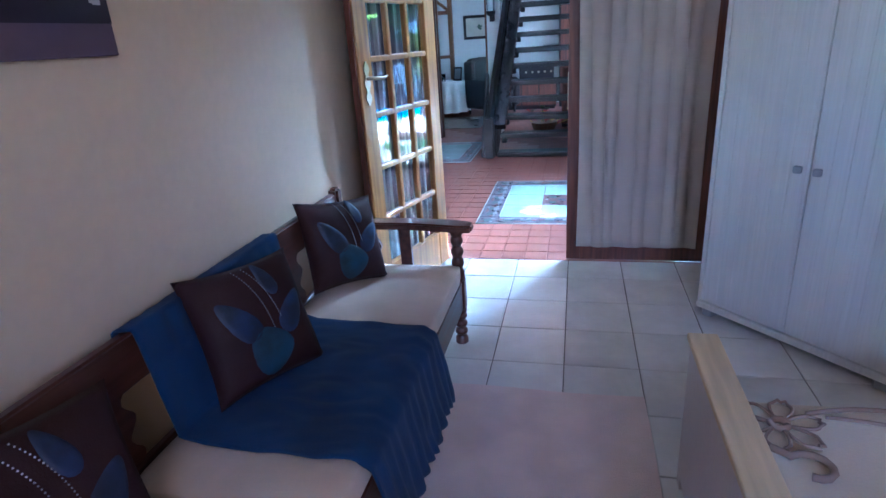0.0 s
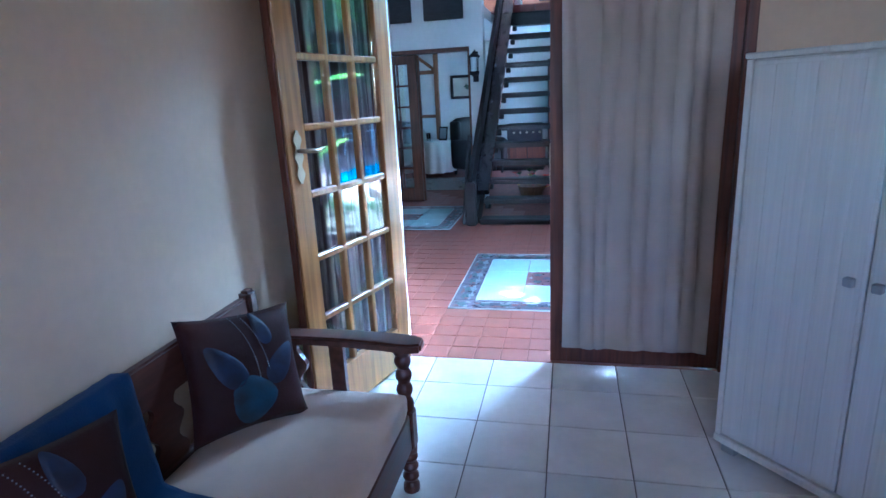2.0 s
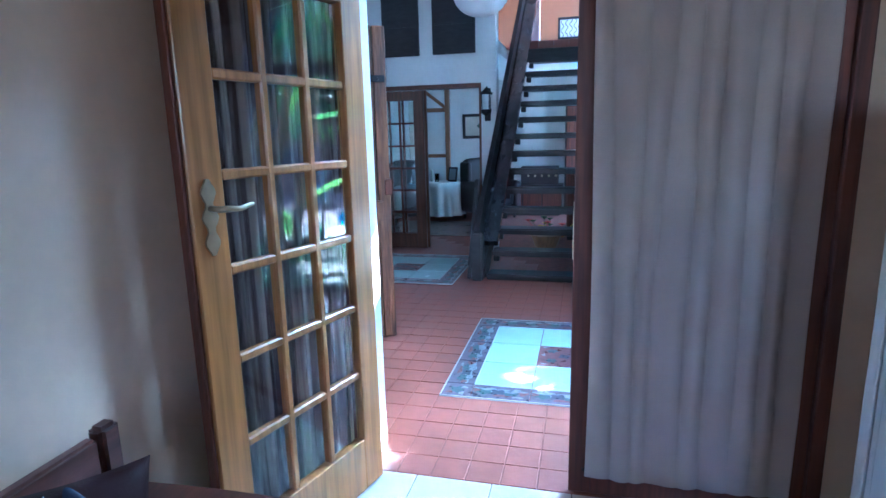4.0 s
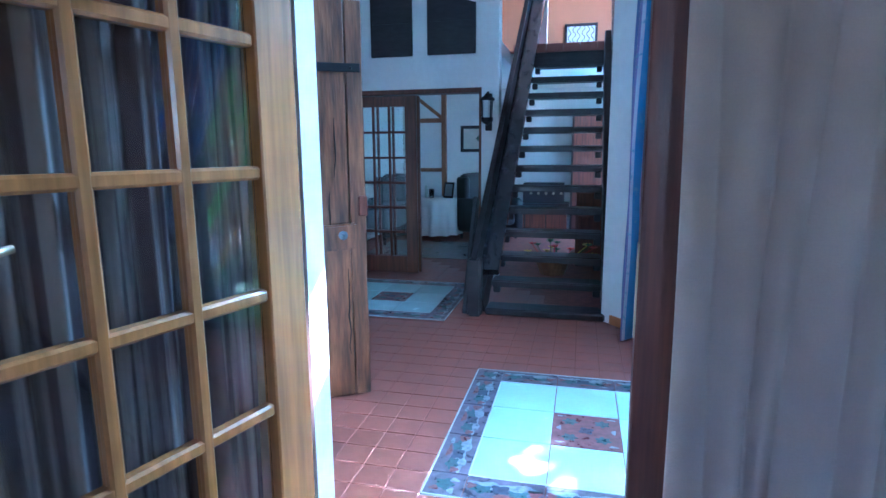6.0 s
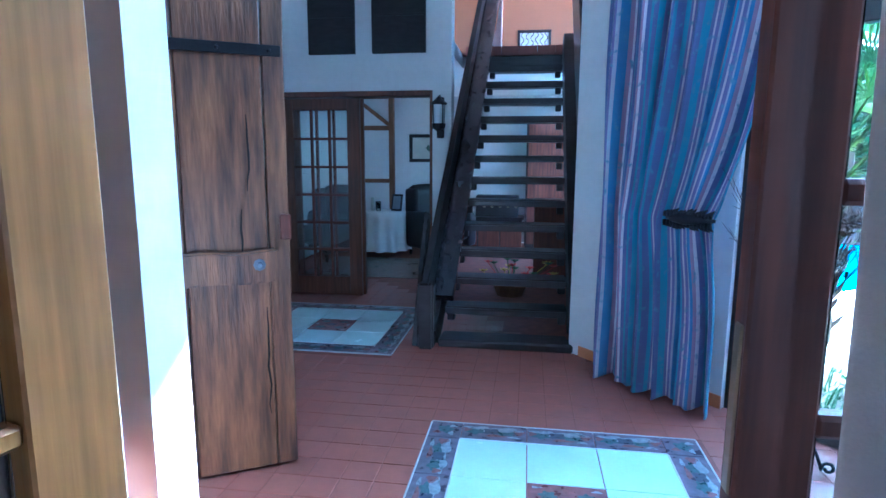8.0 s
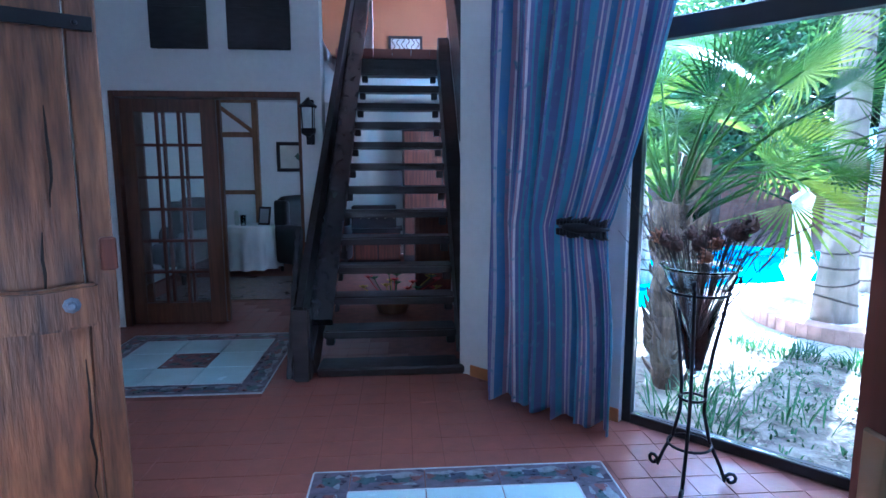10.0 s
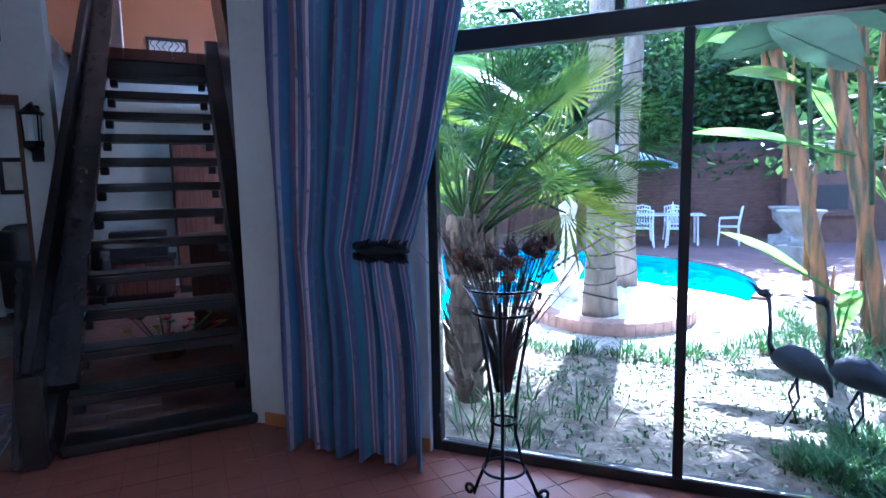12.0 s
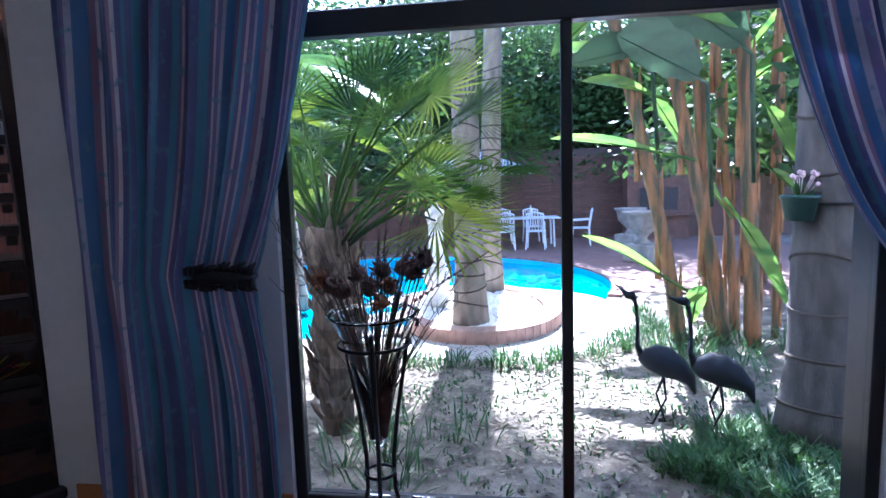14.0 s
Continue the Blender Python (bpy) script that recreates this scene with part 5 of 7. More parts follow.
cloth_table()
DK = mat("black_leather", (0.018, 0.016, 0.018), 0.42, vary=0.3, scale=6, bump=0.3, bscale=60)


def armchair(m):
    t = thing("armchair", "black leather wing armchair in the lounge", "armchair", m, "lounge armchairs")
    part("seat", rounded_slab(-0.3, 0.3, -0.32, 0.28, 0.22, 0.46, 0.03, 0.06), DK, t, smooth=True)
    part("backrest", rounded_slab(-0.33, 0.33, 0.22, 0.38, 0.3, 1.02, 0.02, 0.07), DK, t, smooth=True)
    for sx in (-1, 1):
        part("arm", rounded_slab(sx * 0.36 - 0.08, sx * 0.36 + 0.08, -0.36, 0.36, 0.12, 0.64, 0.02, 0.07), DK, t, smooth=True)
        part("wing", rounded_slab(sx * 0.34 - 0.05, sx * 0.34 + 0.05, 0.1, 0.36, 0.6, 0.98, 0.0, 0.045), DK, t, smooth=True)
        for y in (-0.28, 0.28):
            part("leg", lathe(bmesh.new(), [(0.02, 0), (0.03, 0.13)], 8, Matrix.Translation((sx * 0.33, y, 0))), M["stair"], t)
    return t


a1 = armchair(pose(-1.55, 7.6, 0, 0, 0, 50))
copy_thing(a1, pose(-3.1, 7.0, 0, 0, 0, -30))
rg = bmesh.new()
sheet(rg, lambda u, v: Vector((-3.0 + 1.5 * u, 5.75 + 1.35 * v, 0.008)), 8, 8, 0.006)
ru = part("patterned_rug", rg, decor("dark_rug_pattern", (0.12, 0.07, 0.05), (0.2, 0.13, 0.08)))
tagged(ru, "dark patterned oriental rug on the lounge floor", "rug")
# low cabinet and clutter seen between the treads
cb = thing("side_cabinet", "dark wooden cabinet behind the stairs", "cabinet")
part("body", boxed(-0.3, 0.9, 8.2, 8.6, 0.06, 2.0, 0.006), M["blackscreen"], cb)
part("door", boxed(-0.27, 0.29, 8.17, 8.198, 0.1, 1.95, 0.004), M["redwood"], cb)
part("door", boxed(0.31, 0.87, 8.17, 8.198, 0.1, 1.95, 0.004), M["redwood"], cb)
part("plinth", boxed(-0.29, 0.89, 8.22, 8.6, 0.0, 0.06), M["blackscreen"], cb)
# low table closed down to the floor, so the shadowed space reads dark
lt = thing("sideboard", "low dark wooden sideboard below the music system", "sideboard")
part("body", boxed(-1.36, -0.34, 7.92, 8.34, 0.05, 0.5, 0.005), M["blackscreen"], lt)
part("top", boxed(-1.4, -0.31, 7.9, 8.35, 0.502, 0.54, 0.005), M["stair"], lt)
part("plinth", boxed(-1.33, -0.37, 7.95, 8.3, 0.0, 0.048), M["stair"], lt)
for k in range(3):
    part("door", boxed(-1.34 + 0.34 * k, -1.02 + 0.34 * k, 7.9, 7.918, 0.08, 0.47, 0.004), M["redwood"], lt)
ms = thing("music_system", "black box with silver dials on the sideboard", "radio")
part("box", boxed(-1.05, -0.4, 7.98, 8.28, 0.54, 0.86, 0.008), M["blackscreen"], ms)
for k in range(5):
    part("dial", lathe(bmesh.new(), [(0.022, 0), (0.02, 0.02)], 10, pose(-0.92 + 0.12 * k, 7.98, 0.7, 90, 0, 0)), M["chrome"], ms)
wc = thing("wooden_chest", "dark wooden chest standing under the stairs", "chest")
part("body", boxed(-0.18, 0.3, 5.62, 6.02, 0.05, 0.92, 0.006), M["redwood"], wc)
part("lid", boxed(-0.2, 0.32, 5.6, 6.04, 0.925, 0.96, 0.006), M["redwood"], wc)
for q in range(3):
    part("drawer_front", boxed(-0.15, 0.27, 5.605, 5.618, 0.1 + 0.27 * q, 0.34 + 0.27 * q, 0.004), M["redwood"], wc)
part("plinth", boxed(-0.17, 0.29, 5.63, 6.01, 0.0, 0.048), M["stair"], wc)
rnd = random.Random(2)
fl = thing("flower_arrangement", "red and yellow flowers in a low basket", "flowers", pose(-0.42, 5.15, 0))
part("basket", lathe(bmesh.new(), [(0.14, 0), (0.2, 0.16), (0.18, 0.16)], 14), BR, fl)
for nm, col in (("red_bloom", (0.45, 0.03, 0.02)), ("yellow_bloom", (0.5, 0.35, 0.05)), ("leaf", (0.04, 0.1, 0.03))):
    mm = mat(nm + "_petal", col, 0.6, vary=0.25)
    for k in range(7):
        c = Vector((rnd.uniform(-0.3, 0.45), rnd.uniform(-0.15, 0.15), rnd.uniform(0.18, 0.36)))
        b = bmesh.new()
        for q in range(7):
            an = q * 0.9
            d = Vector((math.cos(an), math.sin(an) * 0.8, 0.5)) * 0.05
            w = Vector((-math.sin(an), math.cos(an), 0)) * 0.022
            vs = [b.verts.new(c), b.verts.new(c + d * 0.6 + w), b.verts.new(c + d * 1.1), b.verts.new(c + d * 0.6 - w)]
            b.faces.new(vs)
        tube(b, [c, Vector((c.x * 0.3, c.y * 0.3, 0.1))], 0.004, 5)
        part(nm, b, mm, fl)

# landing: grille window picture and side curtain
gw = thing("window_2", "small window with an ornamental black grille", "window", kind="structure")
for a, b2, c, d in ((-0.5, 0.05, 3.14, 3.18), (-0.5, 0.05, 3.49, 3.53), (-0.5, -0.46, 3.18, 3.49), (0.01, 0.05, 3.18, 3.49)):
    part("frame_bar", boxed(a, b2, 9.2, 9.25, c, d, 0.004), M["blackscreen"], gw)
part("pane", boxed(-0.46, 0.01, 9.235, 9.245, 3.18, 3.49), mat("bright_frosted_pane", (0.7, 0.78, 0.8), 0.3), gw)
for k in range(6):
    b = bmesh.new()
    x = -0.42 + 0.078 * k
    tube(b, [(x + 0.026 * math.sin(q * 0.9 + k), 9.225, 3.18 + 0.31 * q / 14) for q in range(15)], 0.006, 5)
    part("grille_bar", b, M["iron"], gw)
lc = thing("curtain", "pale pinkish striped curtain at the landing window", "curtain", group="")
part("cloth", sheet(bmesh.new(), lambda u, v: Vector((0.88 + gather(u, 0.5, 1, 5, 0.03, 3), 8.2 + 0.6 * u, 2.63 + 1.6 * v)), 60, 6, 0.003), mat("pink_curtain", (0.6, 0.42, 0.38), 0.85, vary=0.3, scale=2, stretch=(1, 9, 0.1), trans=0.3), lc, smooth=True)
# ---- garden ----
GZ = -0.25
RC, RR = Vector((4.7, 5.45, 0)), 1.3         # round palm bed
PC, PR = Vector((5.3, 8.2, 0)), 3.5          # pool


def ring_pts(c, r, n=72, a0=0.0, a1=6.2832):
    return [(c.x + r * math.cos(a0 + (a1 - a0) * k / n), c.y + r * math.sin(a0 + (a1 - a0) * k / n)) for k in range(n)]


def outdoor_ground():
    """One sheet to the horizon with the pool's round hole in it."""
    b = bmesh.new()
    n = 72
    radii = [PR, 4.4, 6, 9, 14, 24, 60, 200, 900]
    rings = []
    for r in radii:
        rg = []
        for k in range(n):
            an = 6.2832 * k / n
            x, y = PC.x + r * math.cos(an), PC.y + r * math.sin(an)
            rg.append(b.verts.new((x, y, GZ)))
        rings.append(rg)
    for p, q in zip(rings, rings[1:]):
        for k in range(n):
            b.faces.new((p[k], p[(k + 1) % n], q[(k + 1) % n], q[k]))
    return b


# the garden side is cut off at the house by its walls; under the house floors lie above this sheet
structure("ground", outdoor_ground(), M["soil"], "dry garden soil strewn with leaves and chips")
structure("ground_under_pool", prism(bmesh.new(), ring_pts(PC, PR + 0.05), GZ - 1.3, GZ - 1.2), M["pave"], "pale pool floor")
wb = bmesh.new()
o_, i_ = ring_pts(PC, PR + 0.02), ring_pts(PC, PR - 0.02)
va = [[wb.verts.new((x, y, z)) for x, y in pts] for pts, z in ((i_, GZ - 1.2), (i_, GZ + 0.002))]
for k in range(72):
    wb.faces.new((va[0][k], va[0][(k + 1) % 72], va[1][(k + 1) % 72], va[1][k]))
poolm = mat("turquoise_pool_plaster", (0.03, 0.42, 0.62), 0.5, vary=0.1, scale=2)
structure("pool_wall", wb, poolm, "turquoise pool wall")
wm = mat("pool_water", (0.02, 0.36, 0.58), 0.08, vary=0.12, scale=1.5, bump=0.5, bscale=5)
tagged(part("water", prism(bmesh.new(), ring_pts(PC, PR - 0.021), GZ - 0.14, GZ - 0.09), wm), "bright turquoise pool water", kind="structure")
# paved surround of bricks beyond the pool
M["brickpave"] = mat("brown_brick_paving", (0.2, 0.11, 0.085), 0.8, vary=0.25, scale=5, bump=0.5, bscale=30, each=0.12)
pv = bmesh.new()
o_, i_ = ring_pts(PC, 9.5, 72, -1.05, 3.0), ring_pts(PC, PR + 0.16, 72, -1.05, 3.0)
va = [[pv.verts.new((x, y, GZ + 0.012)) for x, y in pts] for pts in (i_, o_)]
for k in range(71):
    pv.faces.new((va[0][k], va[0][k + 1], va[1][k + 1], va[1][k]))
structure("paving", pv, M["brickpave"], "brown brick paving round the pool")
# coping bricks
cop = structure("pool_coping", prism(bmesh.new(), ring_pts(PC, PR + 0.18, 8), GZ - 0.3, GZ - 0.28), M["terragrout"], "brick coping along the pool's edge")
cm = bpy.data.meshes.new("brick")
b = boxed(-0.1, 0.1, -0.052, 0.052, -0.05, 0.025, 0.006)
b.to_mesh(cm)
b.free()
cm.materials.append(M["brickpave"])
nb = 190
for k in range(nb):
    an = -1.15 + 4.2 * k / nb
    lay("brick", cm, cop, PC.x + (PR + 0.08) * math.cos(an), PC.y + (PR + 0.08) * math.sin(an), GZ + 0.015, math.degrees(an))
# pale deck and raised ring of the palm bed
structure("pool_deck", prism(bmesh.new(), ring_pts(RC, 1.88), GZ - 0.2, GZ + 0.006), M["pave"], "pale sunlit paving round the palm bed")
def oval(r, an):
    """Point of the palm bed's oval, narrow across and long towards the pool."""
    a, b = 0.73 * r * math.cos(an), r * math.sin(an)
    return RC.x - 0.06 + 0.78 * a + 0.63 * b, RC.y + 0.05 - 0.63 * a + 0.78 * b


ringw = structure("palm_bed_wall", prism(bmesh.new(), [oval(RR - 0.03, 6.2832 * k / 72) for k in range(72)], GZ - 0.1, GZ + 0.11), M["pave"], "low round brick wall of the palm bed")
rm = bpy.data.meshes.new("brick")
b = boxed(-0.11, 0.11, -0.056, 0.056, 0.0, 0.15, 0.008)
b.to_mesh(rm)
b.free()
rm.materials.append(mat("pinkish_ring_brick", (0.36, 0.22, 0.17), 0.8, vary=0.2, scale=8, bump=0.5, each=0.1))
for k in range(62):
    an = 6.2832 * k / 62
    p, q = oval(RR - 0.04, an), oval(RR - 0.04, an + 0.01)
    lay("brick", rm, ringw, *p, GZ, math.degrees(math.atan2(q[1] - p[1], q[0] - p[0])) - 90)
# white pebbles
peb = bmesh.new()
rnd = random.Random(21)
for k in range(900):
    r, an = (RR - 0.2) * math.sqrt(rnd.random()), rnd.uniform(0, 6.28)
    s = rnd.uniform(0.02, 0.05)
    bmesh.ops.create_icosphere(peb, subdivisions=1, radius=1, matrix=Matrix.Translation((*oval(r, an), GZ + 0.115)) @ Euler((0, 0, an * 3)).to_matrix().to_4x4() @ Matrix.Diagonal((s * 1.4, s, s * 0.6, 1)))
tagged(part("white_pebbles", peb, mat("white_pebble", (0.68, 0.67, 0.64), 0.7, vary=0.15, scale=20)), "white pebbles covering the palm bed", "pebbles", kind="stuff")

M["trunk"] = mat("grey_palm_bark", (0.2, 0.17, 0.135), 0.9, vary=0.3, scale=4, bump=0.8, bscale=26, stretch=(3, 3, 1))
# thick palm's bark: the shade of the wild banana put into its colour
M["shadetrunk"] = mat("shaded_palm_bark", (0.085, 0.078, 0.07), 0.9, vary=0.35, scale=5, bump=0.8, bscale=26, stretch=(3, 3, 1))
M["ringmark"] = mat("dark_leaf_scar", (0.055, 0.042, 0.032), 0.9)
M["palmleaf"] = mat("green_palm_leaf", (0.03, 0.085, 0.025), 0.4, vary=0.35, scale=2, color2=(0.09, 0.17, 0.04), trans=0.5, bump=0)
# fan leaf in two colours: darkened as if shaded, yellowed as if backlit
M["fanleaf"] = mat("shaded_fan_leaf", (0.01, 0.034, 0.01), 0.6, scale=1.5, color2=(0.085, 0.16, 0.015), trans=0.4, bump=0, spec=0.12)
M["litfan"] = mat("backlit_fan_leaf", (0.07, 0.14, 0.015), 0.5, scale=1.5, color2=(0.28, 0.34, 0.03), trans=0.55, bump=0, spec=0.2)
M["treeleaf"] = mat("tree_leaf", (0.014, 0.042, 0.014), 0.5, scale=0.8, color2=(0.07, 0.14, 0.03), trans=0.35, bump=0, spec=0.3)
M["bark"] = mat("brown_tree_bark", (0.1, 0.07, 0.05), 0.9, vary=0.3, scale=6, bump=0.9, bscale=30)


def blade(b, p0, p1, w, droop=0.0, fold=0.25, n=3):
    """A narrow leaf from p0 to p1."""
    d = p1 - p0
    side = d.cross(Vector((0, 0, 1)))
    side = (side.normalized() if side.length > 1e-5 else Vector((1, 0, 0)))
    prev = None
    for i in range(n + 1):
        f = i / n
        c = p0 + d * f + Vector((0, 0, -droop * f * f))
        ww = w * (math.sin(math.pi * (0.12 + 0.88 * f)) if f < 1 else 0.04)
        row = [b.verts.new(c + side * ww), b.verts.new(c - Vector((0, 0, ww * fold))), b.verts.new(c - side * ww)]
        if prev:
            b.faces.new((prev[0], prev[1], row[1], row[0]))
            b.faces.new((prev[1], prev[2], row[2], row[1]))
        prev = row


def frond(b, base, dirv, length, droop, leaflets=34, ll=0.55, w=0.016):
    """A feather-leaved palm frond."""
    dirv = dirv.normalized()
    pts = [base + dirv * length * f + Vector((0, 0, -droop * f * f)) for f in [k / 12 for k in range(13)]]
    tube(b, pts, [0.022 * (1 - 0.8 * k / 12) for k in range(13)], 5)
    for k in range(leaflets):
        f = 0.12 + 0.88 * k / leaflets
        i = min(11, int(f * 12))
        p = pts[i].lerp(pts[i + 1], f * 12 - i)
        t = (pts[i + 1] - pts[i]).normalized()
        s = t.cross(Vector((0, 0, 1))).normalized()
        L = ll * math.sin(math.pi * min(1, 0.25 + 0.75 * f)) + 0.12
        for sg in (-1, 1):
            blade(b, p, p + (s * sg * 0.85 + t * 0.6 + Vector((0, 0, -0.12))) * L, w, 0.18 * L, n=2)


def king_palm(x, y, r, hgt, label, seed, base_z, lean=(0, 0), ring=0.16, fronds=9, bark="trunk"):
    rnd = random.Random(seed)
    t = thing("palm_tree", label, "palm tree", pose(x, y, base_z), "ringed palms")
    n = 26
    b = bmesh.new()
    pts = [Vector((lean[0] * (k / n) ** 1.5, lean[1] * (k / n) ** 1.5, hgt * k / n)) for k in range(n + 1)]
    tube(b, pts, [r * (1.32 - 0.32 * min(1, k / 3)) * (1 - 0.25 * k / n) * (1 + 0.02 * noise.noise(Vector((k, seed, 0)))) for k in range(n + 1)], 20)
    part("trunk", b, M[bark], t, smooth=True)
    z = 0.22
    while z < min(hgt, 3.2):
        f = z / hgt
        c = Vector((lean[0] * f ** 1.5, lean[1] * f ** 1.5, z))
        rr = r * (1.32 - 0.32 * min(1, f * n / 3)) * (1 - 0.25 * f)
        b = bmesh.new()
        tl = rnd.uniform(-0.07, 0.07) * r / 0.16
        tube(b, [c + Vector((rr * 1.006 * math.cos(q * 0.3142), rr * 1.006 * math.sin(q * 0.3142), tl * math.cos(q * 0.3142))) for q in range(21)], 0.011, 5)
        part("leaf_scar", b, M["ringmark"], t)
        z += rnd.uniform(0.85, 1.2) * ring
    b = bmesh.new()
    for k in range(fronds):
        an = 6.2832 * k / fronds + rnd.uniform(-0.3, 0.3)
        el = rnd.uniform(0.1, 1.0)
        frond(b, pts[-1], Vector((math.cos(an), math.sin(an), el)), rnd.uniform(1.7, 2.3), rnd.uniform(0.8, 1.5))
    tagged(part("crown", b, M["palmleaf"], t, "arching feather-shaped green fronds"), kind="stuff")
    return t


# crowns lie out of view; height and fronds set to shade the hall floor
king_palm(4.02, 4.93, 0.16, 6.0, "tall grey ringed palm in the pebble bed", 1, GZ + 0.11, (0.16, 0.23), fronds=34)
king_palm(5.5, 6.15, 0.15, 5.6, "tall grey ringed palm in the pebble bed", 2, GZ + 0.11, (0.13, -0.14), fronds=24)
king_palm(3.84, 1.47, 0.2, 4.6, "thick grey ringed palm trunk near the window", 3, GZ - 0.01, (0.25, 0.1), 0.3, bark="shadetrunk")
king_palm(3.15, 7.6, 0.15, 3.2, "grey palm behind the fan leaves", 4, GZ - 0.01, (-0.2, 0.2))


def hanging_pot():
    t = thing("hanging_pot", "dark green pot with pale blooms strapped to the thick palm trunk", "plant pot", pose(3.67, 1.57, 1.13))
    part("pot", lathe(bmesh.new(), [(0.075, 0), (0.1, 0.13), (0.108, 0.13), (0.108, 0.15), (0.09, 0.15), (0.08, 0.1)], 18), mat("dark_green_plastic", (0.015, 0.06, 0.05), 0.4), t, smooth=True)
    part("strap", tube(bmesh.new(), [(0.22 + 0.205 * math.cos(q * 0.2618), -0.08 + 0.205 * math.sin(q * 0.2618), 0.1) for q in range(25)], 0.008, 6), M["iron"], t)
    part("earth", lathe(bmesh.new(), [(0.02, 0.125), (0.085, 0.125), (0.085, 0.13)], 14), M["soil"], t)
    rnd = random.Random(9)
    for nm, mm, n in (("leaf", M["palmleaf"], 26), ("bloom", mat("pale_pink_petal", (0.6, 0.42, 0.45), 0.7, vary=0.2), 9)):
        for k in range(n):
            b = bmesh.new()
            an, h = rnd.uniform(0, 6.28), rnd.uniform(0.08, 0.2)
            d = Vector((math.cos(an), math.sin(an), 0)) * rnd.uniform(0.03, 0.13)
            p = Vector((0, 0, 0.13))
            if nm == "leaf":
                blade(b, p + d * 0.2, p + d + Vector((0, 0, h * 0.8)), 0.016, 0.05)
            else:
                bmesh.ops.create_icosphere(b, subdivisions=1, radius=0.016, matrix=Matrix.Translation(p + d * 0.8 + Vector((0, 0, h))))
                tube(b, [p + d * 0.1, p + d * 0.8 + Vector((0, 0, h))], 0.002, 4)
            part(nm, b, mm, t)


hanging_pot()


def fan_leaf(b, hub, normal, spine, R, segs=34, spread=2.3, rnd=random):
    """A pleated fan of narrow segments; spine points to its tip."""
    normal, spine = normal.normalized(), spine.normalized()
    side = normal.cross(spine).normalized()
    for k in range(segs):
        a = (k / (segs - 1) - 0.5) * 2 * spread
        d = spine * math.cos(a) + side * math.sin(a)
        L = R * (0.72 + 0.28 * math.cos(a * 0.6)) * rnd.uniform(0.92, 1.05)
        w = R * spread / segs * 0.52
        perp = normal.cross(d).normalized()
        prev = None
        for f, ww in ((0.03, 0.06), (0.55, 0.55), (0.8, 0.34), (1.0, 0.02)):
            c = hub + d * L * f + normal * (-0.16 * R * f * f) + Vector((0, 0, -0.1 * R * f ** 3))
            row = [b.verts.new(c + perp * w * ww * 1.0), b.verts.new(c + normal * w * ww * 0.5), b.verts.new(c - perp * w * ww)]
            if prev:
                b.faces.new((prev[0], prev[1], row[1], row[0]))
                b.faces.new((prev[1], prev[2], row[2], row[1]))
            prev = row


def fan_palm(x, y, z0, crown_z, n, label, seed, reach, toward, spread_an, R=0.62, el0=-0.1, leafm="fanleaf"):
    rnd = random.Random(seed)
    t = thing("fan_palm", label, "palm", pose(x, y, z0), "fan palms")
    b = bmesh.new()
    hgt = crown_z
    tube(b, [(0.012 * math.sin(k), 0.012 * math.cos(k * 1.3), hgt * k / 20) for k in range(21)], [0.1 + 0.012 * (k % 2) + 0.002 * k for k in range(21)], 12)
    for k in range(70):
        an, z = rnd.uniform(0, 6.28), rnd.uniform(0.05, hgt)
        d = Vector((math.cos(an), math.sin(an), 0))
        tube(b, [d * 0.09 + Vector((0, 0, z)), d * 0.15 + Vector((0, 0, z + 0.06)), d * rnd.uniform(0.16, 0.2) + Vector((0, 0, z + rnd.uniform(0.1, 0.2)))], [0.03, 0.02, 0.006], 5)
    part("trunk", b, mat("fibrous_palm_trunk", (0.12, 0.085, 0.055), 0.95, vary=0.4, scale=9, stretch=(4, 4, 1), bump=1.0, bscale=30), t)
    pb, lb = bmesh.new(), bmesh.new()
    for k in range(n):
        an = toward + rnd.uniform(-spread_an, spread_an)
        el = rnd.uniform(el0, 1.25)
        L = reach * rnd.uniform(0.55, 1.1)
        d = Vector((math.cos(an) * math.cos(el), math.sin(an) * math.cos(el), math.sin(el)))
        base = Vector((0, 0, hgt - rnd.uniform(0, 0.25)))
        hub = base + d * L + Vector((0, 0, -0.12 * L))
        tube(pb, [base, base + d * L * 0.5, hub], [0.014, 0.011, 0.008], 5)
        out = (d + Vector((0, 0, -0.45))).normalized()
        nrm = Vector((rnd.uniform(-0.3, 0.3), rnd.uniform(-0.3, 0.3), 0)) + d.cross(Vector((-math.sin(an), math.cos(an), 0))) * -1
        nrm += Vector((rnd.uniform(-0.9, 0.9), rnd.uniform(-0.9, 0.9), rnd.uniform(-0.4, 0.4)))
        fan_leaf(lb, hub, nrm, out, R * rnd.uniform(0.75, 1.15), 26, 1.7, rnd)
    tagged(part("petioles", pb, M["fanleaf"], t, "thin green leaf stalks"), kind="stuff")
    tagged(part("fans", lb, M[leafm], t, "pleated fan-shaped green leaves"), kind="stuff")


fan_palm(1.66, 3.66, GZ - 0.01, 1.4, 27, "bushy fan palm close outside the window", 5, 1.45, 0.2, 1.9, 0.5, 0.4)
fan_palm(2.35, 4.7, GZ - 0.01, 1.75, 18, "tall fan palm with yellow-green leaves coloured as if backlit", 6, 1.25, -0.1, 2.0, 0.66, leafm="litfan")


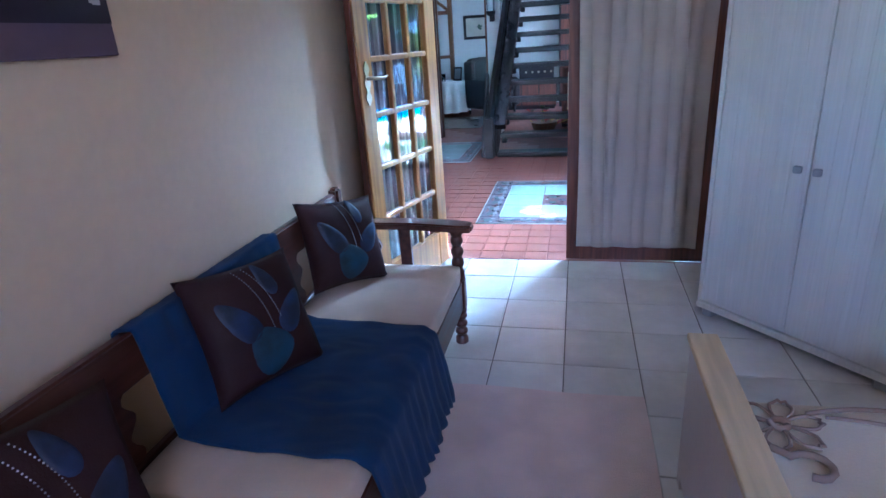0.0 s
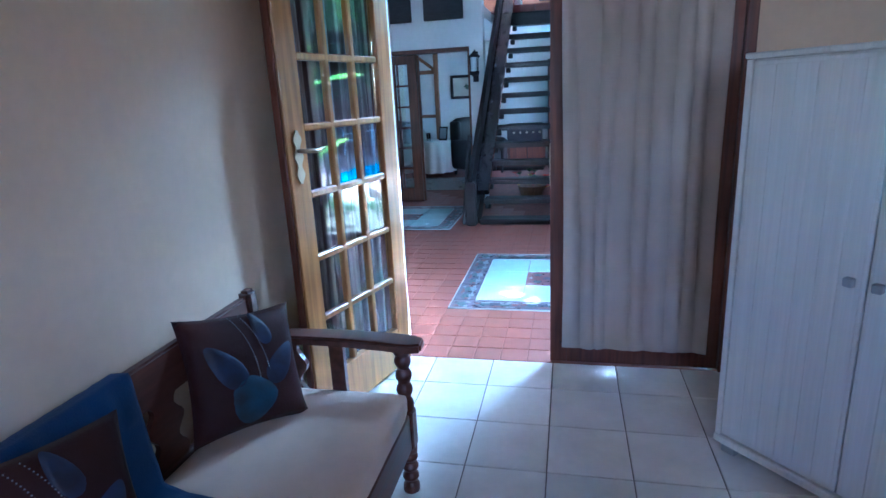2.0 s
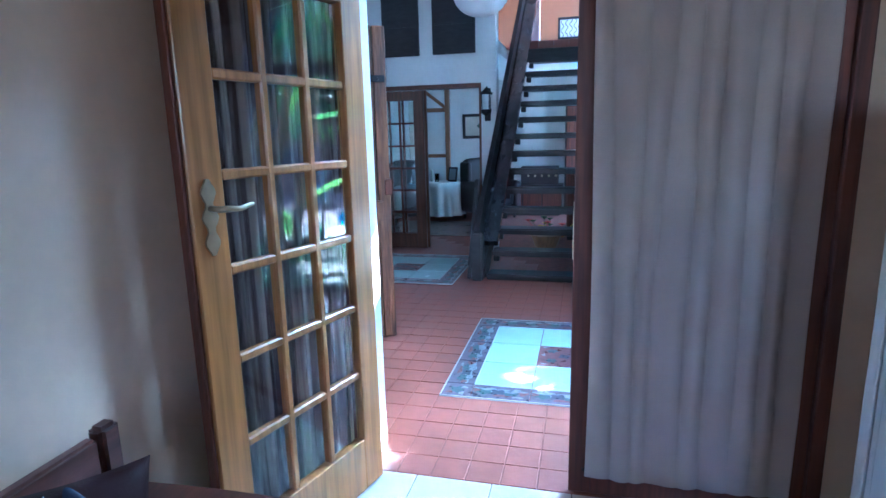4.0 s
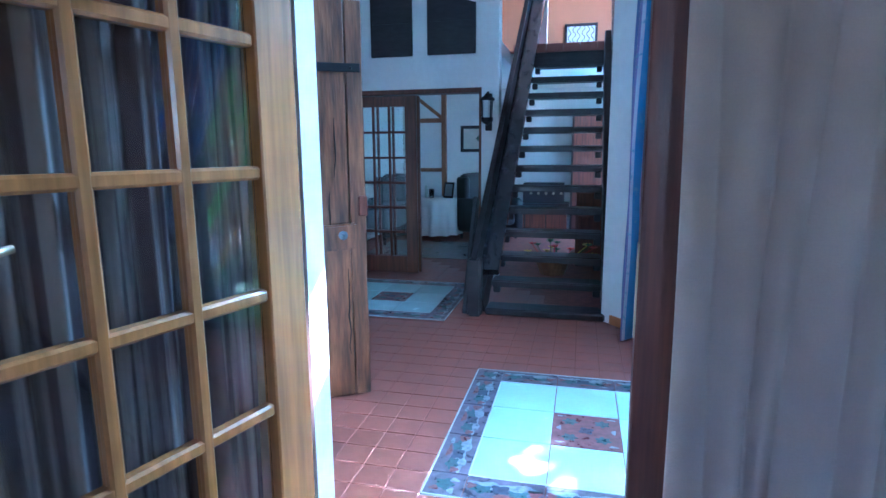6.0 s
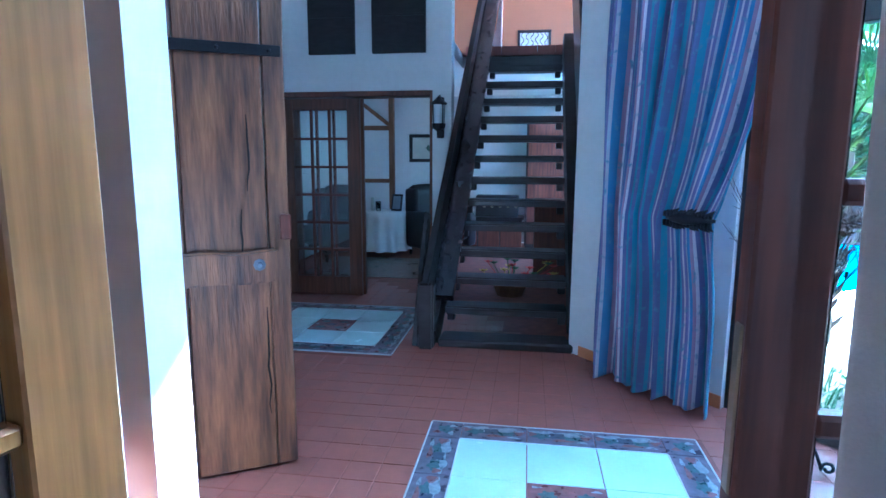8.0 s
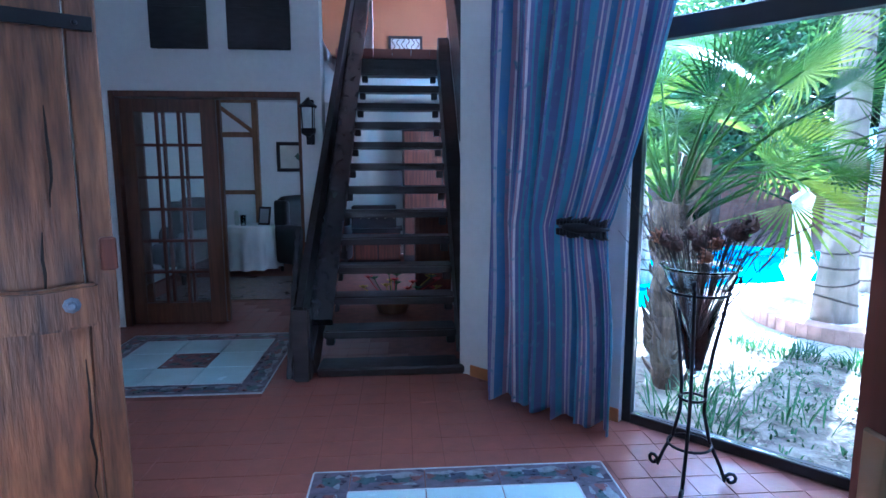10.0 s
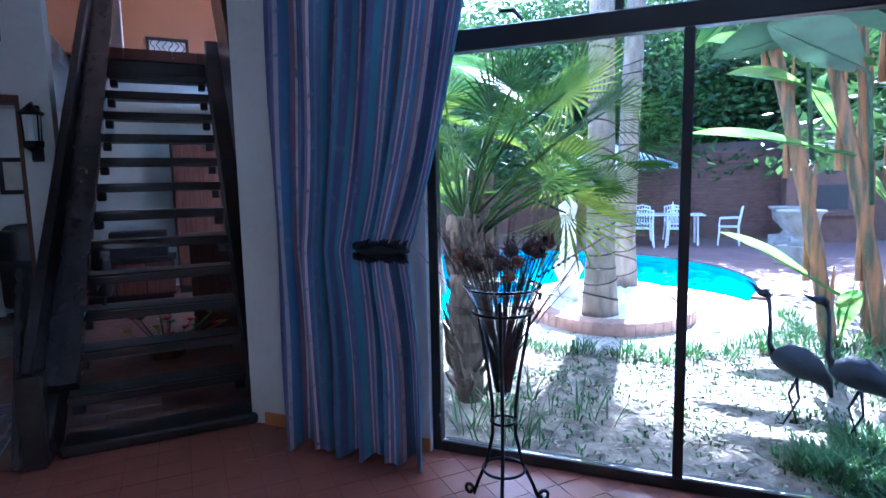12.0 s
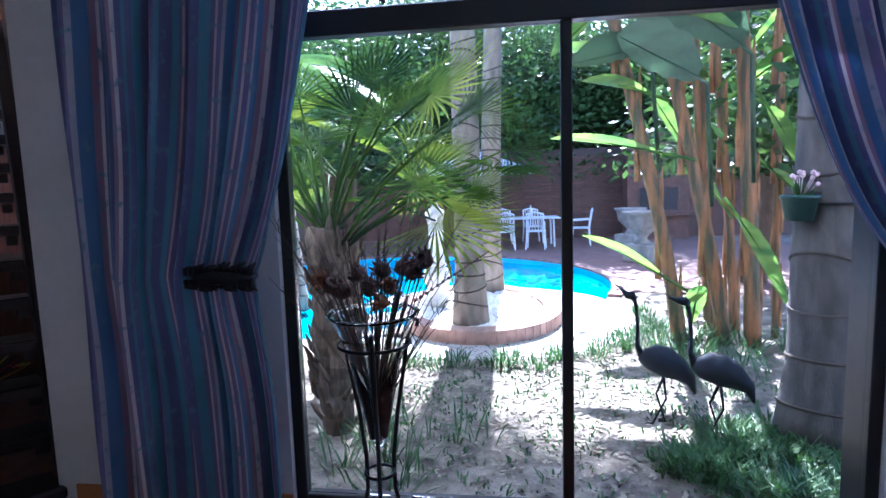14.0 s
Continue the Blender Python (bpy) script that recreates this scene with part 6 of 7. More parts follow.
# strelitzia clump
def paddle(b, base, tip, w, droop, up):
    d = tip - base
    side = d.cross(up).normalized()
    n = 12
    prev = None
    for i in range(n + 1):
        f = i / n
        c = base + d * f + Vector((0, 0, -droop * f * f))
        ww = w * math.sin(math.pi * min(1, 0.06 + 0.94 * f)) ** 0.7 if i < n else 0.01
        rip = 1 + 0.06 * math.sin(i * 2.7)
        row = [b.verts.new(c + side * ww * rip + Vector((0, 0, 0.35 * ww))), b.verts.new(c), b.verts.new(c - side * ww + Vector((0, 0, 0.35 * ww)))]
        if prev:
            b.faces.new((prev[0], prev[1], row[1], row[0]))
            b.faces.new((prev[1], prev[2], row[2], row[1]))
        prev = row


def strelitzia():
    t = thing("strelitzia_clump", "clump of tall brown-stemmed wild banana with paddle leaves", "plant", pose(5.35, 3.3, GZ - 0.01))
    rnd = random.Random(13)
    stemm = mat("orange_brown_stem", (0.27, 0.12, 0.045), 0.7, scale=3.0, stretch=(7, 7, 0.7), color2=(0.07, 0.07, 0.035), bump=1.0, bscale=14, lo=0.42, hi=0.6, fine=0.3)
    lm = mat("paddle_leaf", (0.06, 0.16, 0.035), 0.35, vary=0.3, scale=2, color2=(0.2, 0.33, 0.06), trans=0.6, bump=0.1, bscale=30, stretch=(1, 1, 6))
    fib = mat("dry_leaf_sheath", (0.24, 0.12, 0.05), 0.9, vary=0.5, scale=5, bump=0.6)
    U, Vv = Vector((-0.45, 0.89, 0)), Vector((0.89, 0.45, 0))      # across and along the view from the hall
    stems = [(-0.09, -0.1, 0.6, 3.3, 0.13), (-0.5, -0.05, 0.2, 3.4, 0.125), (-0.37, 0.3, -0.15, 3.3, 0.1), (-0.75, -0.1, -0.55, 3.5, 0.135), (-0.98, 0.3, -0.92, 3.2, 0.065), (-0.62, 0.5, -0.35, 3.2, 0.09)]
    tops = []
    for u, v, u1, h, r in stems:
        r *= 0.56
        b = bmesh.new()
        n = 18
        h, u1 = h * 1.35, u + (u1 - u) * 1.4
        tops.append((u1, v, h))
        pts = [U * (u + (u1 - u) * (k / n) ** 1.2) + Vv * v + Vector((0, 0, h * k / n)) for k in range(n + 1)]
        tube(b, pts, [0.9 * r * (1.15 - 0.35 * k / n) * (1 + 0.08 * math.sin(k * 2.1 + u * 9)) for k in range(n + 1)], 12)
        s = part("stem", b, stemm, t, smooth=True)
        for k in range(2, n, 2):
            b = bmesh.new()
            sg = -1 if k % 4 else 1
            p = pts[k]
            tube(b, [p - Vector((0, 0, 0.35)) + U * sg * r * 0.75, p + U * sg * r * 0.9, p + Vector((0, 0, 0.3)) + U * sg * r * 1.0], [0.035, 0.028, 0.006], 6)
            part("leaf_sheath", b, fib, s)
    leaves = [(0.15, -0.3, 1.92, 1.2, -0.2, 2.2), (0.1, -0.3, 0.72, 0.85, -0.35, 1.18), (0.25, -0.2, 2.5, 0.85, -0.3, 2.75), (0.55, -0.6, 3.35, -0.5, -1.1, 2.85), (-0.6, -0.4, 3.4, -1.15, -0.9, 2.7), (0.7, -0.3, 3.3, 1.1, -0.6, 2.9),
              (-0.15, 0.3, 1.9, 0.25, 0.4, 2.6), (-0.6, -0.3, 1.25, -1.0, -0.4, 0.65), (-0.85, 0.2, 2.3, -1.15, 0.1, 1.8), (-0.9, 0.2, 1.7, -1.3, 0.0, 1.3), (-0.2, -0.3, 0.25, -0.28, -0.4, 0.8), (-0.7, 0.4, 2.6, -1.2, 0.3, 3.0), (-0.45, 0.4, 1.4, -0.1, 0.5, 1.9), (0.4, 0.1, 2.8, 1.2, 0.3, 3.3), (-0.6, 0.4, 2.8, -1.2, 0.8, 3.6)]
    for u, v, h in tops:
        for q in range(4):
            an = rnd.uniform(0, 6.28)
            leaves.append((u, v, h - 0.1 * q, u + 1.15 * math.cos(an), v + 1.15 * math.sin(an), h + rnd.uniform(-0.5, 0.9)))
    for k, (u, v, z, u1, v1, z1) in enumerate(leaves):
        a, e = U * u + Vv * v + Vector((0, 0, z)), U * u1 + Vv * v1 + Vector((0, 0, z1))
        b = bmesh.new()
        paddle(b, a, e, rnd.uniform(0.1, 0.15) if k < 15 and k not in (3, 4, 5) else 0.27, rnd.uniform(0.0, 0.2), Vector((0.3, 0.3, 1)))
        tube(b, [a - (e - a) * 0.35, a, a + (e - a) * 0.97 + Vector((0, 0, -0.02))], [0.018, 0.014, 0.004], 5)
        part("leaf", b, lm, t, smooth=True)
    broad = mat("broad_grey_green_leaf", (0.05, 0.1, 0.05), 0.4, vary=0.25, scale=2, trans=0.35, bump=0.15, bscale=24, stretch=(1, 1, 5))
    for a, e, w in (((-0.65, -0.57, 2.5), (-0.68, 0.2, 3.12), 0.24), ((-0.6, -0.9, 2.7), (-0.9, -0.2, 3.5), 0.26), ((-0.4, 0.1, 2.9), (-0.7, 0.75, 2.95), 0.15)):
        a, e = Vector(a), Vector(e)
        b = bmesh.new()
        paddle(b, a, e, w, 0.12, Vector((1, 0.5, 0.6)))
        tube(b, [a - Vector((-0.3, 0, 1.1)), a - (e - a) * 0.1, a, a + (e - a) * 0.95 + Vector((0, 0, -0.11))], [0.022, 0.018, 0.014, 0.004], 6)
        part("leaf", b, broad, t, "broad grey-green paddle leaf", smooth=True)


strelitzia()


def grass_patch(name, label, pts, seed, blades, hmin, hmax, spread):
    b = bmesh.new()
    rnd = random.Random(seed)
    for x, y in pts:
        for k in range(blades):
            an, r = rnd.uniform(0, 6.28), spread * math.sqrt(rnd.random())
            p = Vector((x + r * math.cos(an), y + r * math.sin(an), GZ - 0.01))
            h = rnd.uniform(hmin, hmax)
            out = Vector((math.cos(an + rnd.uniform(-1, 1)), math.sin(an + rnd.uniform(-1, 1)), 0)) * h * rnd.uniform(0.3, 0.9)
            blade(b, p, p + out + Vector((0, 0, h)), rnd.uniform(0.004, 0.009), h * rnd.uniform(0.2, 0.6), 0.3, 3)
    return tagged(part(name, b, M["grass"]), label, "grass", kind="stuff")


rnd = random.Random(31)
edge = [(RC.x + 1.98 * math.cos(a) + rnd.uniform(-0.12, 0.12), RC.y + 1.98 * math.sin(a) + rnd.uniform(-0.12, 0.12)) for a in [3.6 + 0.075 * k for k in range(26)]]
grass_patch("border_grass", "tufts of grass along the edge of the paving", edge, 1, 46, 0.1, 0.22, 0.13)
near = [(3.35 + rnd.uniform(-0.55, 0.35), 1.55 + rnd.uniform(-0.55, 0.35)) for k in range(46)]
grass_patch("lush_grass", "lush green grass at the foot of the thick palm", near, 2, 90, 0.07, 0.2, 0.16)
left = [(1.7 + rnd.uniform(-0.35, 0.7), 3.1 + rnd.uniform(-0.5, 0.5)) for k in range(16)]
grass_patch("spider_grass", "arching grassy leaves below the window", left, 3, 12, 0.16, 0.36, 0.1)
low = [(rnd.uniform(1.7, 4.6), rnd.uniform(1.2, 4.0)) for k in range(300)]
grass_patch("sparse_seedlings", "sparse low seedlings in the dry soil", [p for p in low if (p[0] * 0.733 + p[1] * 0.68) > 2.75], 4, 9, 0.03, 0.09, 0.08)
far = [(4.6 + rnd.uniform(-0.4, 1.2), 2.6 + rnd.uniform(-0.6, 0.7)) for k in range(26)]
grass_patch("clump_grass", "green undergrowth round the wild banana", far, 5, 30, 0.12, 0.35, 0.2)
# leaf litter
lit = bmesh.new()
for k in range(8000):
    x, y = rnd.uniform(1.2, 5.6), rnd.uniform(0.8, 4.8)
    if x * 0.733 + y * 0.68 < 2.7:
        continue
    s, an = rnd.uniform(0.012, 0.034), rnd.uniform(0, 6.28)
    c = Vector((x, y, GZ + rnd.uniform(0.004, 0.016)))
    d, e = Vector((math.cos(an), math.sin(an), rnd.uniform(-0.25, 0.25))) * s, Vector((-math.sin(an), math.cos(an), rnd.uniform(-0.25, 0.25))) * s * 0.5
    lit.faces.new([lit.verts.new(c + q) for q in (d, e, -d, -e)])
tagged(part("leaf_litter", lit, mat("dry_fallen_leaf", (0.05, 0.045, 0.025), 0.85, scale=9, color2=(0.4, 0.34, 0.25))), "dry fallen leaves and chips on the soil", "leaf litter", kind="stuff")


def crane(m, label, beak_up=0.0):
    b = bmesh.new()
    body = [Vector((0.2, 0, 0.5)), Vector((0.14, 0, 0.5)), Vector((0.05, 0, 0.51)), Vector((-0.08, 0, 0.49)), Vector((-0.2, 0, 0.45)), Vector((-0.3, 0, 0.38)), Vector((-0.34, 0, 0.28))]
    tube(b, body, [0.03, 0.075, 0.11, 0.118, 0.09, 0.05, 0.012], 16)
    tube(b, [Vector((0.17, 0, 0.5)), Vector((0.22, 0, 0.6)), Vector((0.22, 0, 0.75)), Vector((0.235, 0, 0.9)), Vector((0.26, 0, 0.97))], [0.04, 0.024, 0.019, 0.019, 0.022], 10)
    tube(b, [Vector((0.235, 0, 0.96)), Vector((0.28, 0, 0.985)), Vector((0.33, 0, 0.985)), Vector((0.4, 0, 1.0 + beak_up)), Vector((0.47, 0, 1.03 + beak_up))], [0.022, 0.036, 0.028, 0.01, 0.002], 10)
    for s in (-1, 1):
        tube(b, [Vector((-0.05, 0.05 * s, 0.4)), Vector((-0.02 - 0.06 * s, 0.05 * s, 0.22)), Vector((0.0 + 0.05 * s, 0.05 * s, 0.0))], [0.018, 0.011, 0.009], 6)
        for q in (-0.5, 0, 0.5):
            tube(b, [Vector((0.05 * s, 0.05 * s, 0.006)), Vector((0.05 * s + 0.07 * math.cos(q), 0.05 * s + 0.07 * math.sin(q), 0.006))], [0.007, 0.004], 5)
    me = bpy.data.meshes.new("crane_sculpture")
    bmesh.ops.recalc_face_normals(b, faces=b.faces[:])
    b.to_mesh(me)
    b.free()
    me.materials.append(M["crane"])
    me.polygons.foreach_set("use_smooth", [True] * len(me.polygons))
    ob = new("crane_sculpture", me)
    ob.matrix_basis = m
    return tagged(ob, label, "sculpture", "metal crane sculptures")


M["crane"] = mat("blue_grey_patinated_metal", (0.016, 0.021, 0.03), 0.6, 0.0, vary=0.5, scale=9, bump=0.4, spec=0.15)
crane(pose(3.34, 2.26, GZ, 0, 0, 108) @ Matrix.Diagonal((0.66, 0.78, 0.88, 1)), "blue-grey metal crane sculpture with raised beak on the soil", 0.04)
crane(pose(3.43, 1.93, GZ, 0, 0, 115) @ Matrix.Diagonal((0.66, 0.78, 0.88, 1)), "blue-grey metal crane sculpture standing in the grass")


def statue():
    b = bmesh.new()
    lathe(b, [(0.21, 0), (0.21, 0.08), (0.15, 0.12), (0.12, 0.2), (0.16, 0.3), (0.2, 0.38), (0.16, 0.46), (0.1, 0.5), (0.13, 0.52), (0.13, 0.55)], 20)
    lathe(b, [(0.1, 0.55), (0.105, 0.7), (0.09, 0.85), (0.1, 0.98), (0.085, 1.06), (0.11, 1.16), (0.115, 1.22), (0.045, 1.27), (0.04, 1.3), (0.062, 1.35), (0.065, 1.4), (0.03, 1.45)], 16)
    tube(b, [(0.1, 0, 1.2), (0.17, 0.02, 1.05), (0.1, 0.09, 0.98)], [0.035, 0.03, 0.025], 8)
    tube(b, [(-0.1, 0, 1.2), (-0.16, 0.03, 1.08), (-0.09, 0.08, 1.2)], [0.035, 0.03, 0.025], 8)
    o = part("garden_statue", b, mat("white_cast_stone", (0.62, 0.6, 0.55), 0.85, vary=0.15, scale=8, bump=0.5), None, at=pose(4.36, 5.95, GZ + 0.108, 0, 0, 30), smooth=True)
    tagged(o, "white stone garden statue on a round pedestal", "statue")


statue()


def garden_chair(m):
    t = thing("garden_chair", "white metal garden chair on the paving", "chair", m, "white garden chairs")
    for x in (-0.2, 0.2):
        for y in (-0.2, 0.2):
            part("leg", tube(bmesh.new(), [(x * 1.15, y * 1.15, 0), (x, y, 0.44)], 0.02, 6), M["wchair"], t)
        part("arm", tube(bmesh.new(), [(x, 0.2, 0.66), (x, -0.2, 0.64), (x, -0.22, 0.44)], 0.018, 6), M["wchair"], t)
        part("back_post", tube(bmesh.new(), [(x, 0.2, 0.44), (x, 0.27, 0.88)], 0.02, 6), M["wchair"], t)
    part("seat", boxed(-0.23, 0.23, -0.23, 0.23, 0.43, 0.455, 0.008), M["wchair"], t)
    part("back_rail", tube(bmesh.new(), [(-0.2, 0.27, 0.87), (0, 0.285, 0.92), (0.2, 0.27, 0.87)], 0.022, 6), M["wchair"], t)
    for k in range(5):
        x = -0.14 + 0.07 * k
        part("back_slat", tube(bmesh.new(), [(x, 0.21, 0.47), (x * 0.8, 0.25, 0.7), (x, 0.275, 0.89)], 0.011, 5), M["wchair"], t)
    return t


M["wchair"] = mat("white_garden_metal", (0.72, 0.74, 0.76), 0.5, vary=0.08, bump=0.2)
TC = Vector((10.7, 10.35, GZ + 0.012))
gt = thing("garden_table", "long white garden table on the paving", "table", pose(TC.x, TC.y, TC.z, 0, 0, -43))
part("tabletop", boxed(-0.9, 0.9, -0.45, 0.45, 0.71, 0.74, 0.01), M["wchair"], gt)
for x in (-0.75, 0.75):
    for y in (-0.35, 0.35):
        part("leg", tube(bmesh.new(), [(x, y, 0), (x * 0.97, y * 0.97, 0.72)], 0.025, 8), M["wchair"], gt)
TM = pose(TC.x, TC.y, TC.z, 0, 0, -43)
gc = garden_chair(TM @ pose(-0.5, -0.75, 0, 0, 0, 180))
for x, y, r in ((0.25, -0.75, 170), (-0.5, 0.75, 0), (0.3, 0.75, 8), (1.45, -0.1, 262), (-1.4, 0.0, 95)):
    copy_thing(gc, TM @ pose(x, y, 0, 0, 0, r))
bt = thing("bottle", "small bottle on the white garden table", "bottle", TM @ pose(0.2, 0.1, 0.74))
part("glass_body", lathe(bmesh.new(), [(0.04, 0), (0.04, 0.18), (0.015, 0.24), (0.014, 0.3)], 10), M["wchair"], bt)


def umbrella():
    t = thing("garden_umbrella", "pale blue-grey garden umbrella over the table", "umbrella", pose(TC.x - 0.9, TC.y + 0.9, GZ + 0.012))
    part("pole", tube(bmesh.new(), [(0, 0, 0), (0, 0, 2.5)], 0.025, 8), M["wchair"], t)
    part("base", lathe(bmesh.new(), [(0.25, 0), (0.25, 0.06), (0.05, 0.1)], 16), M["pave"], t)
    b = bmesh.new()
    n = 8
    ctr = b.verts.new((0, 0, 2.52))
    rim = [b.verts.new((1.55 * math.cos(6.2832 * k / n), 1.55 * math.sin(6.2832 * k / n), 1.98)) for k in range(n)]
    low = [b.verts.new((1.56 * math.cos(6.2832 * k / n), 1.56 * math.sin(6.2832 * k / n), 1.86)) for k in range(n)]
    for k in range(n):
        b.faces.new((ctr, rim[k], rim[(k + 1) % n]))
        b.faces.new((rim[k], low[k], low[(k + 1) % n], rim[(k + 1) % n]))
    part("canopy", b, mat("pale_blue_canvas", (0.5, 0.58, 0.66), 0.8, vary=0.08, trans=0.3), t)


umbrella()


def urn(x, y, s, label):
    t = thing("garden_urn", label, "urn", pose(x, y, GZ + 0.012), "stone urns")
    um = mat("weathered_stone_urn", (0.28, 0.26, 0.23), 0.9, vary=0.25, scale=7, bump=0.6)
    part("plinth", boxed(-0.28 * s, 0.28 * s, -0.28 * s, 0.28 * s, 0, 0.35 * s, 0.015), um, t)
    part("bowl", lathe(bmesh.new(), [(0.2 * s, 0.35 * s), (0.08 * s, 0.45 * s), (0.1 * s, 0.5 * s), (0.3 * s, 0.7 * s), (0.33 * s, 0.92 * s), (0.4 * s, 0.97 * s), (0.4 * s, 1.0 * s), (0.34 * s, 1.0 * s), (0.3 * s, 0.85 * s)], 20), um, t, smooth=True)
    return t


urn(11.9, 8.0, 0.95, "weathered stone urn on a plinth by the wall")
urn(10.06, 6.53, 1.0, "weathered stone urn on the paving")

# boundary wall of brick behind the table, with a dark hearth
BW = pose(13.0, 10.6, 0, 0, 0, -47)
brick = mat("dark_brown_brick", (0.12, 0.06, 0.042), 0.85, vary=0.25, scale=6, bump=0.5, each=0.12)
bw = structure("wall_boundary", boxed(-16, 13, 0, 0.25, GZ, 2.3, m=BW), mat("brick_mortar", (0.08, 0.055, 0.045), 0.9), "dark brown brick boundary wall of the garden")
bk = bpy.data.meshes.new("course")
b = boxed(-0.5, 0.5, -0.012, 0.0, 0.008, 0.082, 0.003)
b.to_mesh(bk)
b.free()
bk.materials.append(brick)
for j in range(26):
    for k in range(11):
        o = new("brick_course", bk)
        o.parent = bw
        o.matrix_basis = BW @ pose(-6.0 + 1.01 * k + 0.12 * (j % 2), -0.001, GZ + 0.09 * j)
hb_ = thing("fireplace", "dark built-in brick fireplace against the boundary wall", "fireplace", BW)
part("chimney_breast", boxed(1.4, 3.0, -0.75, -0.02, GZ, 2.6, 0.02), brick, hb_)
# flat dark panel drawn for the shaded recess
part("opening", boxed(1.7, 2.7, -0.765, -0.74, 0.55, 1.15), M["blackscreen"], hb_)
part("hearth_shelf", boxed(1.3, 3.1, -0.95, -0.7, 0.4, 0.5, 0.01), brick, hb_)


def tree(x, y, h, r, n, seed, z0=1.6, label="dense dark green garden tree"):
    rnd = random.Random(seed)
    t = thing("tree", label, "tree", pose(x, y, GZ - 0.02), "garden trees")
    b = bmesh.new()
    top = Vector((rnd.uniform(-0.4, 0.4), rnd.uniform(-0.4, 0.4), h * 0.7))
    tube(b, [Vector((0, 0, 0)), top * 0.4 + Vector((0.1, 0, 0)), top], [0.2, 0.14, 0.06], 9)
    tips = []
    for k in range(11):
        an, f = rnd.uniform(0, 6.28), rnd.uniform(0.3, 0.95)
        p = top * f
        e = p + Vector((math.cos(an) * r * rnd.uniform(0.4, 0.9), math.sin(an) * r * rnd.uniform(0.4, 0.9), rnd.uniform(-0.1, 0.3) * h))
        tube(b, [p, (p + e) / 2 + Vector((0, 0, 0.15)), e], [0.06, 0.04, 0.012], 6)
        tips += [e, (p + e) / 2]
    part("trunk", b, M["bark"], t, smooth=True)
    vs, fs = [], []
    for k in range(n):
        c = rnd.choice(tips)
        q = Vector((rnd.gauss(0, 1), rnd.gauss(0, 1), rnd.gauss(0, 0.8))) * r * 0.3
        c = c + q
        if c.z < z0:
            c.z = z0 + rnd.random() * 0.6
        s = rnd.uniform(0.055, 0.13)
        d = Vector((rnd.gauss(0, 1), rnd.gauss(0, 1), rnd.gauss(0, 0.5) - 0.3)).normalized() * s
        e = d.cross(Vector((rnd.gauss(0, 1), rnd.gauss(0, 1), rnd.gauss(0, 1)))).normalized() * s * 0.45
        i = len(vs)
        vs += [c - d, c + e, c + d, c - e]
        fs.append((i, i + 1, i + 2, i + 3))
    me = bpy.data.meshes.new("crown")
    me.from_pydata(vs, [], fs)
    me.materials.append(M["treeleaf"])
    o = new("crown", me)
    o.parent = t
    tagged(o, "crown of small dark green leaves", kind="stuff")


for k, (u, v, h, r) in enumerate(((-11, 2.2, 6.5, 2.6), (-7.5, 1.2, 7.5, 2.6), (-4.5, 2.0, 7.0, 2.5), (-1.5, 0.9, 7.5, 2.6), (1.2, 2.0, 7.0, 2.6), (4.0, 1.0, 8.0, 2.8), (7.0, 1.6, 7.5, 2.8), (10.5, 0.5, 7.5, 2.8), (-13.5, -2.5, 7, 2.8), (-3.0, 4.5, 10, 3.4), (3.0, 4.8, 10, 3.4), (8.5, 4.5, 10, 3.4), (-9, 5, 10, 3.4), (-6, 3.5, 9, 3), (0, 3.4, 9, 3), (5.6, 3.2, 9, 3), (0.2, 6.5, 12, 3.6), (6, 6.5, 12, 3.6), (-6, 6.5, 12, 3.6))):
    p = BW @ Vector((u, v, 0))
    tree(p.x, p.y, h, r, 15000, 100 + k)
for k, (x, y, h, r) in enumerate(((9.0, 4.0, 5.5, 1.9), (8.0, 2.0, 5.5, 2.0), (6.6, 11.9, 6, 2.2))):
    tree(x, y, h, r, 8000, 140 + k, 1.7)
# ---- terracotta tiles of the hall floor, nearest ones as parts ----
TT = 0.153
tm = tile_mesh("terracotta_tile", TT, TT, M["terra"])


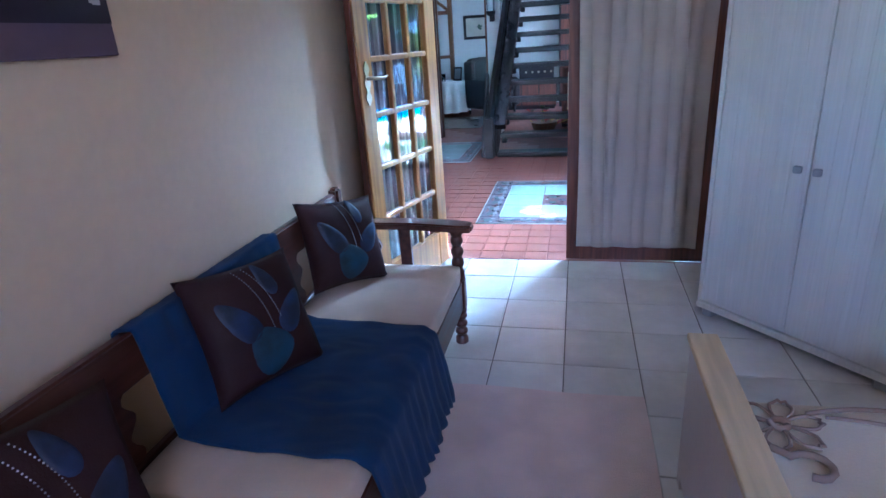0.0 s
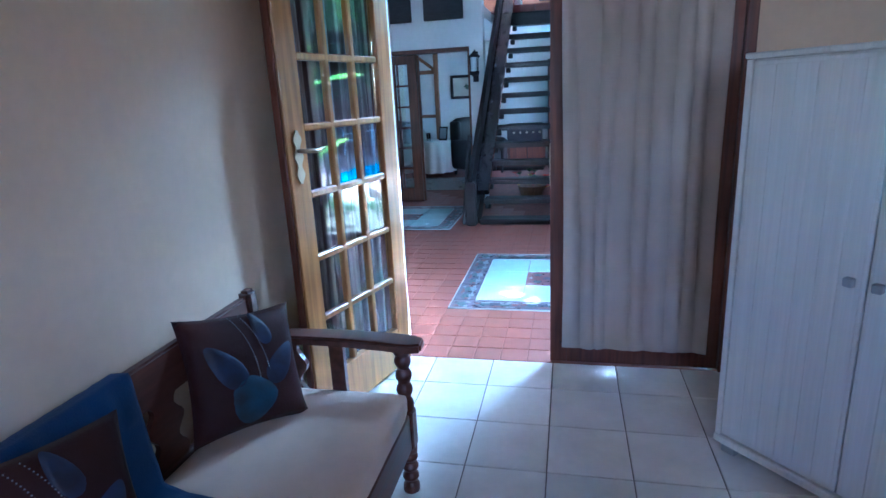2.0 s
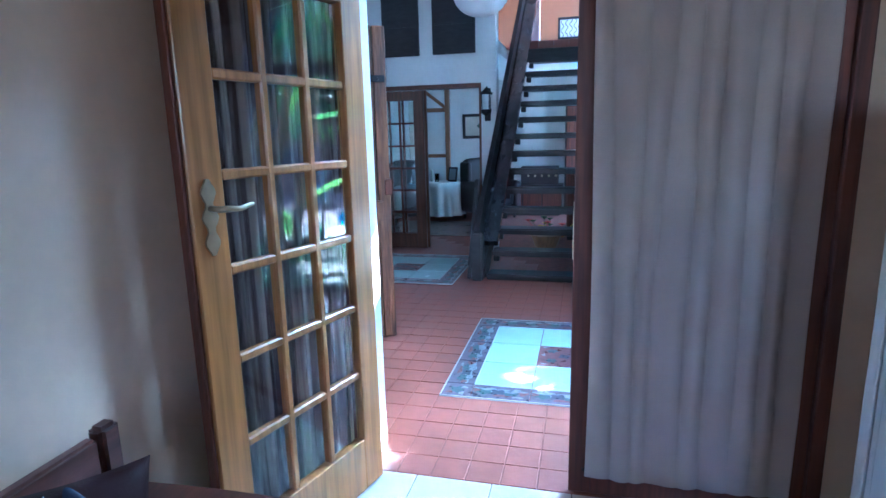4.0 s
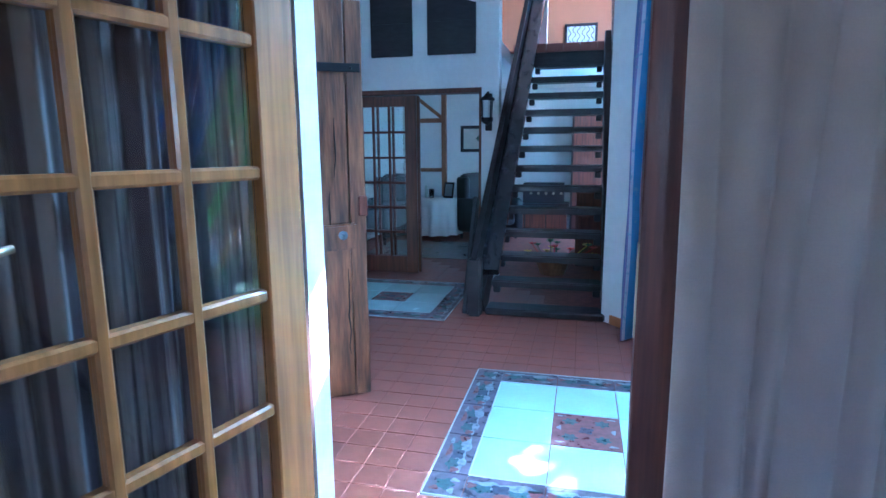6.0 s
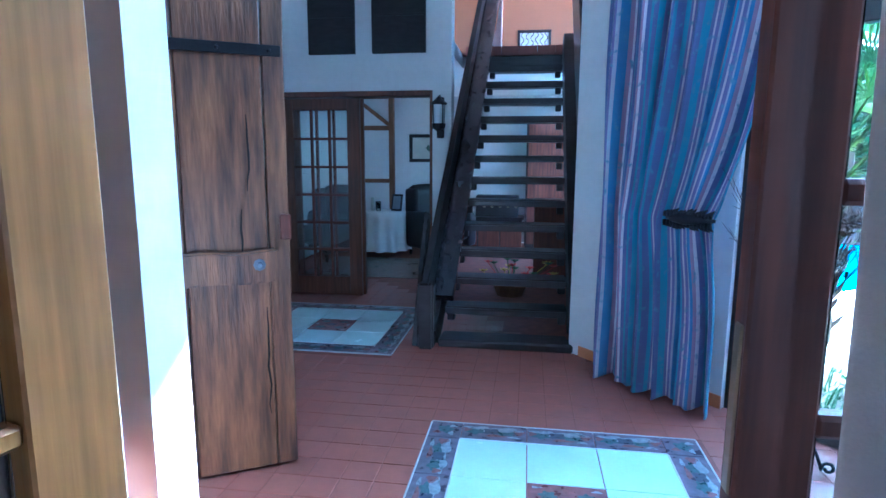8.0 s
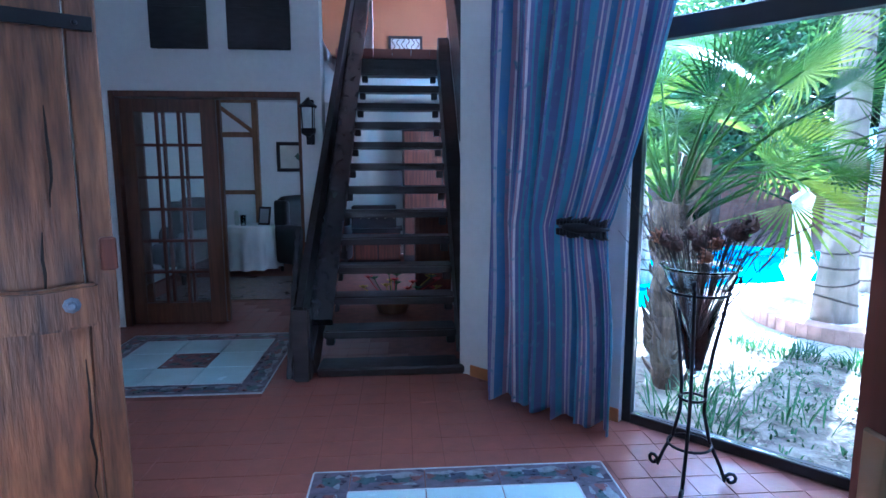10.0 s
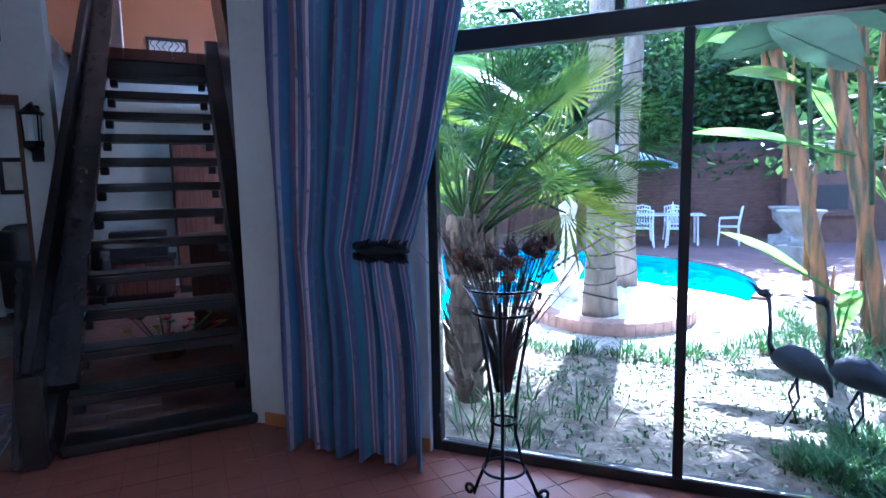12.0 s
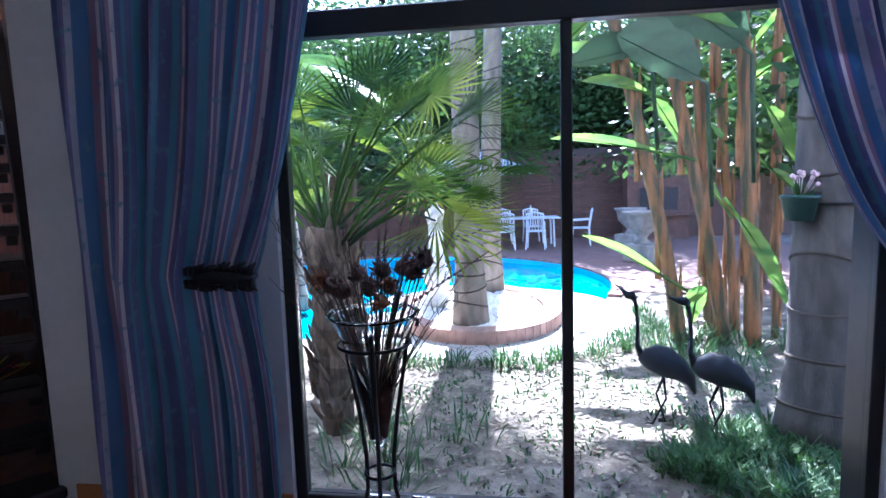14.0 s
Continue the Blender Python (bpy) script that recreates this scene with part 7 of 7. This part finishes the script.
def in_inlay(x, y):
    return any(a - 0.01 < x < c + 0.01 and b - 0.01 < y < d + 0.01 for a, b, c, d in (IN1, IN2))


vs, fs = [], []
cells = []
for i in range(-23, 22):
    for j in range(0, 59):
        x0, x1, y0, y1 = IN1[0] + i * TT, IN1[0] + (i + 1) * TT, j * TT, (j + 1) * TT
        x, y = (x0 + x1) / 2, (y0 + y1) / 2
        # beyond the diagonal window wall lies the garden
        if (x - WA.x) * 0.733 + (y - WA.y) * 0.68 > 0.02 or (y < 0.24 and not -0.86 < x < 0.93) or x < -3.4:
            continue
        for a, b, c, d in (IN1, IN2):
            if x0 < c and x1 > a and y0 < d and y1 > b:
                if x < a: x1 = min(x1, a)
                elif x > c: x0 = max(x0, c)
                elif y < b: y1 = min(y1, b)
                elif y > d: y0 = max(y0, d)
                else: x1 = x0
        if x1 - x0 > 0.012 and y1 - y0 > 0.012:
            cells.append((x0, x1, y0, y1))
cells.sort(key=lambda c: c[2])
for n, (x0, x1, y0, y1) in enumerate(cells):
    if n < 300:
        o = lay("terracotta_tile", tm, floor_hall, (x0 + x1) / 2, (y0 + y1) / 2, 0.001 * noise.noise(Vector((x0 * 5, y0 * 5, 0))))
        o.scale = ((x1 - x0) / TT, (y1 - y0) / TT, 1)
    else:
        h = 0.001 * noise.noise(Vector((x0 * 5, y0 * 5, 0)))
        k = len(vs)
        e = 0.0022
        vs += [(x0 + e, y0 + e, h), (x1 - e, y0 + e, h), (x1 - e, y1 - e, h), (x0 + e, y1 - e, h)]
        vs += [(x0 + e, y0 + e, -0.01), (x1 - e, y0 + e, -0.01), (x1 - e, y1 - e, -0.01), (x0 + e, y1 - e, -0.01)]
        fs += [(k, k + 1, k + 2, k + 3), (k, k + 4, k + 5, k + 1), (k + 1, k + 5, k + 6, k + 2), (k + 2, k + 6, k + 7, k + 3), (k + 3, k + 7, k + 4, k)]
me = bpy.data.meshes.new("far_tiles")
me.from_pydata(vs, [], fs)
me.materials.append(M["terra"])
o = new("far_tiles", me)
o.parent = floor_hall
tagged(o, "worn red terracotta tiles", kind="stuff")
